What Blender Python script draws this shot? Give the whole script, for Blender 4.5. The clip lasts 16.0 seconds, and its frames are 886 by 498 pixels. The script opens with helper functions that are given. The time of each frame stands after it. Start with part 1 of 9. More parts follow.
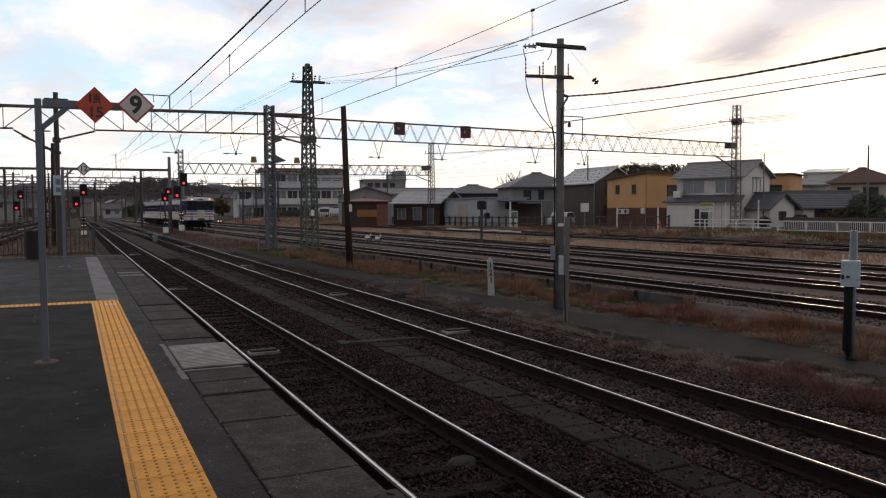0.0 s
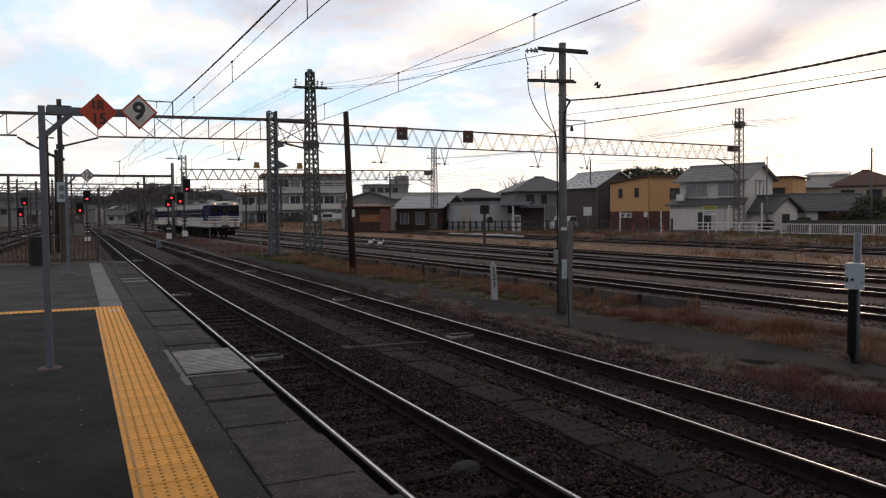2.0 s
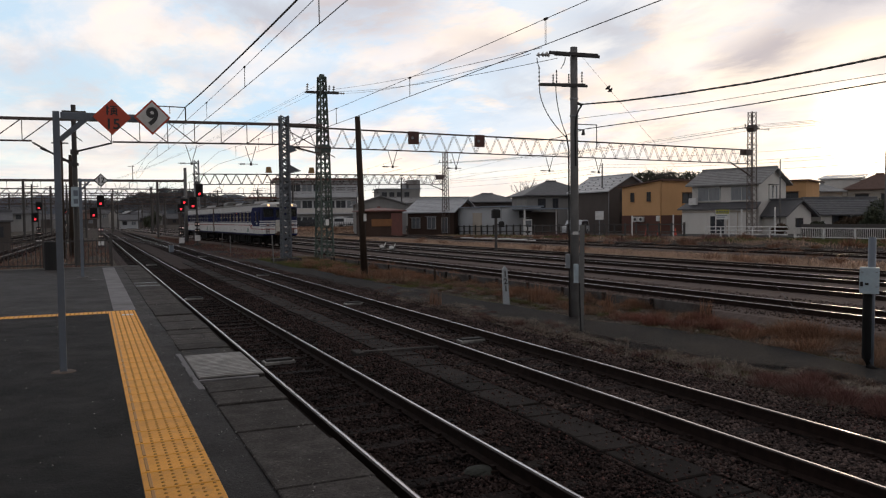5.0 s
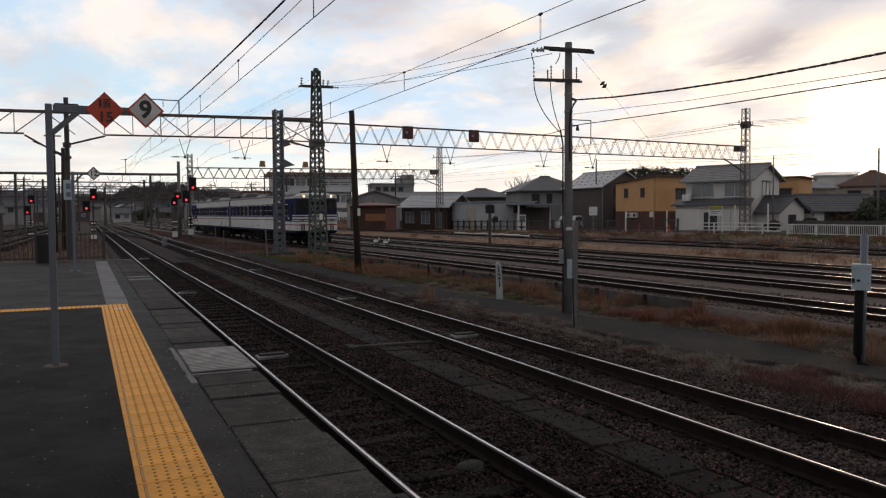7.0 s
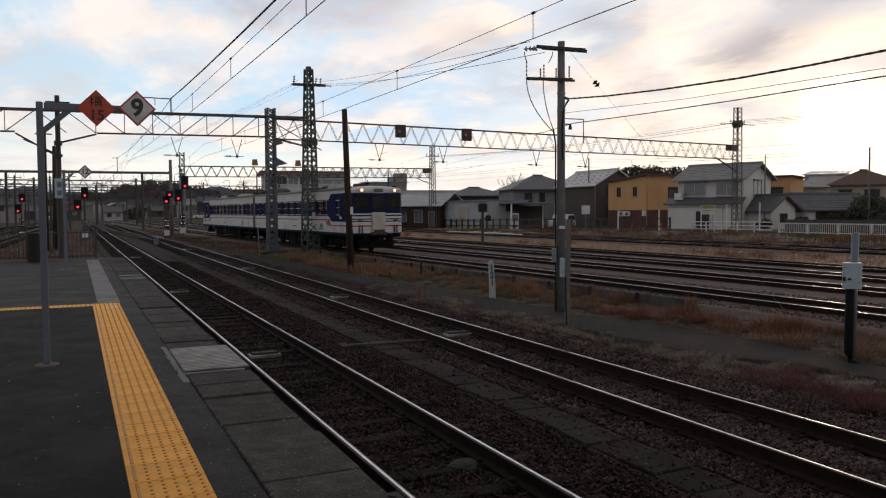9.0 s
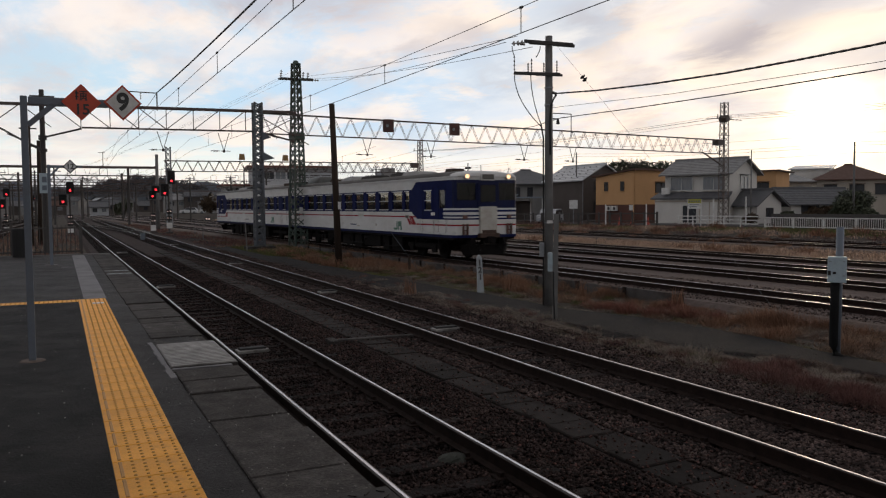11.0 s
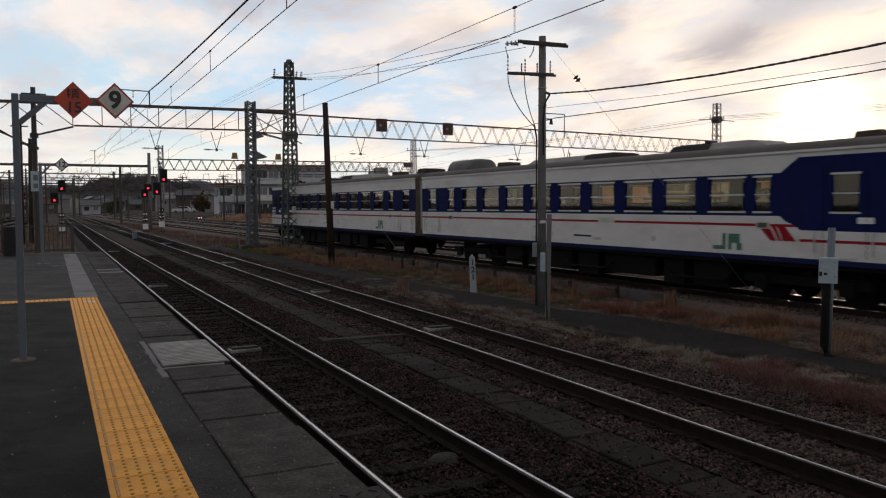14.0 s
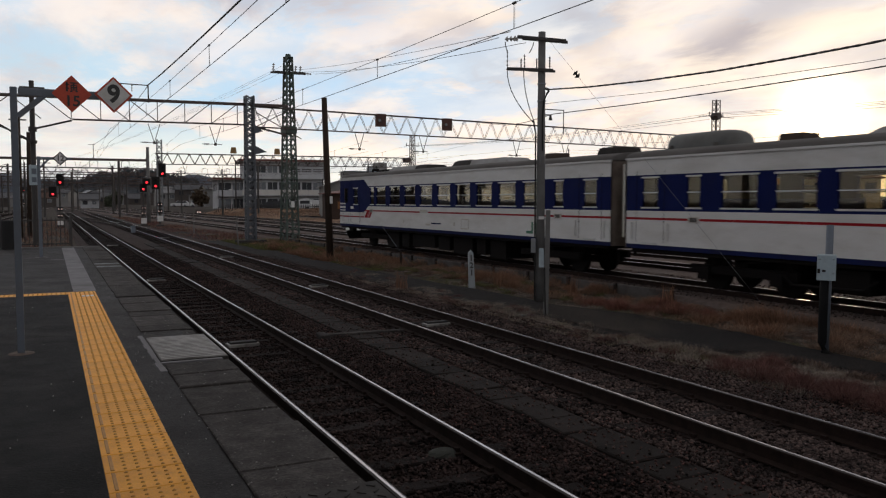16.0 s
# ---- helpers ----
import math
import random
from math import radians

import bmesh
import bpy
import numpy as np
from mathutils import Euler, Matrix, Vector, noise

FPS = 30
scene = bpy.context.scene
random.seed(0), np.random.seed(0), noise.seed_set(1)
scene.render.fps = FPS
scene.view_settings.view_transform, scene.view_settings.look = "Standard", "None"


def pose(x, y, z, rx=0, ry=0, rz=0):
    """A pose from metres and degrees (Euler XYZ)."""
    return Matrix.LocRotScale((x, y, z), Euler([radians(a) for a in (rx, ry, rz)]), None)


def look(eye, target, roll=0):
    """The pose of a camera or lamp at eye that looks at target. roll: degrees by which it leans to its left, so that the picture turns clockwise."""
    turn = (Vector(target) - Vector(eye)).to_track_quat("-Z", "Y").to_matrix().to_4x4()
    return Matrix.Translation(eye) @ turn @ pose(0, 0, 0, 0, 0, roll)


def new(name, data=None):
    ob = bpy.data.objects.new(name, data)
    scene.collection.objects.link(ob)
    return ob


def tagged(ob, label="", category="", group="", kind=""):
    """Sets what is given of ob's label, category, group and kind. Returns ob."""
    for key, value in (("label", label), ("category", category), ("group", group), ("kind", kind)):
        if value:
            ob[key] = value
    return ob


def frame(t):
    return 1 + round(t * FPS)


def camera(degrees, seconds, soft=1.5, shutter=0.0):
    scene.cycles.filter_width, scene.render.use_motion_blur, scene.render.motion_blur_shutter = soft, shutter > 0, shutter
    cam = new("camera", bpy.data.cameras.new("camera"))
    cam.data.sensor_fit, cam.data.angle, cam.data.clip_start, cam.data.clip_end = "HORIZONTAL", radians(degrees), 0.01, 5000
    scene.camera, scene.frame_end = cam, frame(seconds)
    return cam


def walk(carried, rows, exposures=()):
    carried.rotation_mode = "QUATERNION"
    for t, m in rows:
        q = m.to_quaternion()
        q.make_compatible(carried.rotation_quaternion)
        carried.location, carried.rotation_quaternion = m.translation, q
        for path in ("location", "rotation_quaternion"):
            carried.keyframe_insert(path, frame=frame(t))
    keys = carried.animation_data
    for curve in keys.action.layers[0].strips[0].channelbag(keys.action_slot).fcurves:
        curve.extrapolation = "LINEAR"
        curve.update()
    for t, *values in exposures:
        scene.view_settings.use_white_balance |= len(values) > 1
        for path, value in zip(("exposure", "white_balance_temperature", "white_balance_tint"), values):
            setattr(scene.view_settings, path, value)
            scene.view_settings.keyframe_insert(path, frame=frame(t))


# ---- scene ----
# camera: hand-held on the platform, eye 1.35 m over it; z = 0 is the rail head
EYE = (0.0, 0.0, 2.161)
cam = camera(58.18, 16.0, soft=1.2, shutter=0.5)
# seconds, turn to the right of the track, tilt, roll in degrees
PATH = [
    (0, 24.895, -2.909, -0.279),
    (0.5, 24.721, -2.787, -0.378),
    (1, 24.618, -2.668, -0.522),
    (1.5, 24.624, -2.589, -0.597),
    (2, 24.677, -2.578, -0.568),
    (2.5, 24.439, -2.368, -0.629),
    (3, 24.061, -2.120, -0.734),
    (3.5, 23.665, -2.150, -0.770),
    (4, 23.682, -2.145, -0.733),
    (6.5, 24.202, -2.555, -0.429),
    (7, 24.300, -2.627, -0.369),
    (7.5, 24.473, -2.796, -0.405),
    (8, 24.579, -2.880, -0.450),
    (8.5, 24.732, -2.771, -0.342),
    (9, 24.816, -2.726, -0.341),
    (11.5, 25.829, -3.227, -0.366),
    (12, 25.929, -3.318, -0.333),
    (12.5, 26.119, -3.375, -0.319),
    (13, 26.191, -3.347, -0.263),
    (13.5, 26.160, -3.226, -0.222),
    (14, 26.182, -3.135, -0.180),
    (14.5, 26.232, -3.200, -0.120),
    (15, 26.283, -3.311, -0.047),
    (15.5, 26.110, -3.397, 0.017),
    (16, 26.281, -3.458, 0.062),
]


def ahead(turn, tilt):
    a, b = radians(turn), radians(tilt)
    return Vector(EYE) + 10 * Vector((math.sin(a) * math.cos(b), math.cos(a) * math.cos(b), math.sin(b)))


walk(cam, [(t, look(EYE, ahead(turn, tilt), roll)) for t, turn, tilt, roll in PATH], exposures=[(0, 0.11), (2.8, 0.11), (3.6, 0.0), (4.2, -0.03), (7, -0.07), (9, -0.08), (12.5, -0.16), (16, -0.16)])

# ---- light ----
SUN_TURN, SUN_UP = 51.5, 5.4
sun_way = Vector((math.sin(radians(SUN_TURN)) * math.cos(radians(SUN_UP)), math.cos(radians(SUN_TURN)) * math.cos(radians(SUN_UP)), math.sin(radians(SUN_UP))))


def make_world():
    world = bpy.data.worlds.new("evening_sky")
    scene.world = world
    world.use_nodes = True
    nt = world.node_tree
    N, L = nt.nodes, nt.links
    N.clear()

    def node(kind):
        return N.new(kind)

    def math_node(op, a, b=None, clamp=False):
        n = node("ShaderNodeMath")
        n.operation, n.use_clamp = op, clamp
        for i, v in enumerate((a, b)):
            if v is None:
                continue
            if isinstance(v, (int, float)):
                n.inputs[i].default_value = v
            else:
                L.new(v, n.inputs[i])
        return n.outputs[0]

    def mix(fac, a, b, blend="MIX"):
        n = node("ShaderNodeMix")
        n.data_type, n.blend_type = "RGBA", blend
        for socket, v in ((n.inputs[0], fac), (n.inputs[6], a), (n.inputs[7], b)):
            if isinstance(v, (int, float)):
                socket.default_value = v
            elif isinstance(v, tuple):
                socket.default_value = (*v, 1)
            else:
                L.new(v, socket)
        return n.outputs[2]

    def ramp(fac, *stops):
        n = node("ShaderNodeMapRange")
        n.interpolation_type = "SMOOTHSTEP"
        L.new(fac, n.inputs[0])
        n.inputs[1].default_value, n.inputs[2].default_value = stops
        return n.outputs[0]

    sky = node("ShaderNodeTexSky")
    sky.sky_type, sky.sun_disc = "NISHITA", False
    sky.sun_elevation, sky.sun_rotation = radians(SUN_UP), radians(SUN_TURN)
    sky.air_density, sky.dust_density, sky.ozone_density = 1.0, 1.5, 1.0
    way = node("ShaderNodeTexCoord").outputs["Generated"]
    sep = node("ShaderNodeSeparateXYZ")
    L.new(way, sep.inputs[0])
    up = math_node("MAXIMUM", sep.outputs[2], 0.0)
    flat = math_node("ADD", up, 0.16)
    comb = node("ShaderNodeCombineXYZ")
    L.new(math_node("DIVIDE", sep.outputs[0], flat), comb.inputs[0])
    L.new(math_node("DIVIDE", sep.outputs[1], flat), comb.inputs[1])

    def noise_tex(scale, detail, rough, offset, stretch=(1, 1, 1), turn=0.0, distort=0.0):
        m = node("ShaderNodeMapping")
        m.inputs["Location"].default_value = offset
        m.inputs["Rotation"].default_value = (0, 0, radians(turn))
        m.inputs["Scale"].default_value = stretch
        L.new(comb.outputs[0], m.inputs[0])
        n = node("ShaderNodeTexNoise")
        n.inputs["Scale"].default_value, n.inputs["Detail"].default_value = scale, detail
        n.inputs["Roughness"].default_value, n.inputs["Distortion"].default_value = rough, distort
        L.new(m.outputs[0], n.inputs["Vector"])
        return n.outputs["Fac"]

    dot = node("ShaderNodeVectorMath")
    dot.operation = "DOT_PRODUCT"
    L.new(way, dot.inputs[0])
    dot.inputs[1].default_value = sun_way
    toward = math_node("MAXIMUM", dot.outputs["Value"], 0.0)
    wide = math_node("POWER", toward, 9.0)
    glow = math_node("POWER", toward, 350.0)
    core = math_node("POWER", toward, 2500.0)
    # directions as turn and height in degrees, with ragged edges
    ragged = math_node("MULTIPLY", math_node("SUBTRACT", noise_tex(3.2, 9, 0.62, (3.3, 8.1, 0), (1.0, 0.7, 1), 20, 0.4), 0.5), 10.0)
    turn_deg = math_node("ADD", math_node("MULTIPLY", math_node("ARCTAN2", sep.outputs[0], sep.outputs[1]), 57.2958), ragged)
    high_deg = math_node("ADD", math_node("MULTIPLY", math_node("ARCSINE", sep.outputs[2]), 57.2958), math_node("MULTIPLY", ragged, 0.55))

    def bank_at(turn, height, wide_deg, tall_deg, slope=0.0):
        """A soft patch of cloud or clear sky round one direction; slope: how it rises to the right."""
        du = math_node("SUBTRACT", turn_deg, turn)
        dv = math_node("SUBTRACT", math_node("SUBTRACT", high_deg, height), math_node("MULTIPLY", du, slope))
        du, dv = math_node("DIVIDE", du, wide_deg), math_node("DIVIDE", dv, tall_deg)
        r2 = math_node("ADD", math_node("MULTIPLY", du, du), math_node("MULTIPLY", dv, dv))
        return math_node("EXPONENT", math_node("MULTIPLY", r2, -1.0))

    def banks(*rows):
        total_ = None
        for weight, *row in rows:
            one = math_node("MULTIPLY", bank_at(*row), weight)
            total_ = one if total_ is None else math_node("ADD", total_, one)
        return math_node("MINIMUM", total_, 1.0)

    # broken cloud with darker bellies, denser towards the sun, a thin veil near the horizon
    open_sky = banks((0.85, -4.0, 11.5, 8.0, 6.5), (0.7, 5.5, 8.5, 6.0, 2.6), (0.8, 18.5, 8.3, 7.0, 1.8), (0.4, 15.0, 11.0, 3.0, 1.5))
    shade = banks((0.75, 11.0, 14.2, 7.5, 2.0, -0.12), (0.6, 20.0, 14.8, 5.0, 1.6), (0.5, 27.5, 11.6, 3.6, 1.8), (0.75, 35.5, 12.6, 4.2, 2.4, -0.2), (0.85, 46.0, 10.6, 3.2, 1.6, 0.15), (0.8, 50.5, 13.6, 5.0, 1.8), (0.55, 31.0, 9.0, 4.0, 1.2, -0.15), (0.4, 1.0, 4.6, 9.0, 0.9))
    bright = banks((1.0, 2.4, 13.8, 2.0, 1.4), (0.7, 11.0, 10.6, 5.0, 1.5), (1.0, 41.3, 10.8, 2.4, 1.4), (0.7, 33.0, 10.5, 2.5, 1.0), (0.6, 30.5, 14.0, 2.4, 1.3), (0.6, 44.5, 13.2, 2.2, 1.0))
    cover = ramp(noise_tex(1.35, 10, 0.62, CLOUD_SHIFT, (1.0, 0.75, 1), 25, 0.25), 0.40, 0.55)
    cover = math_node("MAXIMUM", cover, math_node("MULTIPLY", wide, 0.97))
    cover = math_node("MAXIMUM", cover, shade)
    gap = math_node("ADD", 0.30, math_node("MULTIPLY", ramp(noise_tex(3.4, 9, 0.6, (1.7, 5.2, 0), (1.0, 0.55, 1), 25, 0.3), 0.62, 0.42), 0.65))
    cover = math_node("MULTIPLY", cover, math_node("SUBTRACT", 1.0, math_node("MULTIPLY", open_sky, gap)))
    cover = math_node("MAXIMUM", cover, bright)
    belly = ramp(noise_tex(2.2, 10, 0.61, (6.4, 1.3, 0), (1.0, 0.62, 1), 30, 0.2), 0.40, 0.66)
    belly = math_node("MAXIMUM", math_node("MULTIPLY", belly, 0.5), shade)
    belly = math_node("MULTIPLY", belly, math_node("SUBTRACT", 1.0, math_node("MULTIPLY", bright, 0.9)))
    cream = ramp(noise_tex(2.9, 7, 0.58, (9.1, 2.7, 0), (1.0, 0.7, 1), 15, 0.15), 0.36, 0.60)
    low = math_node("SUBTRACT", 1.0, ramp(up, 0.02, 0.115))
    high = ramp(up, 0.38, 0.70)
    clear = mix(1.0, sky.outputs[0], SKY_GAIN, "MULTIPLY")
    clear = mix(1.0, clear, (6.6, 8.8, 10.9), "DARKEN")
    clear = mix(0.75, clear, (5.5, 7.6, 9.7))
    bank = mix(wide, mix(cream, (10.0, 9.2, 9.0), (11.4, 9.7, 8.5)), mix(cream, (11.6, 10.1, 9.0), (13.2, 11.0, 8.6)))
    dark = mix(wide, (4.5, 4.2, 4.8), (4.8, 4.2, 4.5))
    cloud = mix(belly, bank, dark)
    streak = node("ShaderNodeTexNoise")
    spread = node("ShaderNodeMapping")
    spread.inputs["Scale"].default_value = (2.2, 2.2, 30.0)
    L.new(way, spread.inputs[0])
    L.new(spread.outputs[0], streak.inputs["Vector"])
    streak.inputs["Scale"].default_value, streak.inputs["Detail"].default_value = 1.6, 5.0
    layers = ramp(streak.outputs["Fac"], 0.42, 0.62)
    veil = mix(wide, mix(layers, (11.8, 11.0, 9.6), (8.4, 8.1, 8.0)), mix(layers, (14.0, 12.2, 9.9), (12.8, 11.0, 8.9)))
    total = mix(math_node("MULTIPLY", cover, 0.95), clear, cloud)
    total = mix(math_node("MULTIPLY", low, 0.8), total, veil)
    # the cloud overhead is thicker
    total = mix(math_node("MULTIPLY", high, 0.85), total, (3.9, 3.75, 3.8))
    # the evening sky dims away from the sun
    level = math_node("ADD", math_node("MULTIPLY", sep.outputs[0], math.sin(radians(SUN_TURN))), math_node("MULTIPLY", sep.outputs[1], math.cos(radians(SUN_TURN))))
    away = math_node("SUBTRACT", 1.0, ramp(level, -0.75, 0.25))
    total = mix(math_node("MULTIPLY", away, 0.45), total, (3.0, 2.9, 3.2))
    shine = mix(glow, (0, 0, 0), (3.6, 2.8, 1.6))
    shine = mix(1.0, shine, mix(core, (0, 0, 0), (70, 52, 28)), "ADD")
    total = mix(1.0, total, shine, "ADD")
    bg = node("ShaderNodeBackground")
    bg.inputs["Strength"].default_value = 0.107
    L.new(total, bg.inputs["Color"])
    L.new(bg.outputs[0], node("ShaderNodeOutputWorld").inputs["Surface"])


CLOUD_SHIFT = (0.0, 0.0, 0.0)
SKY_GAIN = (2.7, 2.9, 3.3)
make_world()
sun_data = bpy.data.lights.new("sun", "SUN")
sun_data.energy, sun_data.angle, sun_data.color = 0.35, radians(4.0), (1.0, 0.76, 0.52)
sun = new("sun", sun_data)
sun.matrix_world = look(sun_way * 100, (0, 0, 0))

# ---- mesh and material helpers ----
PSI = radians(-2.02)


def yard(lat, s, z=0.0):
    """A place in the yard: metres across the through tracks and along them."""
    return Vector((lat * math.cos(PSI) + s * math.sin(PSI), -lat * math.sin(PSI) + s * math.cos(PSI), z))


class Shape:
    """Collects vertices and faces for one mesh; each face has a material slot."""

    def __init__(self):
        self.v, self.f, self.m = [], [], []

    def add(self, verts, faces, slot=0):
        n = len(self.v)
        self.v += [tuple(p) for p in verts]
        self.f += [tuple(i + n for i in face) for face in faces]
        self.m += [slot] * len(faces)
        return self

    def box(self, x0, y0, z0, x1, y1, z1, slot=0, bevel=0.0):
        if bevel:
            b = bevel
            low = [(x0, y0), (x1, y0), (x1, y1), (x0, y1)]
            inn = [(x0 + b, y0 + b), (x1 - b, y0 + b), (x1 - b, y1 - b), (x0 + b, y1 - b)]
            verts = [(x, y, z0) for x, y in low] + [(x, y, z1 - b) for x, y in low] + [(x, y, z1) for x, y in inn]
            faces = [(3, 2, 1, 0), (8, 9, 10, 11)]
            for i in range(4):
                j = (i + 1) % 4
                faces += [(i, j, 4 + j, 4 + i), (4 + i, 4 + j, 8 + j, 8 + i)]
            return self.add(verts, faces, slot)
        v = [(x0, y0, z0), (x1, y0, z0), (x1, y1, z0), (x0, y1, z0), (x0, y0, z1), (x1, y0, z1), (x1, y1, z1), (x0, y1, z1)]
        return self.add(v, [(3, 2, 1, 0), (4, 5, 6, 7), (0, 1, 5, 4), (1, 2, 6, 5), (2, 3, 7, 6), (3, 0, 4, 7)], slot)

    def tube(self, a, b, r0, r1=None, seg=8, slot=0, caps=True, twist=0.0):
        a, b = Vector(a), Vector(b)
        r1 = r0 if r1 is None else r1
        way = (b - a).normalized()
        side = way.cross(Vector((0, 0, 1)) if abs(way.z) < 0.95 else Vector((0, 1, 0))).normalized()
        top = side.cross(way)
        ring = [2 * math.pi * i / seg + twist for i in range(seg)]
        v = [a + r0 * (math.cos(t) * side + math.sin(t) * top) for t in ring] + [b + r1 * (math.cos(t) * side + math.sin(t) * top) for t in ring]
        f = [(i, i + seg, (i + 1) % seg + seg, (i + 1) % seg) for i in range(seg)]
        if caps:
            f += [tuple(range(seg)), tuple(range(2 * seg - 1, seg - 1, -1))]
        return self.add(v, f, slot)

    def bar(self, a, b, w, slot=0):
        return self.tube(a, b, w * 0.707, seg=4, slot=slot, twist=math.pi / 4)

    def path(self, pts, r, seg=5, slot=0):
        pts = [Vector(p) for p in pts]
        rings = []
        for i, p in enumerate(pts):
            way = (pts[min(i + 1, len(pts) - 1)] - pts[max(i - 1, 0)]).normalized()
            side = way.cross(Vector((0, 0, 1)) if abs(way.z) < 0.95 else Vector((0, 1, 0))).normalized()
            top = side.cross(way)
            rings.append([p + r * (math.cos(2 * math.pi * k / seg) * side + math.sin(2 * math.pi * k / seg) * top) for k in range(seg)])
        v = [p for ring in rings for p in ring]
        f = [(i * seg + k, (i + 1) * seg + k, (i + 1) * seg + (k + 1) % seg, i * seg + (k + 1) % seg) for i in range(len(pts) - 1) for k in range(seg)]
        f += [tuple(range(seg)), tuple(range(len(v) - 1, len(v) - seg - 1, -1))]
        return self.add(v, f, slot)

    def extrude(self, outline, y0, y1, slot=0):
        """A closed x, z outline drawn out along y."""
        n = len(outline)
        v = [(x, y0, z) for x, z in outline] + [(x, y1, z) for x, z in outline]
        return self.add(v, [(i, (i + 1) % n, (i + 1) % n + n, i + n) for i in range(n)] + [tuple(range(n - 1, -1, -1)), tuple(range(n, 2 * n))], slot)

    def mesh(self, name, *mats, smooth=False):
        me = bpy.data.meshes.new(name)
        me.from_pydata(self.v, [], self.f)
        for m in mats:
            me.materials.append(m)
        if len(mats) > 1:
            me.polygons.foreach_set("material_index", self.m)
        bm = bmesh.new()
        bm.from_mesh(me)
        bmesh.ops.recalc_face_normals(bm, faces=bm.faces)
        bm.to_mesh(me)
        bm.free()
        if smooth:
            me.polygons.foreach_set("use_smooth", [True] * len(me.polygons))
        me.update()
        return me


def raw_mesh(name, verts, faces, *mats):
    """A mesh of many small pieces, from arrays."""
    me = bpy.data.meshes.new(name)
    me.from_pydata(verts.tolist() if hasattr(verts, "tolist") else verts, [], faces.tolist() if hasattr(faces, "tolist") else faces)
    for m in mats:
        me.materials.append(m)
    me.update()
    return me


def part(name, shape, mats, parent, label="", smooth=False, at=None):
    mats = mats if isinstance(mats, (list, tuple)) else [mats]
    ob = new(name, shape.mesh(name, *mats, smooth=smooth) if isinstance(shape, Shape) else shape)
    ob.parent = parent
    if at is not None:
        ob.matrix_basis = at
    return tagged(ob, label)


def thing(name, label, category, at=None, group="", kind="", data=None):
    ob = new(name, data)
    if at is not None:
        ob.matrix_basis = at
    return tagged(ob, label, category, group, kind)


def mat(name, color, other=None, scale=6.0, rough=0.8, metal=0.0, bump=0.3, fine=60.0, vary=0.0, spec=0.5, dirt=None, dirt_amount=0.5, dirt_scale=1.2, island=0.0, stretch=(1, 1, 1), glow=0.0, grit=0.35, speck=None):
    """Two-scale surface: base and second colour by a coarse and a fine noise, dirt patches, fine relief."""
    m = bpy.data.materials.new(name)
    m.use_nodes = True
    nt = m.node_tree
    N, L = nt.nodes, nt.links
    bsdf = N["Principled BSDF"]
    other = other or tuple(c * 0.7 for c in color)
    tc = N.new("ShaderNodeTexCoord")
    mp = N.new("ShaderNodeMapping")
    mp.inputs["Scale"].default_value = stretch
    L.new(tc.outputs["Object"], mp.inputs[0])

    def noise_fac(s, detail=6.0, rough_=0.6):
        n = N.new("ShaderNodeTexNoise")
        n.inputs["Scale"].default_value, n.inputs["Detail"].default_value, n.inputs["Roughness"].default_value = s, detail, rough_
        L.new(mp.outputs[0], n.inputs["Vector"])
        return n.outputs["Fac"]

    def rng(fac, a, b, c=0.0, d=1.0):
        n = N.new("ShaderNodeMapRange")
        L.new(fac, n.inputs[0])
        for i, v in enumerate((a, b, c, d)):
            n.inputs[i + 1].default_value = v
        return n.outputs[0]

    def mix(fac, a, b, blend="MIX"):
        n = N.new("ShaderNodeMix")
        n.data_type, n.blend_type = "RGBA", blend
        for socket, v in ((n.inputs[0], fac), (n.inputs[6], a), (n.inputs[7], b)):
            if isinstance(v, float):
                socket.default_value = v
            elif isinstance(v, tuple):
                socket.default_value = (*v, 1)
            else:
                L.new(v, socket)
        return n.outputs[2]

    coarse, grain = noise_fac(scale), noise_fac(fine, 3.0, 0.7)
    col = mix(rng(coarse, 0.3, 0.7), tuple(color), tuple(other))
    col = mix(rng(grain, 0.3, 0.7, 0.0, grit), col, tuple(c * 0.55 for c in other))
    if dirt:
        col = mix(rng(noise_fac(dirt_scale, 8.0, 0.65), 0.48, 0.68, 0.0, dirt_amount), col, tuple(dirt))
    if speck:
        col = mix(rng(noise_fac(speck[1], 2.0, 0.5), speck[2], speck[2] + 0.06), col, tuple(speck[0]))
    if vary:
        info = N.new("ShaderNodeObjectInfo")
        col = mix(1.0, col, rngcol(N, L, info.outputs["Random"], vary), "MULTIPLY")
    if island:
        geo = N.new("ShaderNodeNewGeometry")
        col = mix(1.0, col, rngcol(N, L, geo.outputs["Random Per Island"], island), "MULTIPLY")
    L.new(col, bsdf.inputs["Base Color"])
    bsdf.inputs["Metallic"].default_value = metal
    bsdf.inputs["Specular IOR Level"].default_value = spec if rough < 0.75 else min(spec, 0.12)
    L.new(rng(coarse, 0.2, 0.8, max(0.02, rough - 0.08), min(1.0, rough + 0.08)), bsdf.inputs["Roughness"])
    if bump:
        b = N.new("ShaderNodeBump")
        b.inputs["Strength"].default_value, b.inputs["Distance"].default_value = bump, 0.01
        L.new(grain, b.inputs["Height"])
        L.new(b.outputs[0], bsdf.inputs["Normal"])
    if glow:
        bsdf.inputs["Emission Color"].default_value = (*color, 1)
        bsdf.inputs["Emission Strength"].default_value = glow
    return m


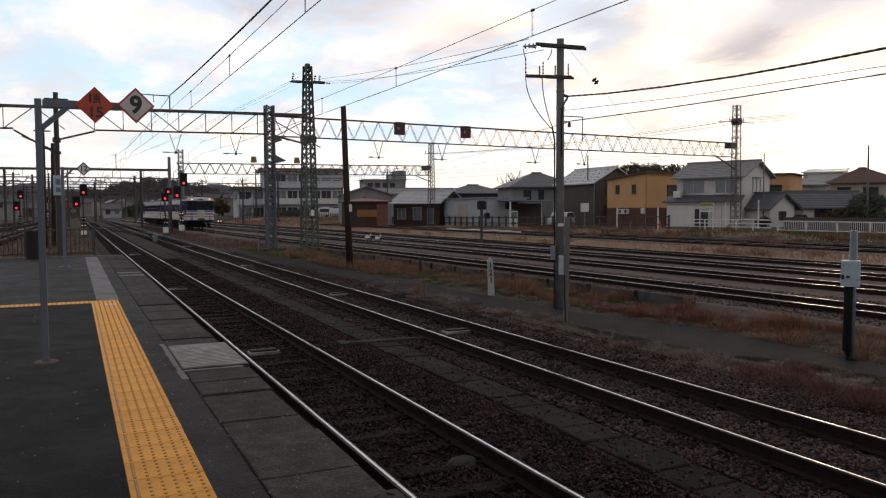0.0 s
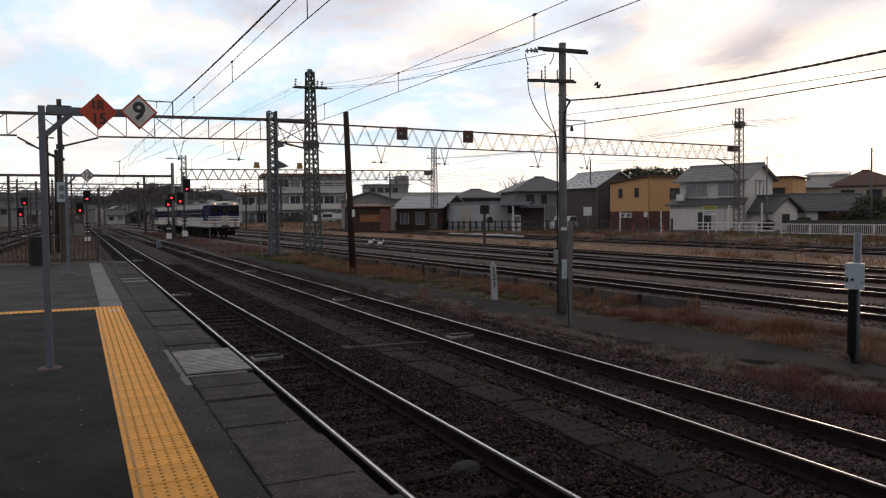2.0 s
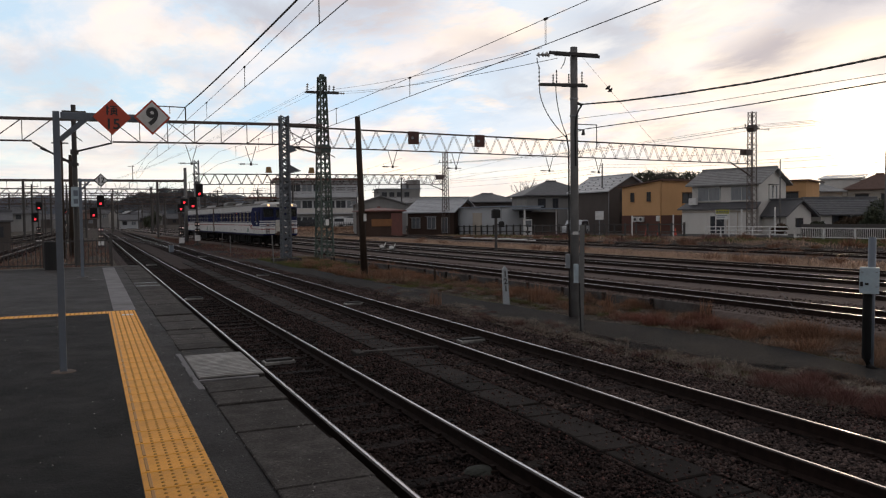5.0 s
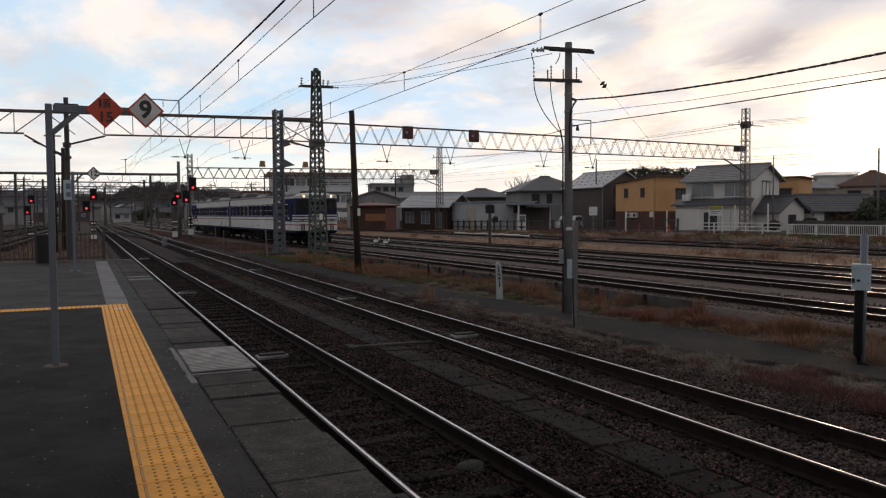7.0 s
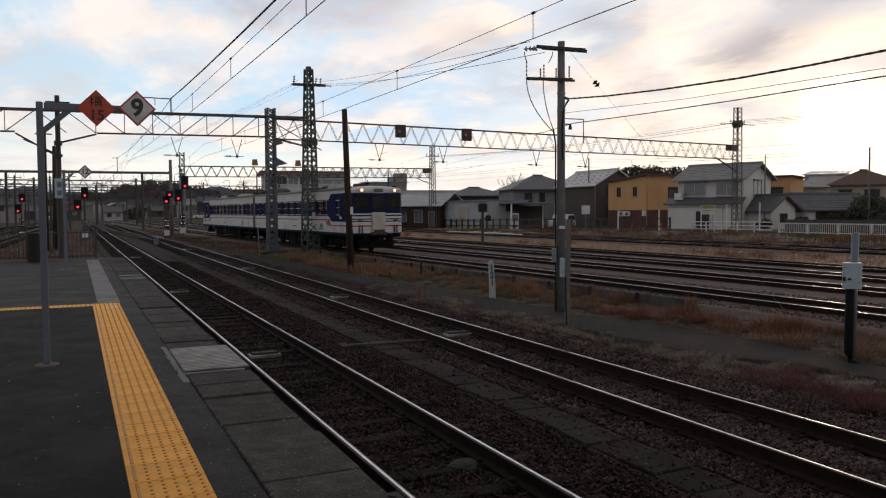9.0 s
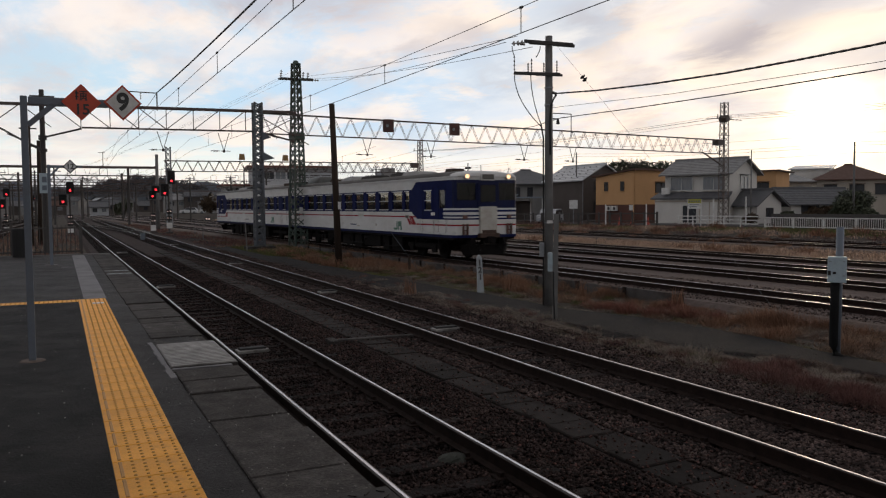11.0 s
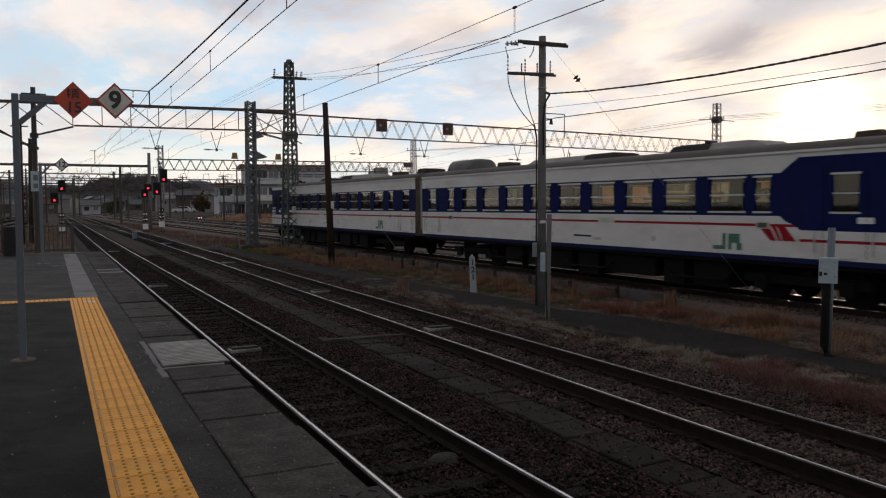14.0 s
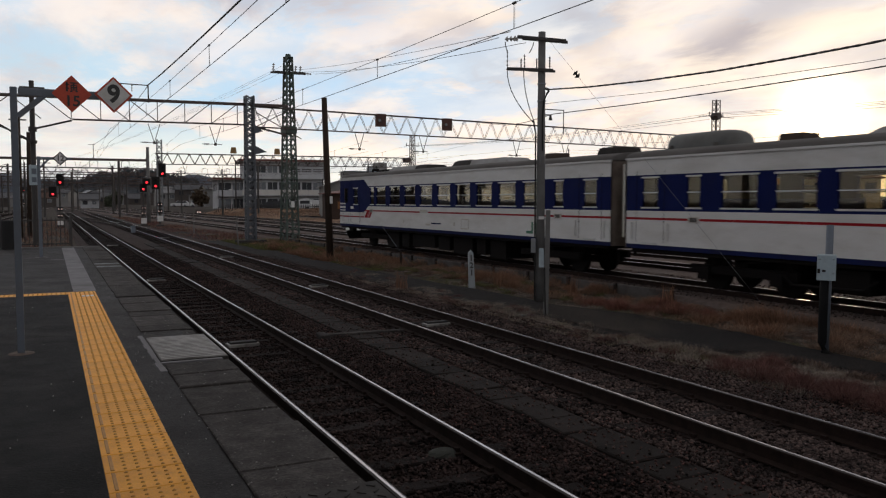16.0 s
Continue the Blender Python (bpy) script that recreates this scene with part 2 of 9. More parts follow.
def rngcol(N, L, fac, amount):
    n = N.new("ShaderNodeMapRange")
    L.new(fac, n.inputs[0])
    n.inputs[3].default_value, n.inputs[4].default_value = 1 - amount, 1 + amount
    c = N.new("ShaderNodeCombineColor")
    for i in range(3):
        L.new(n.outputs[0], c.inputs[i])
    return c.outputs[0]


def glass(name, tint, rough=0.02, clear=0.75, film=0.0, sheen=0.03):
    """Thin pane: lets the view through, with gloss; film: the share that a dirty pane spreads about the straight way."""
    m = bpy.data.materials.new(name)
    m.use_nodes = True
    N, L = m.node_tree.nodes, m.node_tree.links
    N.clear()
    t, g, x, o, fr = (N.new("ShaderNode" + k) for k in ("BsdfTransparent", "BsdfGlossy", "MixShader", "OutputMaterial", "LayerWeight"))
    t.inputs[0].default_value = (*[c * clear for c in tint], 1)
    g.inputs["Roughness"].default_value = rough
    fr.inputs["Blend"].default_value = 0.5
    steep, gloss = N.new("ShaderNodeMath"), N.new("ShaderNodeMath")
    steep.operation, gloss.operation = "POWER", "MULTIPLY_ADD"
    steep.inputs[1].default_value = 4.0
    gloss.inputs[1].default_value, gloss.inputs[2].default_value = 0.8, sheen
    L.new(fr.outputs["Facing"], steep.inputs[0])
    L.new(steep.outputs[0], gloss.inputs[0])
    body = t.outputs[0]
    if film:
        r, y = N.new("ShaderNodeBsdfRefraction"), N.new("ShaderNodeMixShader")
        r.inputs["Color"].default_value = (*tint, 1)
        r.inputs["Roughness"].default_value, r.inputs["IOR"].default_value = 0.5, 1.2
        y.inputs[0].default_value = film
        L.new(t.outputs[0], y.inputs[1])
        L.new(r.outputs[0], y.inputs[2])
        body = y.outputs[0]
    L.new(gloss.outputs[0], x.inputs[0])
    L.new(body, x.inputs[1])
    L.new(g.outputs[0], x.inputs[2])
    L.new(x.outputs[0], o.inputs[0])
    return m


# ---- materials ----
M_asphalt = mat("platform_asphalt", (0.054, 0.048, 0.047), (0.025, 0.022, 0.022), 1.8, 0.72, bump=1.0, fine=55, dirt=(0.013, 0.0115, 0.011), dirt_amount=0.85, dirt_scale=2.6, grit=0.9, spec=0.12, speck=((0.085, 0.075, 0.07), 42, 0.67))
M_asphaltdark = mat("darker_platform_asphalt", (0.026, 0.0238, 0.0243), (0.0105, 0.0096, 0.0099), 2.3, 0.85, bump=1.0, fine=60, dirt=(0.042, 0.038, 0.037), dirt_amount=0.6, dirt_scale=1.3, grit=0.8, speck=((0.05, 0.046, 0.044), 40, 0.69))
M_coping = mat("coping_concrete", (0.108, 0.097, 0.091), (0.039, 0.035, 0.033), 5, 0.9, bump=1.0, fine=45, speck=((0.12, 0.11, 0.10), 30, 0.66), vary=0.22, dirt=(0.03, 0.0265, 0.025), dirt_amount=0.85, dirt_scale=3.0, grit=0.85)
M_plate = mat("galvanised_plate", (0.30, 0.285, 0.265), (0.15, 0.142, 0.135), 5, 0.55, metal=0.3, bump=0.3, dirt=(0.07, 0.06, 0.052), dirt_amount=0.7, dirt_scale=3)
M_darkplate = mat("worn_checker_plate", (0.05, 0.045, 0.042), (0.03, 0.027, 0.025), 5, 0.72, metal=0.2, bump=0.3, spec=0.12)
M_yellow = mat("tactile_yellow", (0.86, 0.375, 0.008), (0.74, 0.31, 0.008), 3, 0.65, bump=0.2, fine=90, vary=0.06, dirt=(0.30, 0.135, 0.02), dirt_amount=0.45, dirt_scale=4)
M_dot = mat("tactile_dot", (0.50, 0.225, 0.015), (0.36, 0.155, 0.015), 3, 0.6, bump=0.2)
M_greystrip = mat("grey_strip", (0.22, 0.21, 0.215), (0.15, 0.146, 0.15), 3, 0.8, bump=0.4, dirt=(0.08, 0.075, 0.072))
M_concrete = mat("weathered_concrete", (0.185, 0.178, 0.172), (0.12, 0.116, 0.113), 2.5, 0.9, bump=0.4, dirt=(0.09, 0.085, 0.08), dirt_amount=0.6)
M_mossrock = mat("mossy_pale_stone", (0.062, 0.064, 0.056), (0.033, 0.035, 0.03), 9, 0.9, bump=0.8, fine=40)
M_trough = mat("trough_concrete", (0.036, 0.028, 0.025), (0.020, 0.016, 0.0145), 3, 0.9, bump=0.8, vary=0.35, dirt=(0.018, 0.014, 0.012), dirt_amount=0.7, dirt_scale=2, grit=0.8)
M_ballast = mat("brown_ballast", (0.050, 0.030, 0.0255), (0.026, 0.0175, 0.0155), 9, 0.95, bump=1.0, fine=45, dirt=(0.012, 0.009, 0.008), dirt_amount=0.7, dirt_scale=1.0)
M_stone = mat("ballast_stone", (0.098, 0.069, 0.061), (0.031, 0.022, 0.020), 2.2, 0.9, bump=0.4, island=0.95, dirt=(0.014, 0.0105, 0.0095), dirt_amount=0.85, dirt_scale=1.3)
M_litter = mat("fallen_red_leaf_litter", (0.115, 0.055, 0.047), (0.06, 0.034, 0.03), 3, 0.9, bump=0, island=0.7)
M_stonedark = mat("oily_ballast_stone", (0.053, 0.034, 0.030), (0.016, 0.011, 0.0105), 2.2, 0.9, bump=0.4, island=0.95, dirt=(0.009, 0.007, 0.0065), dirt_amount=0.9, dirt_scale=1.1)
M_yardstone = mat("yard_stone", (0.115, 0.085, 0.074), (0.058, 0.044, 0.04), 3, 0.9, bump=0.4, island=0.8)
M_yardbed = mat("yard_ballast", (0.132, 0.101, 0.089), (0.078, 0.06, 0.055), 6, 0.95, bump=1.0, fine=40, dirt=(0.115, 0.082, 0.06), dirt_amount=0.6, dirt_scale=0.5)
M_sleeper = mat("tarred_sleeper", (0.020, 0.0135, 0.012), (0.011, 0.008, 0.0075), 5, 0.9, bump=0.6, vary=0.4, stretch=(1, 6, 1))
M_railtop = mat("polished_rail", (0.54, 0.505, 0.515), (0.42, 0.385, 0.395), 3, 0.24, metal=1.0, bump=0.05)
M_railhead = mat("worn_rail_shoulder", (0.045, 0.035, 0.032), (0.028, 0.022, 0.02), 6, 0.7, metal=0.3, bump=0.1)
M_railside = mat("rusty_rail", (0.026, 0.015, 0.012), (0.014, 0.009, 0.0075), 8, 0.85, bump=0.4)
M_soil = mat("dry_soil", (0.058, 0.042, 0.034), (0.034, 0.027, 0.022), 0.9, 0.95, bump=1.0, fine=25, dirt=(0.05, 0.046, 0.03), dirt_amount=0.6, dirt_scale=0.35)
M_path = mat("path_asphalt", (0.0125, 0.011, 0.011), (0.0195, 0.017, 0.0165), 1.5, 0.92, bump=1.0, fine=45, dirt=(0.032, 0.026, 0.023), dirt_amount=0.5, dirt_scale=1.4, grit=0.8)
M_road = mat("road_asphalt", (0.06, 0.058, 0.056), (0.045, 0.044, 0.043), 1.0, 0.9, bump=0.4)
M_galv = mat("galvanised_steel", (0.24, 0.25, 0.26), (0.17, 0.18, 0.19), 4, 0.55, metal=0.4, bump=0.1, dirt=(0.12, 0.09, 0.07), dirt_amount=0.3)
M_bluegrey = mat("bluegrey_painted_steel", (0.115, 0.135, 0.165), (0.09, 0.105, 0.13), 3, 0.5, bump=0.15, dirt=(0.07, 0.065, 0.06), dirt_amount=0.4, dirt_scale=4)
M_greensteel = mat("green_painted_steel", (0.040, 0.070, 0.053), (0.030, 0.047, 0.038), 3, 0.6, bump=0.2, dirt=(0.09, 0.05, 0.03), dirt_amount=0.5)
M_darksteel = mat("dark_weathered_steel", (0.042, 0.040, 0.039), (0.055, 0.046, 0.041), 3, 0.7, bump=0.2, metal=0.2)
M_truss = mat("painted_truss_steel", (0.085, 0.072, 0.068), (0.075, 0.04, 0.032), 2, 0.6, metal=0.2, bump=0.2)
M_wire = mat("dark_wire", (0.03, 0.028, 0.027), (0.04, 0.035, 0.03), 5, 0.6, bump=0)
M_copper = mat("dull_copper_wire", (0.045, 0.038, 0.033), (0.035, 0.03, 0.026), 5, 0.7, metal=0.1, bump=0)
M_wood = mat("creosoted_wood", (0.05, 0.035, 0.026), (0.03, 0.022, 0.018), 3, 0.9, bump=0.6, stretch=(5, 5, 0.6))
M_porcelain = mat("porcelain", (0.45, 0.43, 0.41), (0.35, 0.33, 0.31), 6, 0.25, bump=0)
M_white = mat("white_paint", (0.66, 0.65, 0.63), (0.55, 0.54, 0.52), 4, 0.55, bump=0.1, dirt=(0.3, 0.26, 0.22), dirt_amount=0.5, dirt_scale=3)
M_dullwhite = mat("weathered_white_enamel", (0.34, 0.365, 0.375), (0.27, 0.29, 0.30), 4, 0.6, bump=0.1, dirt=(0.16, 0.15, 0.14), dirt_amount=0.6, dirt_scale=6)
M_palebox = mat("pale_blue_enamel", (0.36, 0.43, 0.46), (0.29, 0.35, 0.38), 4, 0.55, bump=0.1, dirt=(0.16, 0.15, 0.14), dirt_amount=0.5, dirt_scale=6)
M_columnsteel = mat("dull_zinc_steel", (0.092, 0.102, 0.118), (0.062, 0.069, 0.08), 4, 0.6, metal=0.2, bump=0.1, dirt=(0.06, 0.05, 0.045), dirt_amount=0.5)
M_towerrust = mat("weathered_tower_steel", (0.11, 0.10, 0.095), (0.10, 0.065, 0.05), 2, 0.65, metal=0.2, bump=0.1)
M_rusthousing = mat("rusty_red_housing", (0.10, 0.028, 0.018), (0.045, 0.022, 0.018), 5, 0.7, bump=0.2)
M_black = mat("black_paint", (0.014, 0.013, 0.013), (0.02, 0.019, 0.019), 5, 0.7, bump=0.15, spec=0.2)
M_rubber = mat("black_rubber", (0.006, 0.006, 0.0065), (0.009, 0.009, 0.009), 5, 0.85, bump=0.1)
M_red = mat("orange_red_enamel", (0.50, 0.05, 0.012), (0.42, 0.042, 0.012), 4, 0.45, bump=0.05, dirt=(0.2, 0.04, 0.02), dirt_amount=0.3)
M_signblack = mat("sign_lettering", (0.02, 0.018, 0.018), (0.025, 0.022, 0.02), 6, 0.5, bump=0)
M_lampred = mat("lit_red_lens", (1.0, 0.03, 0.045), (1.0, 0.03, 0.045), 5, 0.3, bump=0, glow=2.4)
M_lampwhite = mat("lit_white_lens", (1.0, 0.72, 0.62), (1.0, 0.72, 0.6), 5, 0.3, bump=0, glow=1.4)
M_drygrass = mat("dry_grass", (0.27, 0.175, 0.118), (0.16, 0.105, 0.075), 0.7, 0.9, bump=0, island=0.55)
M_belt = mat("bleached_dry_grass", (0.55, 0.38, 0.27), (0.36, 0.24, 0.17), 0.7, 0.9, bump=0, island=0.5)
M_rustgrass = mat("rust_orange_weeds", (0.27, 0.145, 0.088), (0.165, 0.092, 0.06), 0.7, 0.9, bump=0, island=0.55)
M_redweed = mat("dull_red_weeds", (0.23, 0.095, 0.07), (0.14, 0.065, 0.05), 0.7, 0.9, bump=0, island=0.55)
M_redgrass = mat("russet_weeds", (0.165, 0.078, 0.066), (0.10, 0.053, 0.046), 0.7, 0.9, bump=0, island=0.55)
M_brownweed = mat("withered_brown_weeds", (0.15, 0.088, 0.062), (0.085, 0.055, 0.043), 0.7, 0.9, bump=0, island=0.6)
M_greengrass = mat("green_grass", (0.085, 0.10, 0.032), (0.12, 0.115, 0.045), 0.9, 0.9, bump=0, island=0.4)

# ---- the ground ----
def ease(x, a, b):
    x = min(1.0, max(0.0, (x - a) / (b - a)))
    return x * x * (3 - 2 * x)


def ground_z(x, y):
    lat, s = x * math.cos(PSI) - y * math.sin(PSI), x * math.sin(PSI) + y * math.cos(PSI)
    rise = min(0.62, max(0.0, 0.62 - (s - 45) * 0.010))
    rise = max(rise * ease(lat, 38, 47), 0.85 * ease(lat, 29.5, 33) * ease(s, 112, 126))
    return -0.27 + rise + 0.05 * noise.noise((x * 0.35, y * 0.35, 0)) * ease(x, 8.5, 10) * (1 - ease(lat, 12.5, 14)) * 1.0


def axis(lo, hi, fine_lo, fine_hi, step, growth):
    vals, v, st = [], fine_lo, step
    while v > lo:
        st *= growth
        v -= st
        vals.append(max(v, lo))
    vals.reverse()
    n = round((fine_hi - fine_lo) / step)
    vals += [fine_lo + i * (fine_hi - fine_lo) / n for i in range(n + 1)]
    v, st = fine_hi, step
    while v < hi:
        st *= growth
        v += st
        vals.append(min(v, hi))
    return vals


def make_ground():
    xs = axis(-1500, 3000, -6, 66, 0.6, 1.25)
    ys = axis(-1500, 4000, -2, 136, 0.6, 1.25)
    verts = [(x, y, ground_z(x, y)) for y in ys for x in xs]
    n = len(xs)
    faces = [(j * n + i, j * n + i + 1, (j + 1) * n + i + 1, (j + 1) * n + i) for j in range(len(ys) - 1) for i in range(n - 1)]
    ob = thing("ground", "brown dry soil of the rail yard with sparse grass", "ground", kind="structure", data=raw_mesh("ground", verts, faces, M_soil))
    ob.data.polygons.foreach_set("use_smooth", [True] * len(faces))


def slab(name, label, category, pts_in, pts_out, z, material, down=0.12):
    """A long low bed between two edges, with sloping sides."""
    sh = Shape()
    n = len(pts_in)
    height = z if callable(z) else (lambda x, y: z)
    v = [(x, y, height(x, y)) for x, y in pts_in] + [(x, y, height(x, y)) for x, y in pts_out]
    v += [(x - 0.25, y, height(x, y) - down) for x, y in pts_in] + [(x + 0.25, y, height(x, y) - down) for x, y in pts_out]
    f = []
    for i in range(n - 1):
        f += [(i, i + 1, n + i + 1, n + i), (2 * n + i, 2 * n + i + 1, i + 1, i), (n + i, n + i + 1, 3 * n + i + 1, 3 * n + i)]
    sh.add(v, f)
    return thing(name, label, category, kind="structure", data=sh.mesh(name, material))


make_ground()
YS = [-30, -10, 0, 10, 20, 30, 45, 60, 80, 110, 160, 240, 400]
slab("ballast_bed", "dark brown stone ballast under the platform tracks", "ballast", [(1.45, y) for y in YS], [(8.05, y) for y in YS], -0.19, M_ballast)
slab("ballast_bed", "rust brown ballast under the yard tracks", "ballast", [yard(14.1, y)[:2] for y in YS], [yard(29.3, y)[:2] for y in YS], -0.135, M_yardbed)
slab("ballast_bed", "rust brown ballast under the outer sidings", "ballast", [yard(35.6, y)[:2] for y in YS], [yard(42.4, y)[:2] for y in YS], -0.125, M_yardbed)
PATH_IN = [(-30, 10.5), (0, 10.5), (7, 10.3), (8.9, 10.0), (9.4, 9.65), (10.2, 9.35), (12.4, 9.3), (13.6, 9.2), (16.1, 9.04), (18, 8.9), (19.7, 8.7), (21.8, 8.45), (30, 8.3), (45, 8.05), (60, 7.95), (80, 7.95)]
PATH_OUT = [(-30, 11.9), (0, 11.6), (7, 11.0), (8.9, 11.0), (9.8, 11.1), (10.5, 11.2), (12.2, 11.2), (13.3, 11.05), (14.3, 10.6), (15.3, 10.35), (16.6, 10.35), (18.5, 10.35), (20.3, 10.15), (25.4, 9.8), (45, 9.3), (80, 9.2), (80.5, 9.2)]


def path_edge(y, rows):
    for (y0, x0), (y1, x1) in zip(rows, rows[1:]):
        if y0 <= y <= y1:
            return x0 + (x1 - x0) * (y - y0) / (y1 - y0)


PATH_YS = [-30, -10, 0, *[4 + 0.5 * k for k in range(80)], 45, 60, 80]
slab("footpath", "worn dark asphalt footpath between the tracks", "path", [(path_edge(y, PATH_IN) + 0.07 * noise.noise((y * 1.3, 0.5, 0)), y) for y in PATH_YS], [(path_edge(y, PATH_OUT) + 0.07 * noise.noise((y * 1.3, 4.5, 0)), y) for y in PATH_YS], -0.215, M_path, 0.06)
slab("road", "grey asphalt lane beside the houses", "road", [yard(50, y)[:2] for y in range(-10, 160, 5)], [yard(57, y)[:2] for y in range(-10, 160, 5)], lambda x, y: ground_z(x, y) + 0.05, M_road, 0.4)


# ---- tracks ----
RAIL = [(-0.0635, -0.153), (0.0635, -0.153), (0.0635, -0.143), (0.009, -0.123), (0.009, -0.042), (0.0325, -0.034), (0.0325, -0.008), (0.025, -0.003), (0.0125, 0.0), (-0.0125, 0.0), (-0.025, -0.003), (-0.0325, -0.008), (-0.0325, -0.034), (-0.009, -0.042), (-0.009, -0.123), (-0.0635, -0.143)]


def rail_shape(y0, y1, worn):
    """worn: how many strips of the head are polished by the wheels, one or three."""
    sh = Shape().extrude(RAIL, y0, y1)
    for i in (6, 7, 8, 9, 10):
        sh.m[i] = 1 if abs(i - 8) <= worn // 2 else 2
    return sh


def sleeper_mesh():
    sh = Shape().box(-1.05, -0.1, -0.30, 1.05, 0.1, -0.155, bevel=0.012)
    for x in (-0.565, 0.565):
        sh.box(x - 0.16, -0.08, -0.158, x + 0.16, 0.08, -0.138, 1)
        for d in (-0.1, 0.1):
            sh.box(x + d - 0.02, -0.03, -0.14, x + d + 0.02, 0.03, -0.105, 1)
    return sh.mesh("sleeper", M_sleeper, M_railside)


SLEEPER = sleeper_mesh()


def track(label, x, turn, y0, y1, singles, top=None, group="platform tracks"):
    th = thing("railway_track", label, "railway track", pose(x[0], x[1], 0, 0, 0, turn), group=group)
    for side in (-0.565, 0.565):
        part("rail", rail_shape(y0, y1, 3 if top else 1), [M_railside, top or M_railtop, M_railhead], th, "steel rail with a polished head", at=pose(side, 0, 0))
    n = int((y1 - y0) / 0.61)
    rest = Shape()
    base = [tuple(v.co) for v in SLEEPER.vertices]
    bf = [tuple(p.vertices) for p in SLEEPER.polygons]
    bm_ = [p.material_index for p in SLEEPER.polygons]
    for i in range(n):
        y = y0 + 0.3 + 0.61 * i
        if singles[0] <= y <= singles[1]:
            part("sleeper", SLEEPER, [], th, at=pose(random.uniform(-0.03, 0.03), y, random.uniform(-0.012, 0.0), 0, 0, random.uniform(-0.8, 0.8)))
        elif y < 160:
            k = len(rest.v)
            rest.v += [(a, b + y, c) for a, b, c in base]
            rest.f += [tuple(j + k for j in face) for face in bf]
            rest.m += bm_
    if rest.v:
        tagged(part("sleeper_bed", raw_mesh("sleeper_bed", rest.v, rest.f, M_sleeper), [], th), kind="stuff")
    return th


M_yardrail = mat("pinkish_worn_rail_head", (0.38, 0.325, 0.345), (0.29, 0.24, 0.25), 3, 0.3, metal=1.0, bump=0.05)
M_rustrail = mat("dull_rail_head", (0.36, 0.28, 0.24), (0.25, 0.18, 0.15), 3, 0.4, metal=0.8, bump=0.1)
TURN = -math.degrees(PSI)  # the yard tracks lean to the left of the platform tracks
track("platform track with shiny rails on tarred sleepers", (2.83, 0), 0, -25, 300, (2.0, 70))
track("second track with shiny rails on tarred sleepers", (6.238, 0), 0, -25, 300, (4.0, 70))
for lat, top in ((15.79, M_yardrail), (19.9, M_yardrail), (23.55, M_yardrail), (27.2, M_rustrail), (37.4, M_rustrail), (41.0, M_rustrail)):
    p = yard(lat, 0)
    track("rusty brown yard track on dark sleepers", (p.x, p.y), TURN, -15, 320 if lat < 30 else 114, (1, 0), top, "yard tracks")


# ---- crossover between the two platform tracks ----
def crossover():
    """A pair of rails that swing from the second track over to the platform track."""
    th = thing("crossover", "crossover rails between the two platform tracks", "railway track", group="platform tracks")
    def lane(u):
        return 6.238 + (2.83 - 6.238) * u * u * (3 - 2 * u), 66 + 62 * u
    for side in (-0.565, 0.565):
        pts = [lane(i / 24) for i in range(25)]
        v, f = [], []
        for x, y in pts:
            v += [(x + side + a, y, z + 0.001) for a, z in RAIL]
        n = len(RAIL)
        for i in range(24):
            f += [(i * n + k, i * n + (k + 1) % n, (i + 1) * n + (k + 1) % n, (i + 1) * n + k) for k in range(n)]
        sh = Shape().add(v, f)
        for i in range(24):
            sh.m[i * n + 8] = 1
            for k in (6, 7, 9, 10):
                sh.m[i * n + k] = 2
        part("rail", sh, [M_railside, M_railtop, M_railhead], th, "curved steel rail with a polished head")


crossover()

# ---- platform ----
ZP = 0.811


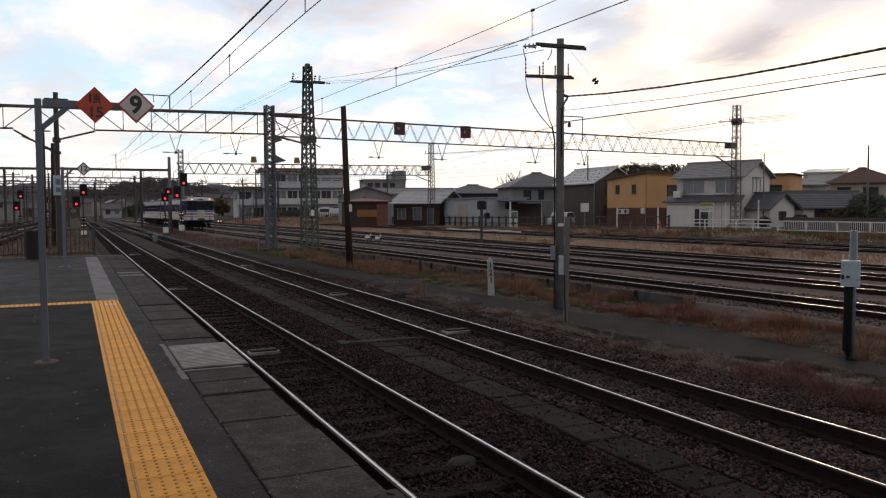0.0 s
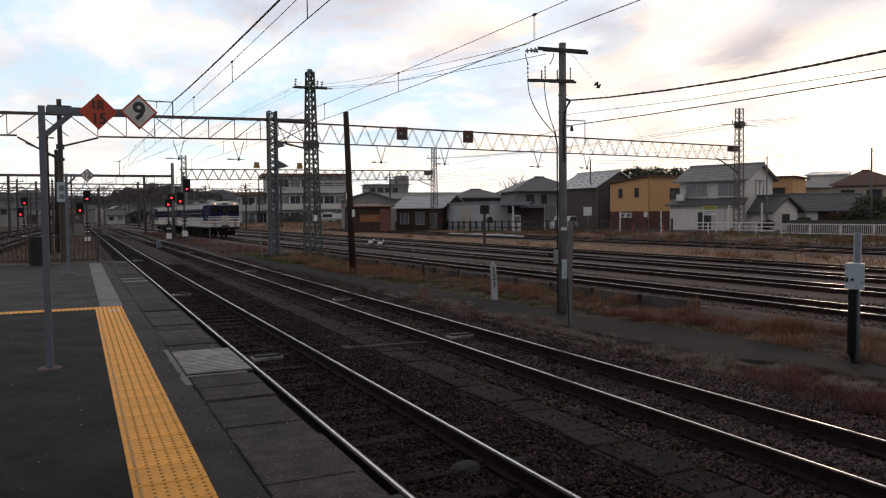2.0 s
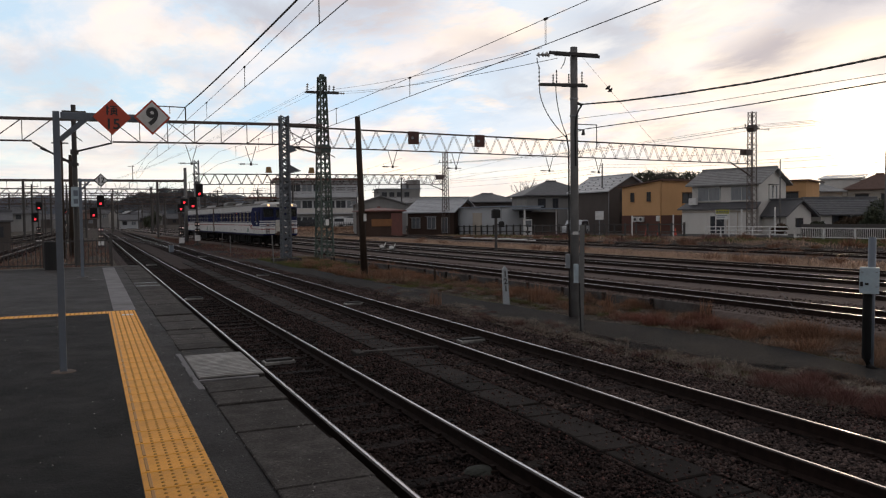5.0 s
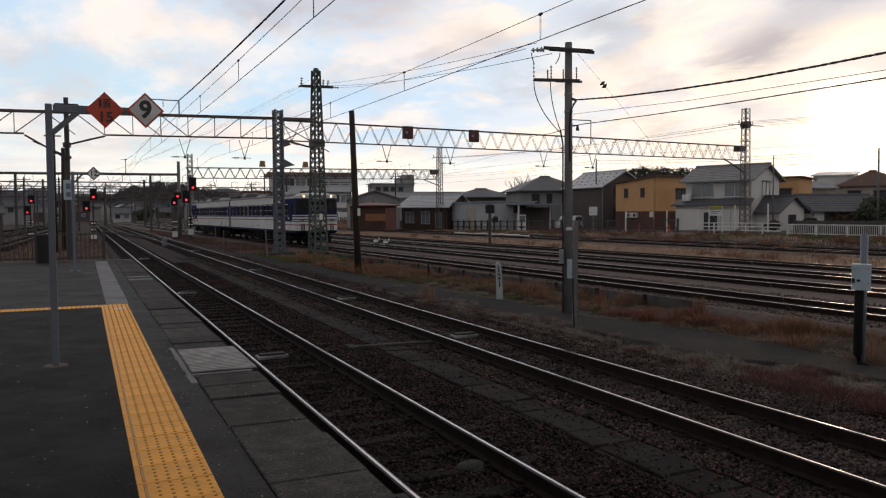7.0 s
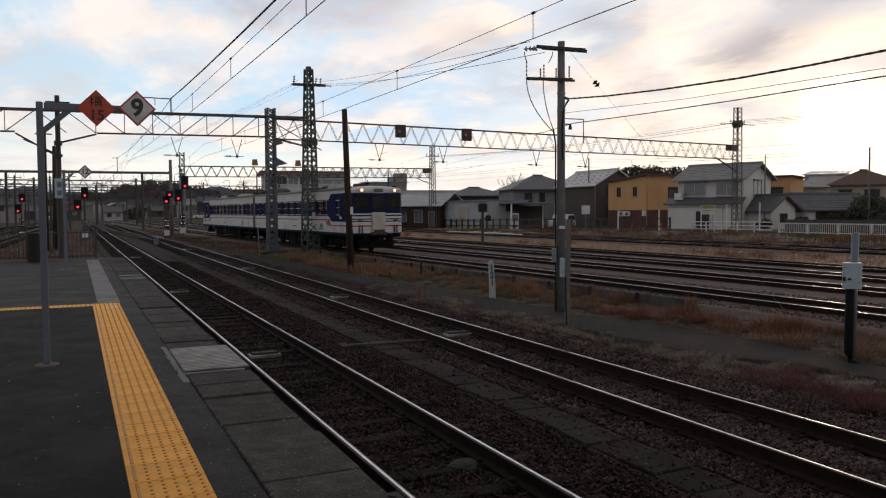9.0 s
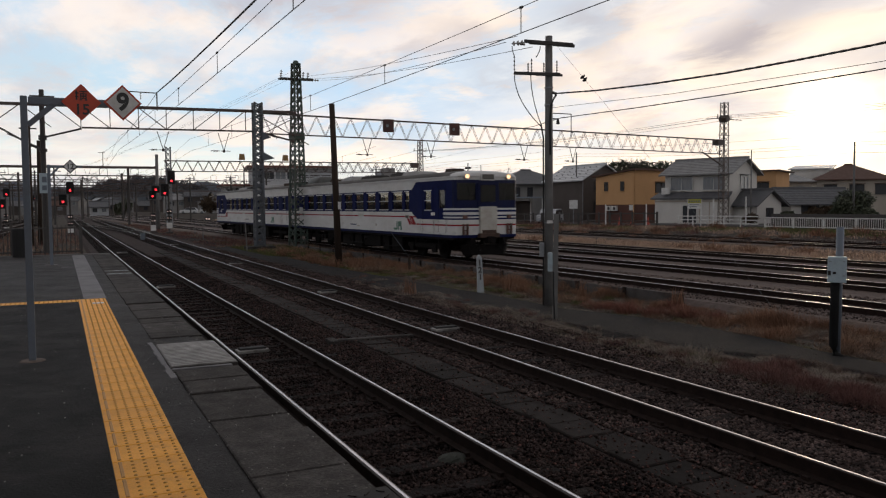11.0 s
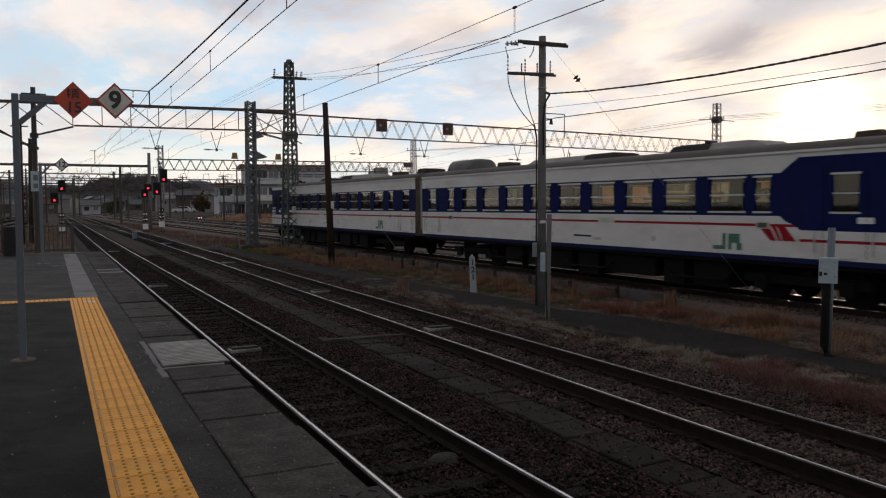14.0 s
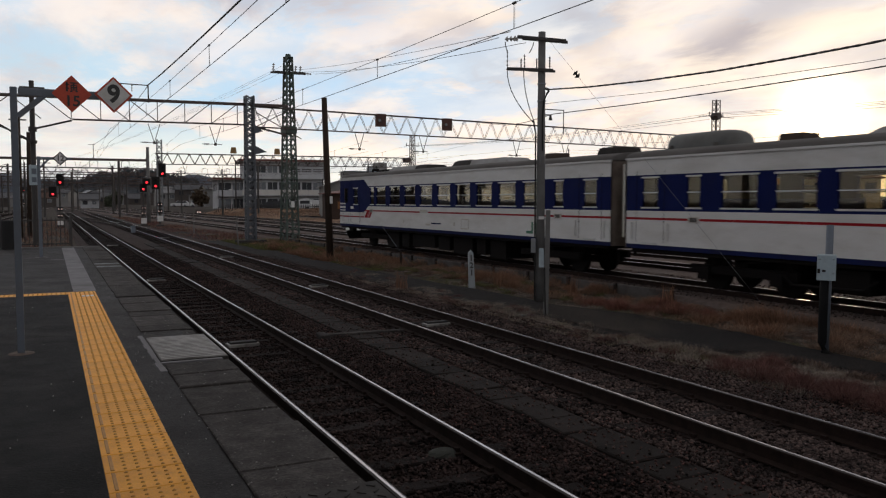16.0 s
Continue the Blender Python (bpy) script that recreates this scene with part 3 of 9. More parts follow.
def make_platform():
    sh = Shape()
    sh.box(-7.0, -14, -0.3, 0.80, 25.2, ZP)
    ob = thing("platform", "dark asphalt platform with worn concrete edge", "platform", kind="structure", data=sh.mesh("platform", M_asphalt))
    wall_ = Shape()
    wall_.box(0.80, -14, -0.3, 1.22, 25.2, ZP - 0.13)
    part("platform_wall", wall_, M_concrete, ob, "stained concrete wall under the platform edge")
    kerb = Shape().box(-7.0, 25.2, -0.3, 1.30, 25.35, ZP + 0.03, bevel=0.01)
    part("end_kerb", kerb, M_concrete, ob, "pale concrete kerb at the platform end")
    part("asphalt_sheet", Shape().box(-6.99, -13.9, ZP - 0.05, 0.208, 12.595, ZP + 0.003), M_asphaltdark, ob, "darker asphalt behind the tactile strip")
    part("grey_strip", Shape().box(0.285, 12.93, ZP - 0.05, 0.60, 25.15, ZP + 0.004), M_greystrip, ob, "pale grey strip laid on the asphalt")
    part("thin_strip", Shape().box(0.0, 20.1, ZP - 0.05, 0.28, 20.16, ZP + 0.004), M_greystrip, ob)
    part("mortar_bed", Shape().box(0.795, -14, ZP - 0.16, 1.2, 25.1, ZP - 0.014), M_asphalt, ob, "dark bed under the edge slabs")
    # coping slabs, uneven
    y = -6.0
    shapes = {}
    while y < 25:
        length = random.choice((0.40, 0.42, 0.44, 0.80))
        if 6.85 < y + length and y < 8.3:
            y = max(y + length, 8.32)
            continue
        key = (length, random.randrange(3))
        if key not in shapes:
            w = 0.5 + 0.004 * key[1]
            shapes[key] = Shape().box(0.815, 0, -0.14, 0.83 + w, length - 0.009, 0.0, bevel=0.008).mesh("coping_slab", M_coping)
        part("coping_slab", shapes[key], [], ob, at=pose(random.uniform(-0.005, 0.005), y, ZP + random.uniform(-0.007, 0.005), random.uniform(-0.4, 0.4), random.uniform(-0.5, 0.5), random.uniform(-0.3, 0.3)))
        y += length
    # ribbed light plate over the edge; groove dirt and shade are its darker base colour
    sh = Shape().box(0.80, 6.95, ZP - 0.08, 1.36, 8.17, ZP + 0.008)
    for i in range(17):
        sh.box(0.81, 6.97 + 0.071 * i, ZP + 0.007, 1.355, 7.012 + 0.071 * i, ZP + 0.020, 1, bevel=0.006)
    part("edge_plate", sh, [M_darkplate, M_plate], ob, "pale ribbed metal plate over the platform edge")
    sh = Shape().box(0.93, 2.3, ZP - 0.02, 1.37, 3.50, ZP + 0.012)
    for i in range(16):
        for j in range(6):
            a = 45 if (i + j) % 2 else -45
            c, s_ = math.cos(radians(a)) * 0.022, math.sin(radians(a)) * 0.022
            x, yy = 0.97 + 0.07 * j, 2.36 + 0.072 * i
            sh.bar((x - c, yy - s_, ZP + 0.013), (x + c, yy + s_, ZP + 0.013), 0.008)
    rim = Shape()
    yy = 6.55
    while yy < 8.35:
        k = random.uniform(0.08, 0.2)
        rim.box(0.765 - random.uniform(0, 0.02), yy, ZP - 0.01, 0.795 + random.uniform(0, 0.015), yy + k, ZP + 0.006, bevel=0.003)
        yy += k
    rim.box(0.80, 6.88, ZP - 0.02, 1.3, 6.93, ZP + 0.007, bevel=0.003)
    part("mortar_rim", rim, M_greystrip, ob, "broken pale mortar along the plate")
    part("checker_plate", sh, M_darkplate, ob, "worn dark checker plate by the edge")
    for yy in (17.55, 18.35):
        part("white_line", Shape().box(0.83, yy, ZP, 1.30, yy + 0.05, ZP + 0.012), M_dullwhite, ob)
    return ob


def canopy():
    """A plain roof outside the view, added to shade the near platform."""
    th = thing("canopy", "unseen platform roof added to shade the near platform", "platform roof", kind="structure", data=Shape().box(-6.8, -14, ZP + 2.9, 0.1, 5.0, ZP + 3.1).mesh("canopy", M_galv))
    for y in (-12.0, -7.0, -2.0):
        part("roof_post", Shape().box(-3.1, y - 0.1, ZP, -2.9, y + 0.1, ZP + 2.9), M_bluegrey, th)


def dot_tile(w, length, nx, ny, x0, bar_):
    sh = Shape().box(0, 0, -0.03, w, length - 0.007, 0.004, bevel=0.003)
    for i in range(nx):
        for j in range(ny):
            cx, cy = x0 + 0.06 * (i + 0.5), length * (j + 0.5) / ny
            ring = [(math.cos(k * math.pi / 3), math.sin(k * math.pi / 3)) for k in range(6)]
            v = [(cx + 0.0115 * a, cy + 0.0115 * b, 0.0035) for a, b in ring] + [(cx + 0.006 * a, cy + 0.006 * b, 0.0095) for a, b in ring]
            sh.add(v, [(k, (k + 1) % 6, 6 + (k + 1) % 6, 6 + k) for k in range(6)] + [tuple(range(6, 12))], 1)
    if bar_:
        sh.box(0.028, 0.02, 0.0, 0.046, length - 0.02, 0.009, 1, bevel=0.003)
    return sh.mesh("tactile_tile", M_yellow, M_dot)


platform = make_platform()
canopy()
EDGE_TILE = dot_tile(0.368, 0.3, 5, 5, 0.066, True)
CROSS_TILE = dot_tile(0.3, 0.3, 5, 5, 0.0, False)
for i in range(70):
    part("tactile_tile", EDGE_TILE, [], platform, "yellow tactile tile with raised dots" if i == 0 else "", at=pose(0.212, 12.6 - 0.3 * i, ZP, random.uniform(-0.15, 0.15), random.uniform(-0.15, 0.15), 0))
for i in range(22):
    part("tactile_tile", CROSS_TILE, [], platform, at=pose(-0.09 - 0.3 * i, 12.6, ZP, 0, 0, 0))
for x in (0.40, 0.455, 0.51):
    part("tile_label", Shape().box(x - 0.02, 12.2, ZP + 0.002, x + 0.02, 12.3, ZP + 0.011), M_white, platform, "small white mark on the tile")


# ---- things on the platform ----
def ngon(cx, cz, r, y, sh, slot, back):
    v = [(cx, y, cz + r), (cx + r, y, cz), (cx, y, cz - r), (cx - r, y, cz)]
    v += [(a, back, c) for a, b, c in v]
    sh.add(v, [(0, 1, 2, 3), (7, 6, 5, 4), (0, 4, 5, 1), (1, 5, 6, 2), (2, 6, 7, 3), (3, 7, 4, 0)], slot)


def text_mesh(body, size, material, bold=0.012):
    cu = bpy.data.curves.new("lettering", "FONT")
    cu.body, cu.size, cu.align_x, cu.align_y, cu.extrude, cu.offset = body, size, "CENTER", "CENTER", 0.001, size * bold
    ob = bpy.data.objects.new("lettering", cu)
    scene.collection.objects.link(ob)
    bpy.context.view_layer.update()
    me = bpy.data.meshes.new_from_object(ob.evaluated_get(bpy.context.evaluated_depsgraph_get()))
    bpy.data.objects.remove(ob)
    me.materials.clear()
    me.materials.append(material)
    return me


def stop_sign_post():
    px, py = -0.254, 7.88
    th = thing("stop_marker_post", "blue-grey square steel post carrying two diamond stop markers", "sign post", pose(px, py, ZP))
    part("base_plate", Shape().tube((0, 0, -0.01), (0, 0, 0.012), 0.135, 0.09, 11), mat("mortar", (0.17, 0.13, 0.11), (0.08, 0.062, 0.055), 12, 0.9, bump=0.6), th, "cracked mortar pad")
    part("post", Shape().box(-0.028, -0.028, 0.01, 0.028, 0.028, 2.33, bevel=0.005), M_bluegrey, th)
    part("arm", Shape().box(0.035, -0.03, 2.26, 0.95, 0.03, 2.325, bevel=0.005), M_bluegrey, th)
    part("brace", Shape().bar((0.03, 0, 2.08), (0.25, 0, 2.28), 0.045), M_bluegrey, th)
    sh = Shape()
    ngon(0.459, 2.292, 0.162, -0.045, sh, 0, -0.035)
    m5 = part("marker_board", sh, M_red, th, "orange-red diamond board with black writing")
    five = part("lettering", text_mesh("15", 0.13, M_signblack, 0.022), [], m5, at=pose(0.463, -0.047, 2.225, 90, 0, 0))
    for a, b, c, d in ((-0.046, -0.012, -0.032, 0.072), (-0.05, 0.044, -0.02, 0.055), (-0.05, 0.012, -0.02, 0.022), (-0.014, 0.060, 0.048, 0.070), (-0.010, 0.040, 0.044, 0.050), (-0.010, 0.018, 0.044, 0.030), (-0.010, 0.000, 0.044, 0.008), (-0.010, 0.008, -0.001, 0.040), (0.034, 0.008, 0.044, 0.040), (0.012, 0.008, 0.021, 0.072), (-0.014, -0.014, 0.004, -0.002), (0.030, -0.014, 0.048, -0.002)):
        part("lettering_bar", Shape().box(0.459 + a, -0.048, 2.322 + b, 0.459 + c, -0.0445, 2.322 + d), M_signblack, m5)
    sh = Shape()
    ngon(0.802, 2.304, 0.162, -0.045, sh, 0, -0.035)
    m9 = part("marker_board", sh, M_red, th, "white diamond board with red rim and a black nine")
    sh = Shape()
    ngon(0.802, 2.304, 0.139, -0.0475, sh, 0, -0.044)
    part("marker_face", sh, M_white, m9)
    part("lettering", text_mesh("9", 0.215, M_signblack, 0.035), [], m9, at=pose(0.802, -0.050, 2.304, 90, 0, 0))


stop_sign_post()


# ---- masts and poles ----
def lattice(sh, w0, w1, z0, z1, leg, cell, brace=None, cross=True):
    brace = brace or leg * 0.55
    corners = [(-1, -1), (1, -1), (1, 1), (-1, 1)]
    for a, b in corners:
        sh.bar((a * w0 / 2, b * w0 / 2, z0), (a * w1 / 2, b * w1 / 2, z1), leg)
    z = z0
    while z < z1 - 0.05:
        h = cell * (0.55 + 0.45 * (w0 + (w1 - w0) * (z - z0) / (z1 - z0)) / w0)
        zn = min(z + h, z1)
        wa = w0 + (w1 - w0) * (z - z0) / (z1 - z0)
        wb = w0 + (w1 - w0) * (zn - z0) / (z1 - z0)
        for i in range(4):
            (a, b), (c, d) = corners[i], corners[(i + 1) % 4]
            sh.bar((a * wa / 2, b * wa / 2, z), (c * wb / 2, d * wb / 2, zn), brace)
            if cross:
                sh.bar((c * wa / 2, d * wa / 2, z), (a * wb / 2, b * wb / 2, zn), brace)
        z = zn
    return sh


def insulator(p, q, n=4, r=0.06):
    p, q = Vector(p), Vector(q)
    sh = Shape().tube(p, q, r * 0.3, seg=6)
    for i in range(n):
        c = p.lerp(q, (i + 0.5) / n)
        d = (q - p).normalized() * 0.02
        sh.tube(c - d, c + d, r, r * 0.6, seg=8)
    return sh


def grey_column():
    th = thing("gantry_column", "galvanised square lattice column of the wire gantry", "gantry column", pose(10.1, 44.8, -0.25, 0, 0, 3))
    part("footing", Shape().box(-0.75, -0.55, -0.1, 0.75, 0.55, 0.22, bevel=0.03), M_coping, th, "dark concrete footing block")
    sh = lattice(Shape(), 0.46, 0.42, 0.2, 8.2, 0.085, 0.36, 0.065, True)
    part("lattice", sh, M_columnsteel, th)
    sh = Shape()
    for z, l in ((6.35, 0.75), (5.2, 0.95)):
        sh.add([(0.25, -0.1, z + 0.3), (0.25, 0.1, z + 0.3), (0.25, -0.1, z - 0.22), (0.25, 0.1, z - 0.22), (l, -0.05, z - 0.05), (l, 0.05, z - 0.05)], [(0, 2, 4), (1, 5, 3), (0, 4, 5, 1), (2, 3, 5, 4), (0, 1, 3, 2)])
    part("bracket", sh, M_columnsteel, th)


def green_mast():
    th = thing("lattice_mast", "green painted tapering lattice power mast", "power mast", pose(12.55, 45.6, -0.27, 0, 0, 12))
    part("lattice", lattice(Shape(), 0.80, 0.34, 0.0, 10.7, 0.085, 0.62, 0.045), M_greensteel, th)
    part("cap", Shape().tube((0, 0, 10.65), (0, 0, 10.85), 0.22, 0.14, 8), M_greensteel, th)
    sh = Shape().bar((-1.0, 0, 9.75), (1.1, 0, 9.85), 0.14).bar((-1.0, 0.2, 9.75), (1.1, 0.2, 9.85), 0.07)
    part("crossarm", sh, M_darksteel, th)
    for x in (-0.95, 0.45, 0.75):
        part("insulator", insulator((x, 0, 9.85), (x + 0.05, 0, 10.25), 3, 0.09), M_porcelain, th)
    part("insulator", insulator((1.05, 0, 9.85), (1.4, -0.2, 9.83), 3, 0.09), M_porcelain, th)
    part("junction_box", Shape().box(-0.34, -0.36, 6.3, 0.34, 0.36, 6.7, bevel=0.03), M_greensteel, th)
    part("number_plate", Shape().box(-0.1, -0.42, 2.05, 0.1, -0.38, 2.4), M_white, th)


def wood_pole():
    th = thing("wooden_pole", "dark creosoted wooden pole in dry grass", "pole", pose(10.26, 31.2, -0.3))
    part("shaft", Shape().tube((0, 0, 0), (-0.24, -0.1, 6.6), 0.15, 0.11, 12), M_wood, th, smooth=True)
    part("number_plate", Shape().box(-0.06, -0.2, 2.35, 0.05, -0.15, 2.65), M_white, th)


def distance_post():
    th = thing("distance_post", "white concrete distance post with black numerals", "distance post", pose(10.46, 19.36, -0.28, 0, -2.5, -18))
    sh = Shape()
    sh.add([(-0.085, -0.06, 0), (0.085, -0.06, 0), (0.085, 0.06, 0), (-0.085, 0.06, 0), (-0.07, -0.05, 1.0), (0.07, -0.05, 1.0), (0.07, 0.05, 1.0), (-0.07, 0.05, 1.0), (0, -0.03, 1.09), (0, 0.03, 1.09)],
           [(0, 1, 5, 4), (1, 2, 6, 5), (2, 3, 7, 6), (3, 0, 4, 7), (4, 5, 8), (5, 6, 9, 8), (6, 7, 9), (7, 4, 8, 9)])
    post = part("post", sh, M_dullwhite, th)
    for i, c in enumerate("121"):
        part("lettering", text_mesh(c, 0.22, M_signblack, 0.03), [], post, at=pose(0, -0.060 + 0.0 + 0.002 * i, 0.86 - 0.2 * i, 90 - 0.6, 0, 0))


def utility_pole():
    th = thing("utility_pole", "grey concrete utility pole with two crossarms", "utility pole", pose(10.40, 15.86, -0.27))
    part("shaft", Shape().tube((0, 0, 0), (0, 0, 6.36), 0.110, 0.084, 16), M_concrete, th, smooth=True)
    cross = Shape().box(-0.58, -0.16, -0.01, 0.55, -0.10, 0.065, bevel=0.006).box(-0.46, 0.10, 0.02, 0.60, 0.16, 0.085, bevel=0.006)
    for k in (-0.4, 0.42):
        cross.tube((k, -0.2, 0.03), (k, 0.2, 0.05), 0.012, seg=6)
    part("crossarm", cross, M_darksteel, th, at=pose(0, 0, 6.15, 0, 6, -32))
    c2 = Shape().box(-0.80, -0.16, -0.03, 0.26, -0.10, 0.04, bevel=0.006).box(-0.30, 0.10, 0.0, 0.32, 0.15, 0.05, bevel=0.006)
    part("crossarm", c2, M_darksteel, th, at=pose(0, 0, 5.46, 0, 3, -32))
    a = pose(0, 0, 0, 0, 0, -32)
    for x, h in ((-0.80, 0.48), (-0.48, 0.28), (-0.40, 0.38), (-0.12, 0.28), (0.18, 0.32)):
        part("insulator", insulator((x, -0.14, 5.45), (x, -0.14, 5.45 + h), 5, 0.022), M_darksteel, th, at=a)
    part("insulator", insulator((-0.58, -0.16, 6.20), (-0.86, -0.2, 6.17), 3, 0.065), M_porcelain, th, at=a)
    part("insulator", insulator((-0.55, 0.16, 6.22), (-0.75, 0.16, 6.24), 3, 0.04), M_porcelain, th, at=a)
    sh = Shape()
    for x0, z0, x1, z1 in ((-0.85, 6.12, -0.80, 5.9), (-0.80, 5.45, -0.18, 4.25), (-0.42, 5.45, -0.18, 4.30), (-0.2, 6.1, -0.3, 5.85)):
        pts = [Vector((x0 + (x1 - x0) * t ** 1.9, -0.17, z0 + (z1 - z0) * t)) for t in [i / 8 for i in range(9)]]
        sh.path(pts, 0.011)
    sh.path([(-0.18, -0.15, 4.3), (-0.13, -0.06, 4.0), (-0.13, -0.05, 2.4), (-0.13, -0.05, 0)], 0.02)
    part("riser_cable", sh, M_black, th, at=pose(0, 0, 0, 0, 0, -32))
    part("cable_clamp", Shape().tube((0.05, -0.06, 5.06), (0.13, -0.12, 5.02), 0.03, seg=8), M_darksteel, th)
    part("drip_loop", Shape().path([(0.13, -0.12, 5.0), (0.06, -0.13, 4.92), (-0.02, -0.13, 4.75), (-0.05, -0.125, 4.4), (-0.04, -0.125, 3.6)], 0.022, 6), M_black, th)
    part("lamp_bracket", Shape().box(0.08, -0.03, 4.57, 0.62, -0.015, 4.59).box(0.605, -0.03, 4.02, 0.62, -0.015, 4.59).box(0.08, -0.03, 4.44, 0.26, -0.005, 4.465).tube((0.24, -0.02, 4.45), (0.24, -0.02, 4.33), 0.025, 0.045, 8), M_darksteel, th)
    for z, w in ((2.0, 0.118), (4.75, 0.105), (5.15, 0.103)):
        part("band", Shape().tube((0, 0, z), (0, 0, z + 0.03), w, seg=16), M_galv, th)
    part("number_plate", Shape().box(-0.05, -0.135, 2.0, 0.08, -0.108, 2.07), M_white, th, at=pose(0, 0, 0, 0, 0, -30))
    part("cable_box", Shape().box(-0.22, -0.19, 1.22, -0.11, -0.08, 1.55, bevel=0.01), M_galv, th, at=pose(0, 0, 0, 0, 0, -32))


def stub_post():
    th = thing("stay_post", "square grey concrete stay post with cable box", "post", pose(9.31, 13.97, -0.27))
    part("post", Shape().box(-0.048, -0.048, 0, 0.048, 0.048, 2.24, bevel=0.008), M_concrete, th, at=pose(0, 0, 0, 0, 0.8, -30))
    part("cable_box", Shape().box(-0.15, -0.12, 1.05, -0.055, 0.0, 1.44, bevel=0.01), M_palebox, th, at=pose(0, 0, 0, 0, 0, -30))
    part("cable", Shape().path([(-0.1, -0.1, 1.05), (-0.1, -0.11, 0.6), (-0.08, -0.12, 0.0)], 0.018), M_black, th)
    part("ground_bracket", Shape().bar((0, 0, 0.02), (-0.55, 0.25, 0.02), 0.05), M_galv, th)


def box_post():
    th = thing("telephone_box_post", "grey tube post with a small white equipment box", "equipment post", pose(10.92, 8.53, -0.27, 0, 0.6, -52))
    part("post", Shape().tube((0.03, 0.09, 0), (0.03, 0.09, 2.06), 0.056, seg=14), M_bluegrey, th, smooth=True)
    box_ = part("box", Shape().box(-0.135, -0.14, 1.20, 0.135, 0.03, 1.60, bevel=0.012), M_palebox, th, "pale enamelled equipment box")
    part("latch", Shape().box(-0.125, -0.145, 1.31, -0.085, -0.139, 1.38).box(-0.06, -0.145, 1.33, -0.01, -0.139, 1.365), M_black, box_)
    part("hinge", Shape().box(-0.12, -0.147, 1.52, -0.08, -0.139, 1.535).box(0.08, -0.147, 1.52, 0.11, -0.139, 1.535).box(0.08, -0.147, 1.30, 0.11, -0.139, 1.315), M_galv, box_)
    part("cable_sleeve", Shape().path([(-0.02, -0.05, 1.2), (-0.02, -0.04, 0.7), (-0.02, -0.05, 0.2), (0.02, -0.08, 0.06), (0.12, -0.14, 0.0)], 0.066, 10), M_rubber, th, "black cable sleeve", smooth=True)


for make in (grey_column, green_mast, wood_pole, distance_post, utility_pole, stub_post, box_post):
    make()


# ---- gantries ----
def truss(sh, a, b, depth, n, chord, web, tri=True, width=0.5):
    """A flat lattice beam between two places; its lower chord hangs by depth."""
    a, b = Vector(a), Vector(b)
    side = (b - a).cross(Vector((0, 0, 1))).normalized() * width / 2
    down = Vector((0, 0, -depth))
    for o in (side, -side):
        sh.bar(a + o, b + o, chord)
        sh.bar(a + o + down, b + o + down, chord * 0.8)
        for i in range(n):
            p, q, h = a.lerp(b, i / n) + o, a.lerp(b, (i + 1) / n) + o, a.lerp(b, (i + 0.5) / n) + o
            if tri:
                sh.bar(p, h + down, web)
                sh.bar(h + down, q, web)
            else:
                sh.bar(p, p + down, web)
                sh.bar(p + down if i % 2 else p, q if i % 2 else q + down, web)
    for i in range(n + 1):
        p = a.lerp(b, i / n)
        sh.bar(p + side, p - side, web)
        sh.bar(p + side + down, p - side + down, web)
    return sh


def wire_hanger(parent, x, y, z, drop):
    sh = Shape().bar((x - 0.3, y, z), (x, y, z - drop), 0.032).bar((x + 0.3, y, z), (x, y, z - drop), 0.032)
    sh.bar((x - 0.72, y, z - drop), (x + 0.36, y, z - drop), 0.03)
    part("registration_arm", sh, M_darksteel, parent)
    part("insulator", insulator((x - 0.62, y, z - drop), (x - 0.32, y, z - drop), 4, 0.055), M_darksteel, parent)
    part("clamp", Shape().box(x - 0.06, y - 0.04, z - drop - 0.08, x + 0.06, y + 0.04, z - drop + 0.06), M_darksteel, parent)


def pratt_beam(parent):
    """Upper chord, lower chords that stop short of the end column, posts and leaning webs."""
    def top(x):
        return Vector((x, 46.6 - (x + 24) * 1.7 / 34.1, 7.25 + (x + 24) * 0.25 / 34.1))

    chord = Shape().bar(top(-24), top(12.3), 0.15)
    part("upper_chord", chord, M_truss, parent, "dark upper chord with rusty edges")
    drop = Vector((0, 0, -1.12))
    lower = Shape().bar(top(-24) + drop, top(-2.61) + drop, 0.085).bar(top(1.17) + drop, top(10.1) + drop, 0.085)
    part("lower_chord", lower, M_truss, parent)
    def web(a_, b_, w_):
        part("web", Shape().bar(a_, b_, w_), M_truss, parent)

    for k in range(25):
        x = 9.47 - 1.39 * k
        if x < -2.7 or x > 1.0:
            web(top(x), top(x) + drop, 0.04)
        left = x - 1.39
        if x > 5.4 or (left < -2.6 and x > -9):
            web(top(left) + drop, top(x), 0.045)
        elif x > -0.5 or x <= -9:
            web(top(left), top(x) + drop, 0.045)


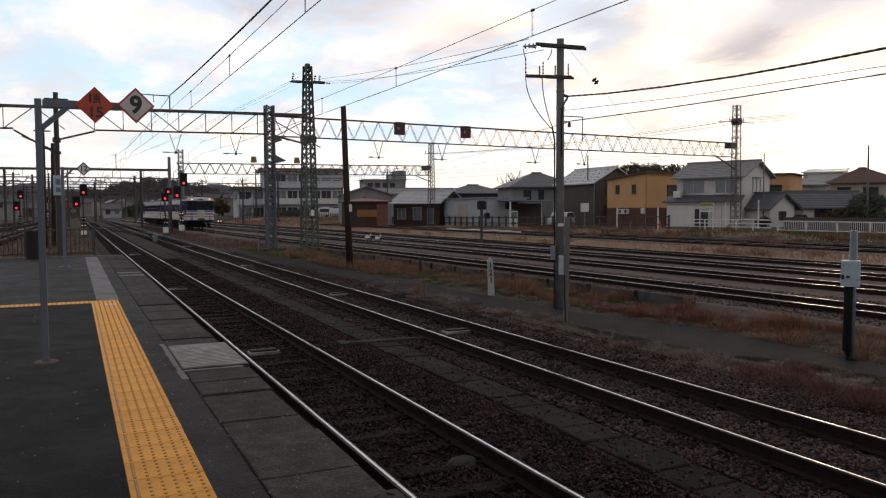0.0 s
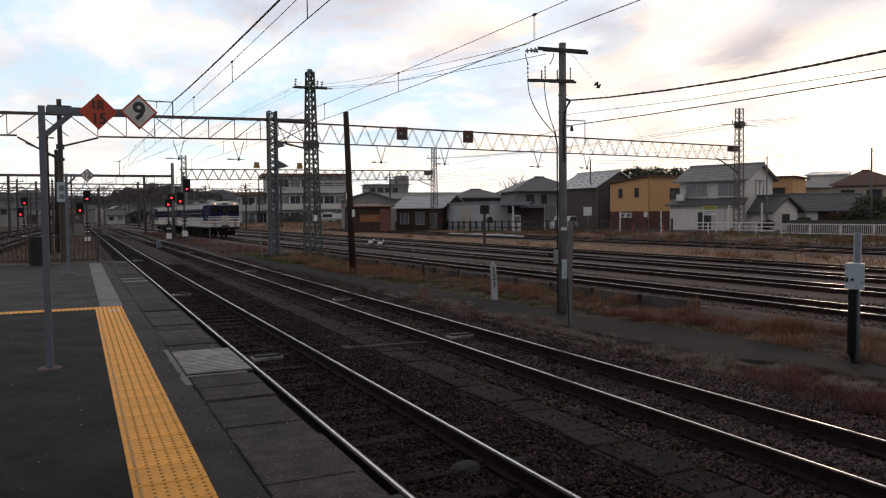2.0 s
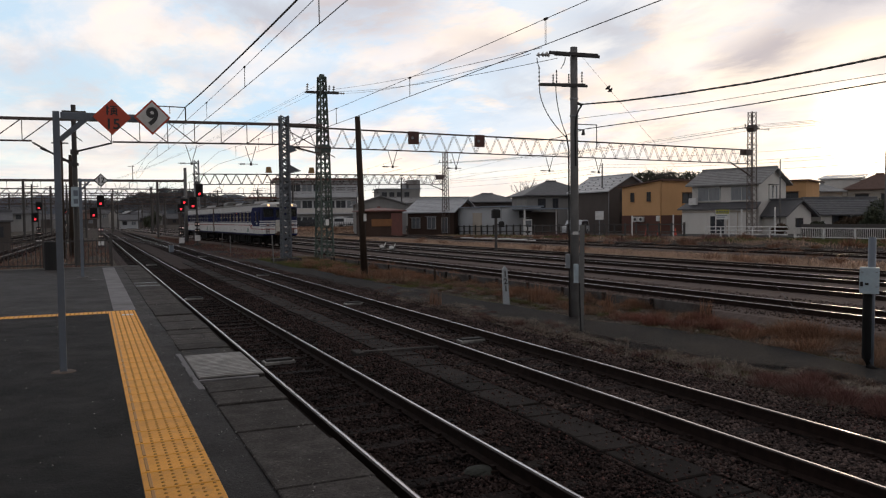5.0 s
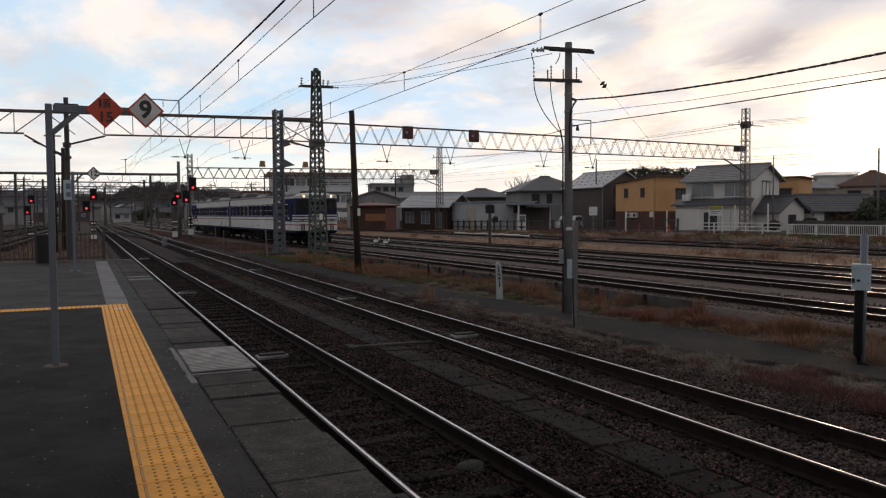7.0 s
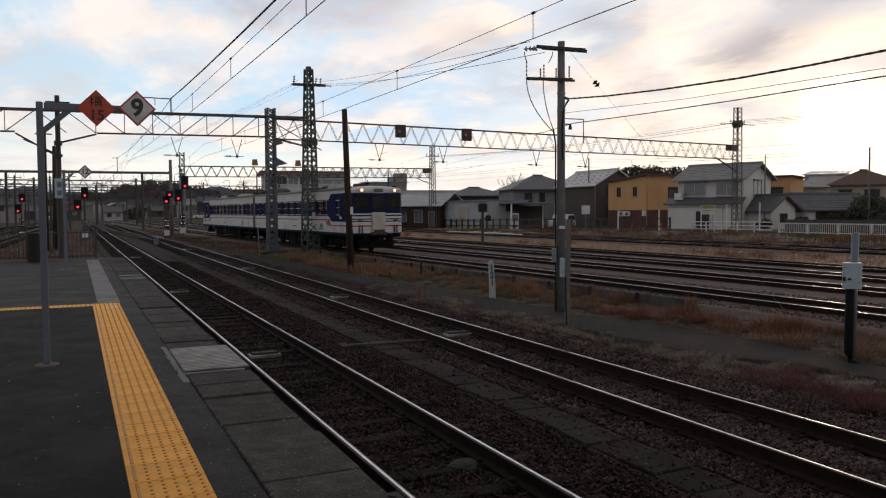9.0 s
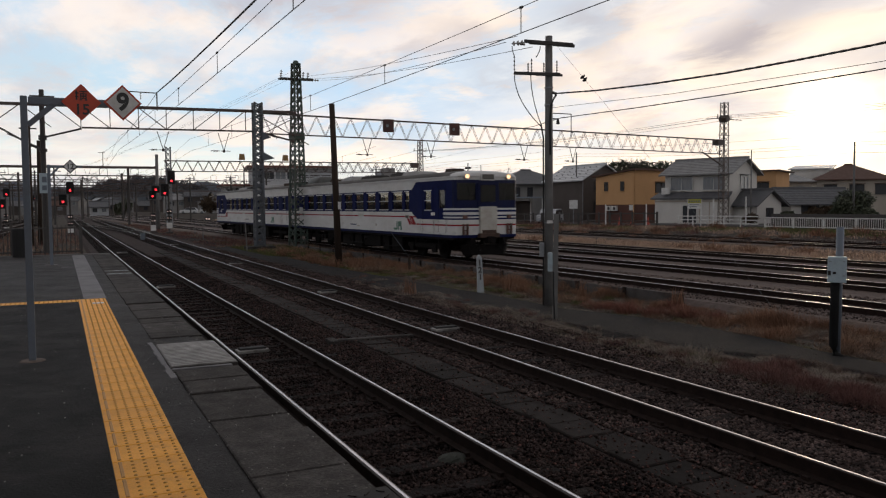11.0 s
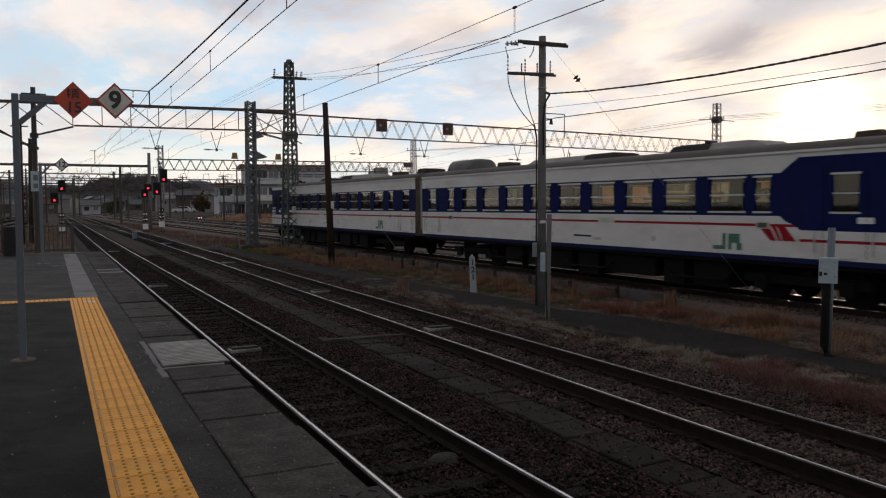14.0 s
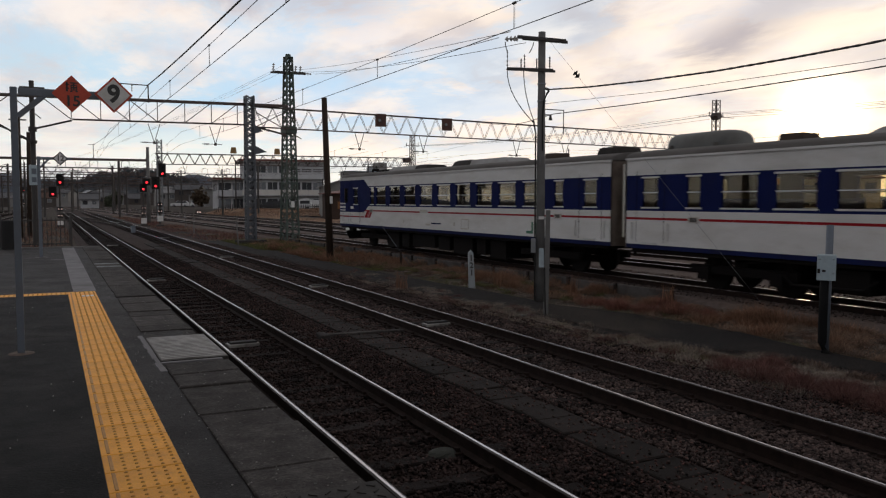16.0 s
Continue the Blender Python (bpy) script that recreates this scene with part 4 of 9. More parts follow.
def main_gantry():
    th = thing("wire_gantry", "long steel lattice gantry across the tracks", "gantry", pose(0, 0, 0))
    pratt_beam(th)
    sh = Shape()
    truss(sh, (10.4, 45.0, 7.42), (49.8, 49.8, 7.42), 1.13, 36, 0.075, 0.019, True, 0.14)
    part("beam", sh, M_truss, th, "slender warren truss beam")
    part("knee_brace", Shape().bar((10.3, 45, 6.35), (12.4, 45.3, 5.9), 0.09), M_truss, th)
    part("knee_brace", Shape().bar((47.3, 49.5, 6.35), (49.8, 49.8, 5.3), 0.09), M_truss, th)
    part("insulator", insulator((10.75, 45.05, 6.25), (11.35, 45.15, 6.1), 5, 0.09), M_darksteel, th)
    part("stay_strut", Shape().bar((10.5, 44.95, 7.1), (13.2, 45.35, 5.75), 0.045).bar((10.5, 44.95, 6.3), (12.6, 45.3, 7.4), 0.045), M_truss, th)
    for x, y in ((5.2, 45.9), (8.4, 45.7), (17, 45.9), (21.5, 46.4), (29, 47.3), (33.4, 47.8)):
        wire_hanger(th, x, y, 6.3, 1.0)
    # dark square lamp housings on the beam
    for x in (18.27, 23.08):
        y = 45.0 + (x - 10.4) * 4.8 / 39.4 - 0.35
        h = part("lamp_housing", Shape().box(x - 0.32, y - 0.12, 6.68, x + 0.32, y + 0.1, 7.45, bevel=0.02), M_rusthousing, th, "dark rusty square lamp housing")
        part("lens", Shape().tube((x - 0.12, y - 0.16, 7.05), (x - 0.12, y - 0.12, 7.05), 0.09, seg=10), M_galv, h)
    col = thing("gantry_column", "dark steel column of the gantry by the fence", "gantry column", pose(-0.67, 46.4, -0.25))
    part("shaft", Shape().tube((0, 0, 0), (0, 0, 8.55), 0.14, 0.12, 10), M_darksteel, col)
    part("arm", Shape().bar((-0.55, 0, 8.2), (0.6, 0, 8.2), 0.08).bar((-0.3, 0, 7.9), (0.6, 0, 7.9), 0.07), M_darksteel, col)
    part("strut", Shape().bar((0.05, -0.4, 6.06), (1.84, -0.5, 6.56), 0.09).bar((-0.1, -0.4, 5.4), (-1.94, -0.35, 6.5), 0.09).bar((0.05, -0.4, 5.45), (-1.6, -0.35, 6.2), 0.05), M_darksteel, col)
    part("clamp_band", Shape().tube((0, 0, 5.95), (0, 0, 6.2), 0.2, seg=10).tube((0, 0, 5.35), (0, 0, 5.5), 0.2, seg=10), M_darksteel, col)
    t = thing("gantry_tower", "slim galvanised lattice tower at the gantry end", "lattice tower", pose(50.0, 49.9, 0.1, 0, 0, 7))
    part("lattice", lattice(Shape(), 0.60, 0.44, 0, 10.45, 0.055, 0.5, 0.035, False), M_towerrust, t)
    part("crossarm", Shape().bar((-1.0, 0, 9.1), (1.0, 0, 9.1), 0.07).tube((0, -0.35, 9.12), (0, 0.35, 9.12), 0.3, seg=8), M_towerrust, t)
    for x in (-0.85, -0.5, 0.5, 0.85):
        part("insulator", insulator((x, 0, 9.1), (x, 0, 9.45), 3, 0.08), M_darksteel, t)
    part("insulator", insulator((1.0, 0, 9.1), (1.9, -0.3, 9.05), 3, 0.06), M_darksteel, t)
    part("insulator", insulator((-1.0, 0, 9.1), (-1.9, 0.3, 9.05), 3, 0.06), M_darksteel, t)
    part("step_arm", Shape().bar((-0.7, 0, 7.75), (0.7, 0, 7.75), 0.06), M_towerrust, t)
    part("end_box", Shape().box(-1.1, -0.3, 6.9, -0.3, 0.3, 7.35, bevel=0.02), M_truss, t)


main_gantry()


# ---- the diesel train ----
M_tw = mat("train_white", (0.58, 0.57, 0.56), (0.49, 0.48, 0.465), 1.5, 0.5, bump=0.05, spec=0.3, dirt=(0.33, 0.30, 0.265), dirt_amount=0.42, dirt_scale=1.1, stretch=(1, 0.6, 1.6))
M_tb = mat("train_blue", (0.008, 0.013, 0.072), (0.0065, 0.0105, 0.056), 1.5, 0.6, bump=0.05, spec=0.03, dirt=(0.014, 0.016, 0.045), dirt_amount=0.4)
M_tr = mat("train_red", (0.26, 0.007, 0.014), (0.21, 0.006, 0.012), 2, 0.5, bump=0.05, spec=0.08)
M_tn = mat("train_navy", (0.008, 0.014, 0.07), (0.009, 0.012, 0.045), 2, 0.6, bump=0.1, spec=0.05, dirt=(0.016, 0.016, 0.026), dirt_amount=0.4)
M_troof = mat("train_roof_grey", (0.115, 0.106, 0.098), (0.07, 0.064, 0.06), 1.5, 0.75, bump=0.2, dirt=(0.07, 0.06, 0.055), dirt_amount=0.6, stretch=(1, 0.4, 1))
M_troofdark = mat("sooty_roof_unit", (0.045, 0.041, 0.038), (0.025, 0.023, 0.022), 2, 0.8, bump=0.3)
M_troofbox = mat("brown_roof_box", (0.075, 0.055, 0.042), (0.045, 0.035, 0.03), 3, 0.8, bump=0.3)
M_tanktop = mat("dull_grey_tank", (0.095, 0.097, 0.09), (0.06, 0.06, 0.056), 2, 0.6, bump=0.1, dirt=(0.07, 0.06, 0.055), dirt_amount=0.6)
M_tac = mat("roof_unit_white", (0.26, 0.252, 0.245), (0.18, 0.174, 0.168), 2, 0.6, bump=0.1, dirt=(0.15, 0.13, 0.12), dirt_amount=0.6)
M_tin = mat("dim_brown_interior", (0.085, 0.066, 0.046), (0.06, 0.047, 0.033), 2, 0.6, bump=0.1)
M_tseat = mat("seat_cloth", (0.05, 0.06, 0.11), (0.04, 0.045, 0.08), 4, 0.9, bump=0.3)
M_tgate = mat("gangway_beige", (0.46, 0.44, 0.40), (0.37, 0.345, 0.305), 2.5, 0.6, bump=0.1, dirt=(0.18, 0.14, 0.11), dirt_amount=0.55, dirt_scale=2)
M_tend = mat("stained_car_end", (0.24, 0.20, 0.16), (0.12, 0.09, 0.075), 2, 0.7, bump=0.2, dirt=(0.07, 0.045, 0.035), dirt_amount=0.8, dirt_scale=1.5)
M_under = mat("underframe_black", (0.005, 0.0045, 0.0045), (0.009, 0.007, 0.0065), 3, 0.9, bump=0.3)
M_alu = mat("aluminium_frame", (0.48, 0.48, 0.47), (0.40, 0.40, 0.39), 4, 0.45, metal=0.4, bump=0.05)
M_cabglass = glass("dark_cab_glass", (0.55, 0.53, 0.46), 0.04, 0.55, sheen=0.012)
M_tblack = mat("gloss_black_blue", (0.0065, 0.0105, 0.05), (0.0055, 0.008, 0.034), 2, 0.35, bump=0.02, spec=0.1)
# the yellow tint puts the low sun's golden light into the panes
M_glass = glass("sun_tinted_glass", (1.0, 0.95, 0.82), 0.02, 0.92, 0.0, 0.03)
M_head = mat("lit_headlamp", (1.0, 0.56, 0.27), (1.0, 0.56, 0.27), 5, 0.3, bump=0, glow=2.4)
M_trust = mat("rusty_fitting", (0.13, 0.05, 0.035), (0.08, 0.04, 0.03), 4, 0.7, bump=0.2)
M_green = mat("green_mark", (0.018, 0.125, 0.07), (0.015, 0.10, 0.058), 3, 0.4, bump=0)

WIDE = 1.42
ZROWS = [0.93, 1.04, 1.38, 1.44, 1.62, 1.68, 1.74, 1.80, 1.91, 1.99, 2.06, 2.16, 2.36, 2.77, 2.83, 3.14, 3.27]
WINS = [(4.03, 4.48)] + [(4.72 + 1.47 * k, 5.76 + 1.47 * k) for k in range(9)] + [(18.14, 18.60)]
DOORS = [(1.80, 2.75, 1.97, 2.58), (19.35, 20.35, 19.55, 20.15)]


def side_slot(y, z):
    """0 white, 1 blue, 2 red, 3 navy."""
    if z < 1.04:
        return 3
    if y < 3.4:
        if 1.38 < z < 1.44:
            return 2
        if z < 1.62 or z > 3.14:
            return 0
        if y < 0.95 and (1.68 < z < 1.74 or 1.80 < z < 1.91 or 1.99 < z < 2.06):
            return 0
        return 1
    if 1.68 < z < 1.74:
        return 2
    return 1 if 1.91 < z < 2.83 else 0


def cut_y(z):
    return 3.30 + 0.50 * ease(z, 1.62, 1.91) - 0.45 * ease(z, 2.83, 3.14)


def side_wall(sh, sign):
    ys = sorted({0.24, 0.5, 0.95, 3.4, 20.74, *[v for a, b in WINS for v in (a, b)], *[v for d in DOORS for v in d[2:]], 0.82, 1.27})
    holes = [(a, b, 1.99, 2.77) for a, b in WINS] + [(d[2], d[3], 1.99, 2.77) for d in DOORS] + [(0.82, 1.27, 2.06, 2.77)]
    rows = ZROWS
    for (o, inner) in ((WIDE * sign, False), ((WIDE - 0.07) * sign, True)):
        v, idx = [], {}
        for j, z in enumerate(rows):
            for i, y in enumerate(ys):
                idx[i, j] = len(v)
                v.append((o, cut_y(z) if y == 3.4 else y, z))
        groups = {}
        for i in range(len(ys) - 1):
            for j in range(len(rows) - 1):
                cy, cz = (ys[i] + ys[i + 1]) / 2, (rows[j] + rows[j + 1]) / 2
                if any(a < cy < b and c < cz < d for a, b, c, d in holes):
                    continue
                # inner wall turns black before y 1.6: the cab's shade as colour
                groups.setdefault((5 if cy < 1.6 else 4) if inner else side_slot(cy, cz), []).append((idx[i, j], idx[i + 1, j], idx[i + 1, j + 1], idx[i, j + 1]))
        n = len(sh.v)
        sh.v += v
        for slot, faces in groups.items():
            sh.f += [tuple(k + n for k in f) for f in faces]
            sh.m += [slot] * len(faces)
    for a, b, c, d in holes:
        x0, x1 = (WIDE - 0.07) * sign, WIDE * sign
        sh.add([(x0, a, c), (x1, a, c), (x1, b, c), (x0, b, c), (x0, a, d), (x1, a, d), (x1, b, d), (x0, b, d)], [(0, 1, 2, 3), (4, 5, 6, 7), (0, 1, 5, 4), (2, 3, 7, 6)], 4)


def end_wall(sh, y, cab):
    """Front or gangway end: grid of painted panels with window openings."""
    d = 0.07 if cab else -0.07
    if cab:
        xs = [-1.42, -1.385, -1.30, -0.52, -0.44, 0.44, 0.52, 1.30, 1.385, 1.42]
        zs = [0.93, 1.04, 1.38, 1.44, 1.62, 1.68, 1.74, 1.80, 1.91, 1.99, 2.06, 2.16, 2.36, 3.02, 3.14, 3.27]
        holes = [(-1.30, -0.52, 2.36, 3.02), (0.52, 1.30, 2.36, 3.02)]
    else:
        xs, zs, holes = [-1.42, -0.45, 0.45, 1.42], [0.93, 1.15, 3.0, 3.27], [(-0.45, 0.45, 1.15, 3.0)]
    for o, inner in ((y, False), (y + d, True)):
        for i in range(len(xs) - 1):
            for j in range(len(zs) - 1):
                cx, cz = (xs[i] + xs[i + 1]) / 2, (zs[j] + zs[j + 1]) / 2
                if any(a < cx < b and c < cz < e for a, b, c, e in holes):
                    continue
                # the cab end is black inside too, for its shade
                slot = (5 if cab else 4) if inner else ((6 if 2.06 < cz < 3.14 else side_slot(0.0, cz)) if cab else 7)
                bow = [{1.42: 0.24, 1.385: 0.13, 1.30: 0.06}.get(abs(x), 0.0) if cab else 0.0 for x in (xs[i], xs[i + 1])]
                sh.add([(xs[i], o + bow[0], zs[j]), (xs[i + 1], o + bow[1], zs[j]), (xs[i + 1], o + bow[1], zs[j + 1]), (xs[i], o + bow[0], zs[j + 1])], [(0, 1, 2, 3)], slot)


def roof_outline():
    pts = []
    for i in range(13):
        t = math.pi * i / 12
        pts.append((WIDE * math.cos(t) if 0 < i < 12 else WIDE * (1 if i == 0 else -1), 3.27 + 0.27 * math.sin(t) ** 0.75))
    return pts


def bogie(parent, y, name="bogie"):
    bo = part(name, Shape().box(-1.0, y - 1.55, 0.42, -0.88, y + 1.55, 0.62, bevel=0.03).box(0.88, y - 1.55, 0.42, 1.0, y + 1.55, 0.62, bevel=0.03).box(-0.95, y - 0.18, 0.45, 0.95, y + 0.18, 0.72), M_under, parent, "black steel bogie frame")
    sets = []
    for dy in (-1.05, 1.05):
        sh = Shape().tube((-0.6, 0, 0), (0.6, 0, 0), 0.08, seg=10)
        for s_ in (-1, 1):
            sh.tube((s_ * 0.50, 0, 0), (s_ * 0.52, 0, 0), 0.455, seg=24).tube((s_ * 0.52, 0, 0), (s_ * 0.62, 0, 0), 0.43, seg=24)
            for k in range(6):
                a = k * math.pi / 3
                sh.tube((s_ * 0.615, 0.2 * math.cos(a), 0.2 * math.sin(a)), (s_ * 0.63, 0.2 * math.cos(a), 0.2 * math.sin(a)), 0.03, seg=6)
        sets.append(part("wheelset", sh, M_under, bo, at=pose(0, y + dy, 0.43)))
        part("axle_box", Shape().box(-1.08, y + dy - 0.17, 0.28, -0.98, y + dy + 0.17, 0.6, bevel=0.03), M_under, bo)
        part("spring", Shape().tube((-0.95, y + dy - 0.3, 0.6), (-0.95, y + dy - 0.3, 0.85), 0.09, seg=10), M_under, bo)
    return sets


def low_unit(y0, y1, hw, top, slope0=0.05, slope1=0.05, inset=0.14):
    """A low roof unit with drawn-in shoulders and sloping ends."""
    sh = Shape()
    v = []
    for z, k, e in ((3.36, 0.0, 0.0), (3.50, 0.0, 0.0), (top - 0.03, 0.6, 0.6), (top, 1.0, 1.0)):
        x = hw - inset * k
        v += [(-x, y0 + slope0 * e, z), (x, y0 + slope0 * e, z), (x, y1 - slope1 * e, z), (-x, y1 - slope1 * e, z)]
    f = [(3, 2, 1, 0), (12, 13, 14, 15)]
    for j in range(3):
        for i in range(4):
            f.append((4 * j + i, 4 * j + (i + 1) % 4, 4 * j + 4 + (i + 1) % 4, 4 * j + 4 + i))
    return sh.add(v, f)


def round_tank(y0, y1, hw, top):
    """A tank with a rounded back and softened ends, standing on the roof."""
    sh = Shape()
    rings, n = [], 15
    for y, k in ((y0, 0.82), (y0 + 0.05, 0.93), (y0 + 0.16, 1.0), (y1 - 0.16, 1.0), (y1 - 0.05, 0.93), (y1, 0.82)):
        ring = []
        for i in range(n):
            t = math.pi * i / (n - 1)
            c, s2 = math.cos(t), math.sin(t)
            ring.append((k * hw * math.copysign(abs(c) ** 0.6, c), y, 3.36 + (top - 3.36) * k * s2 ** 0.6))
        rings.append(ring)
    v = [p for r in rings for p in r]
    f = [(i * n + k, i * n + k + 1, (i + 1) * n + k + 1, (i + 1) * n + k) for i in range(5) for k in range(n - 1)]
    f += [tuple(range(n)), tuple(range(5 * n, 6 * n))]
    return sh.add(v, f)


def grille(unit, y0, y1, hw, z0, z1):
    k = int((y1 - y0) / 0.17)
    for i in range(k):
        y = y0 + (i + 0.2) * (y1 - y0) / k
        part("slat", Shape().box(-hw, y, z0, hw, y + 0.06, z1), M_under, unit)


def roof_equipment(th, rear):
    if not rear:
        part("roof_unit", low_unit(2.30, 2.90, 0.32, 3.68, 0.03, 0.03, 0.05), M_troofbox, th, "brown roof vent box")
        part("roof_unit", low_unit(4.80, 6.60, 0.58, 3.70, 0.75, 0.0, 0.2), M_tac, th, "pale sloping cooling unit")
        u = part("roof_unit", low_unit(6.60, 8.00, 0.58, 3.69, 0.0, 0.12, 0.2), M_troofdark, th, "dark ribbed cooling unit")
        grille(u, 6.7, 7.8, 0.40, 3.66, 3.705)
        u = part("roof_unit", low_unit(10.20, 11.60, 0.58, 3.68, 0.12, 0.0, 0.2), M_troofdark, th, "dark ribbed cooling unit")
        grille(u, 10.35, 11.5, 0.40, 3.65, 3.695)
        part("roof_unit", low_unit(11.60, 14.60, 0.58, 3.68, 0.0, 0.5, 0.2), M_tac, th, "pale sloping cooling unit")
        part("roof_unit", low_unit(16.25, 16.90, 0.32, 3.70, 0.03, 0.03, 0.05), M_troofbox, th, "brown roof vent box")
        part("roof_tank", round_tank(18.25, 20.20, 0.62, 3.93), M_tanktop, th, "rounded grey tank on the roof", smooth=True)
        part("tank_saddle", Shape().box(-0.66, 18.4, 3.34, 0.66, 18.5, 3.6).box(-0.66, 19.9, 3.34, 0.66, 20.0, 3.6), M_troof, th)
    else:
        part("roof_pipe", Shape().path([(-0.5, 0.5, 3.45), (-0.45, 0.7, 3.66), (-0.4, 1.9, 3.66), (-0.4, 2.1, 3.4)], 0.05, 7).path([(-0.2, 0.6, 3.45), (-0.15, 0.75, 3.72), (-0.1, 1.5, 3.70), (-0.1, 1.7, 3.4)], 0.05, 7).box(-0.4, 2.5, 3.4, 0.1, 3.3, 3.66, bevel=0.02), M_under, th, "dark pipes and box on the cab roof")
        part("roof_unit", low_unit(4.10, 6.90, 0.58, 3.70, 0.6, 0.0, 0.2), M_tac, th, "pale sloping cooling unit")
        u = part("roof_unit", low_unit(6.90, 7.95, 0.58, 3.69, 0.0, 0.12, 0.2), M_troofdark, th, "dark ribbed cooling unit")
        grille(u, 7.0, 7.8, 0.40, 3.66, 3.705)
        u = part("roof_unit", low_unit(10.20, 11.60, 0.58, 3.72, 0.12, 0.0, 0.2), M_troofdark, th, "dark ribbed cooling unit")
        grille(u, 10.35, 11.5, 0.40, 3.69, 3.735)
        part("roof_unit", low_unit(11.60, 14.30, 0.58, 3.72, 0.0, 0.5, 0.2), M_tac, th, "pale sloping cooling unit")
        part("roof_unit", low_unit(16.05, 16.65, 0.32, 3.72, 0.03, 0.03, 0.05), M_troofbox, th, "brown roof vent box")
        u = part("roof_unit", low_unit(19.0, 19.85, 0.5, 3.72, 0.04, 0.04, 0.08), M_troofdark, th, "dark ribbed vent unit")
        grille(u, 19.1, 19.75, 0.40, 3.69, 3.74)


def railcar(label, logo_y, rear=False):
    th = thing("diesel_railcar", label, "railcar", group="two-car train")
    sh = Shape()
    side_wall(sh, 1)
    side_wall(sh, -1)
    end_wall(sh, 0.0, True)
    end_wall(sh, 20.8, False)
    sh.box(-1.36, 0.1, 1.10, 1.36, 20.7, 1.16, 5)
    body = part("body", sh, [M_tw, M_tb, M_tr, M_tn, M_tin, M_under, M_tblack, M_tend], th, "cream-white body with blue window band, red line and navy sill")
    # roof: drawn along the car, domed at the cab
    outline = roof_outline()
    sh = Shape()
    rings, n = [], len(outline)
    for y, k, kx in ((-0.03, 0.46, 0.84), (0.04, 0.62, 0.92), (0.16, 0.76, 0.975), (0.42, 0.88, 1.0), (1.1, 1.0, 1.0), (20.75, 1.0, 1.0), (20.82, 0.98, 0.99)):
        rings.append([(x * kx, y, 3.27 + (z - 3.27) * k) for x, z in outline])
    v = [p for r in rings for p in r]
    f = [(i * n + k, i * n + k + 1, (i + 1) * n + k + 1, (i + 1) * n + k) for i in range(len(rings) - 1) for k in range(n - 1)]
    f += [tuple(range(n)), tuple(range(6 * n, 7 * n))]
    sh.add(v, f, 0)
    for i, face in enumerate(sh.f):
        if i < 3 * (n - 1) or i == len(sh.f) - 2:
            sh.m[i] = 1
    roof = part("roof", sh, [M_troof, M_tw], th, "weathered grey roof", smooth=True)
    for s_ in (-1, 1):
        part("gutter", Shape().box(s_ * 1.43 - 0.03, 0.3, 3.235, s_ * 1.43 + 0.03, 20.75, 3.285), M_tw, th)
    roof_equipment(th, rear)
    # windows
    for s_ in (-1, 1):
        for a, b in WINS + [(d[2], d[3]) for d in DOORS]:
            x0, x1 = sorted((s_ * 1.36, s_ * 1.428))
            fr = Shape()
            fr.box(x0, a - 0.02, 1.97, x1, b + 0.02, 2.01).box(x0, a - 0.02, 2.75, x1, b + 0.02, 2.79)
            fr.box(x0 + 0.004, a - 0.02, 2.01, x1 - 0.004, a + 0.02, 2.75, 1).box(x0 + 0.004, b - 0.02, 2.01, x1 - 0.004, b + 0.02, 2.75, 1)
            fr.box(x0 + 0.01, a + 0.02, 2.365, x1 - 0.01, b - 0.02, 2.39)
            w = part("window", fr, [M_alu, M_tb], th, "aluminium framed window")
            pane = part("pane", Shape().box(s_ * 1.39 - 0.004, a, 1.99, s_ * 1.39 + 0.004, b, 2.77), M_glass, w, "window glass tinted warm for the low sun")
            pane.visible_shadow = False
        pane = part("pane", Shape().box(s_ * 1.39 - 0.004, 0.82, 2.06, s_ * 1.39 + 0.004, 1.27, 2.77), M_cabglass, th, "dark crew door glass")
        pane.visible_shadow = False
        for a, b in ((1.80, 2.75), (19.35, 20.35), (0.74, 1.36)):
            for y in (a, b):
                part("door_seam", Shape().box(s_ * 1.424 - 0.004, y - 0.004, 1.10, s_ * 1.424 + 0.002, y + 0.004, 2.95), M_under, th)
        for y in (1.05, 2.27, 19.85):
            part("step", Shape().box(s_ * 1.43 - 0.02, y - 0.25, 1.06, s_ * 1.43 + 0.03, y + 0.25, 1.10), M_alu, th)
        # red flash, small plates, handrails
        fl = Shape()
        for t0, t1, b0, b1 in ((4.38, 4.08, 4.02, 3.85), (4.03, 3.90, 3.81, 3.72), (3.87, 3.70, 3.69, 3.36)):
            fl.add([(s_ * 1.424, t0, 1.74), (s_ * 1.424, t1, 1.74), (s_ * 1.424, b1, 1.38), (s_ * 1.424, b0, 1.38)], [(0, 1, 2, 3)])
        part("red_flash", fl, M_tr, th, "red slanted flash on the side")
        for y, z in ((4.22, 1.71), (18.35, 1.71)):
            pl = part("side_plate", Shape().box(s_ * 1.424 - 0.003, y - 0.18, z - 0.08, s_ * 1.424 + 0.02, y + 0.18, z + 0.08, bevel=0.01), M_tgate, th, "grey-beige lamp plate on the side")
            part("lens", Shape().box(s_ * 1.446 - 0.004, y - 0.12, z - 0.05, s_ * 1.446 + 0.004, y + 0.12, z + 0.05), M_troof, pl)
        part("side_plate", Shape().box(s_ * 1.424 - 0.003, 1.66, 1.78, s_ * 1.424 + 0.006, 2.0, 1.90), M_white, th, "small white plate by the door")
        part("oval_cover", Shape().box(s_ * 1.424 - 0.003, 9.65, 1.19, s_ * 1.424 + 0.008, 10.02, 1.26, bevel=0.003), M_tgate, th)
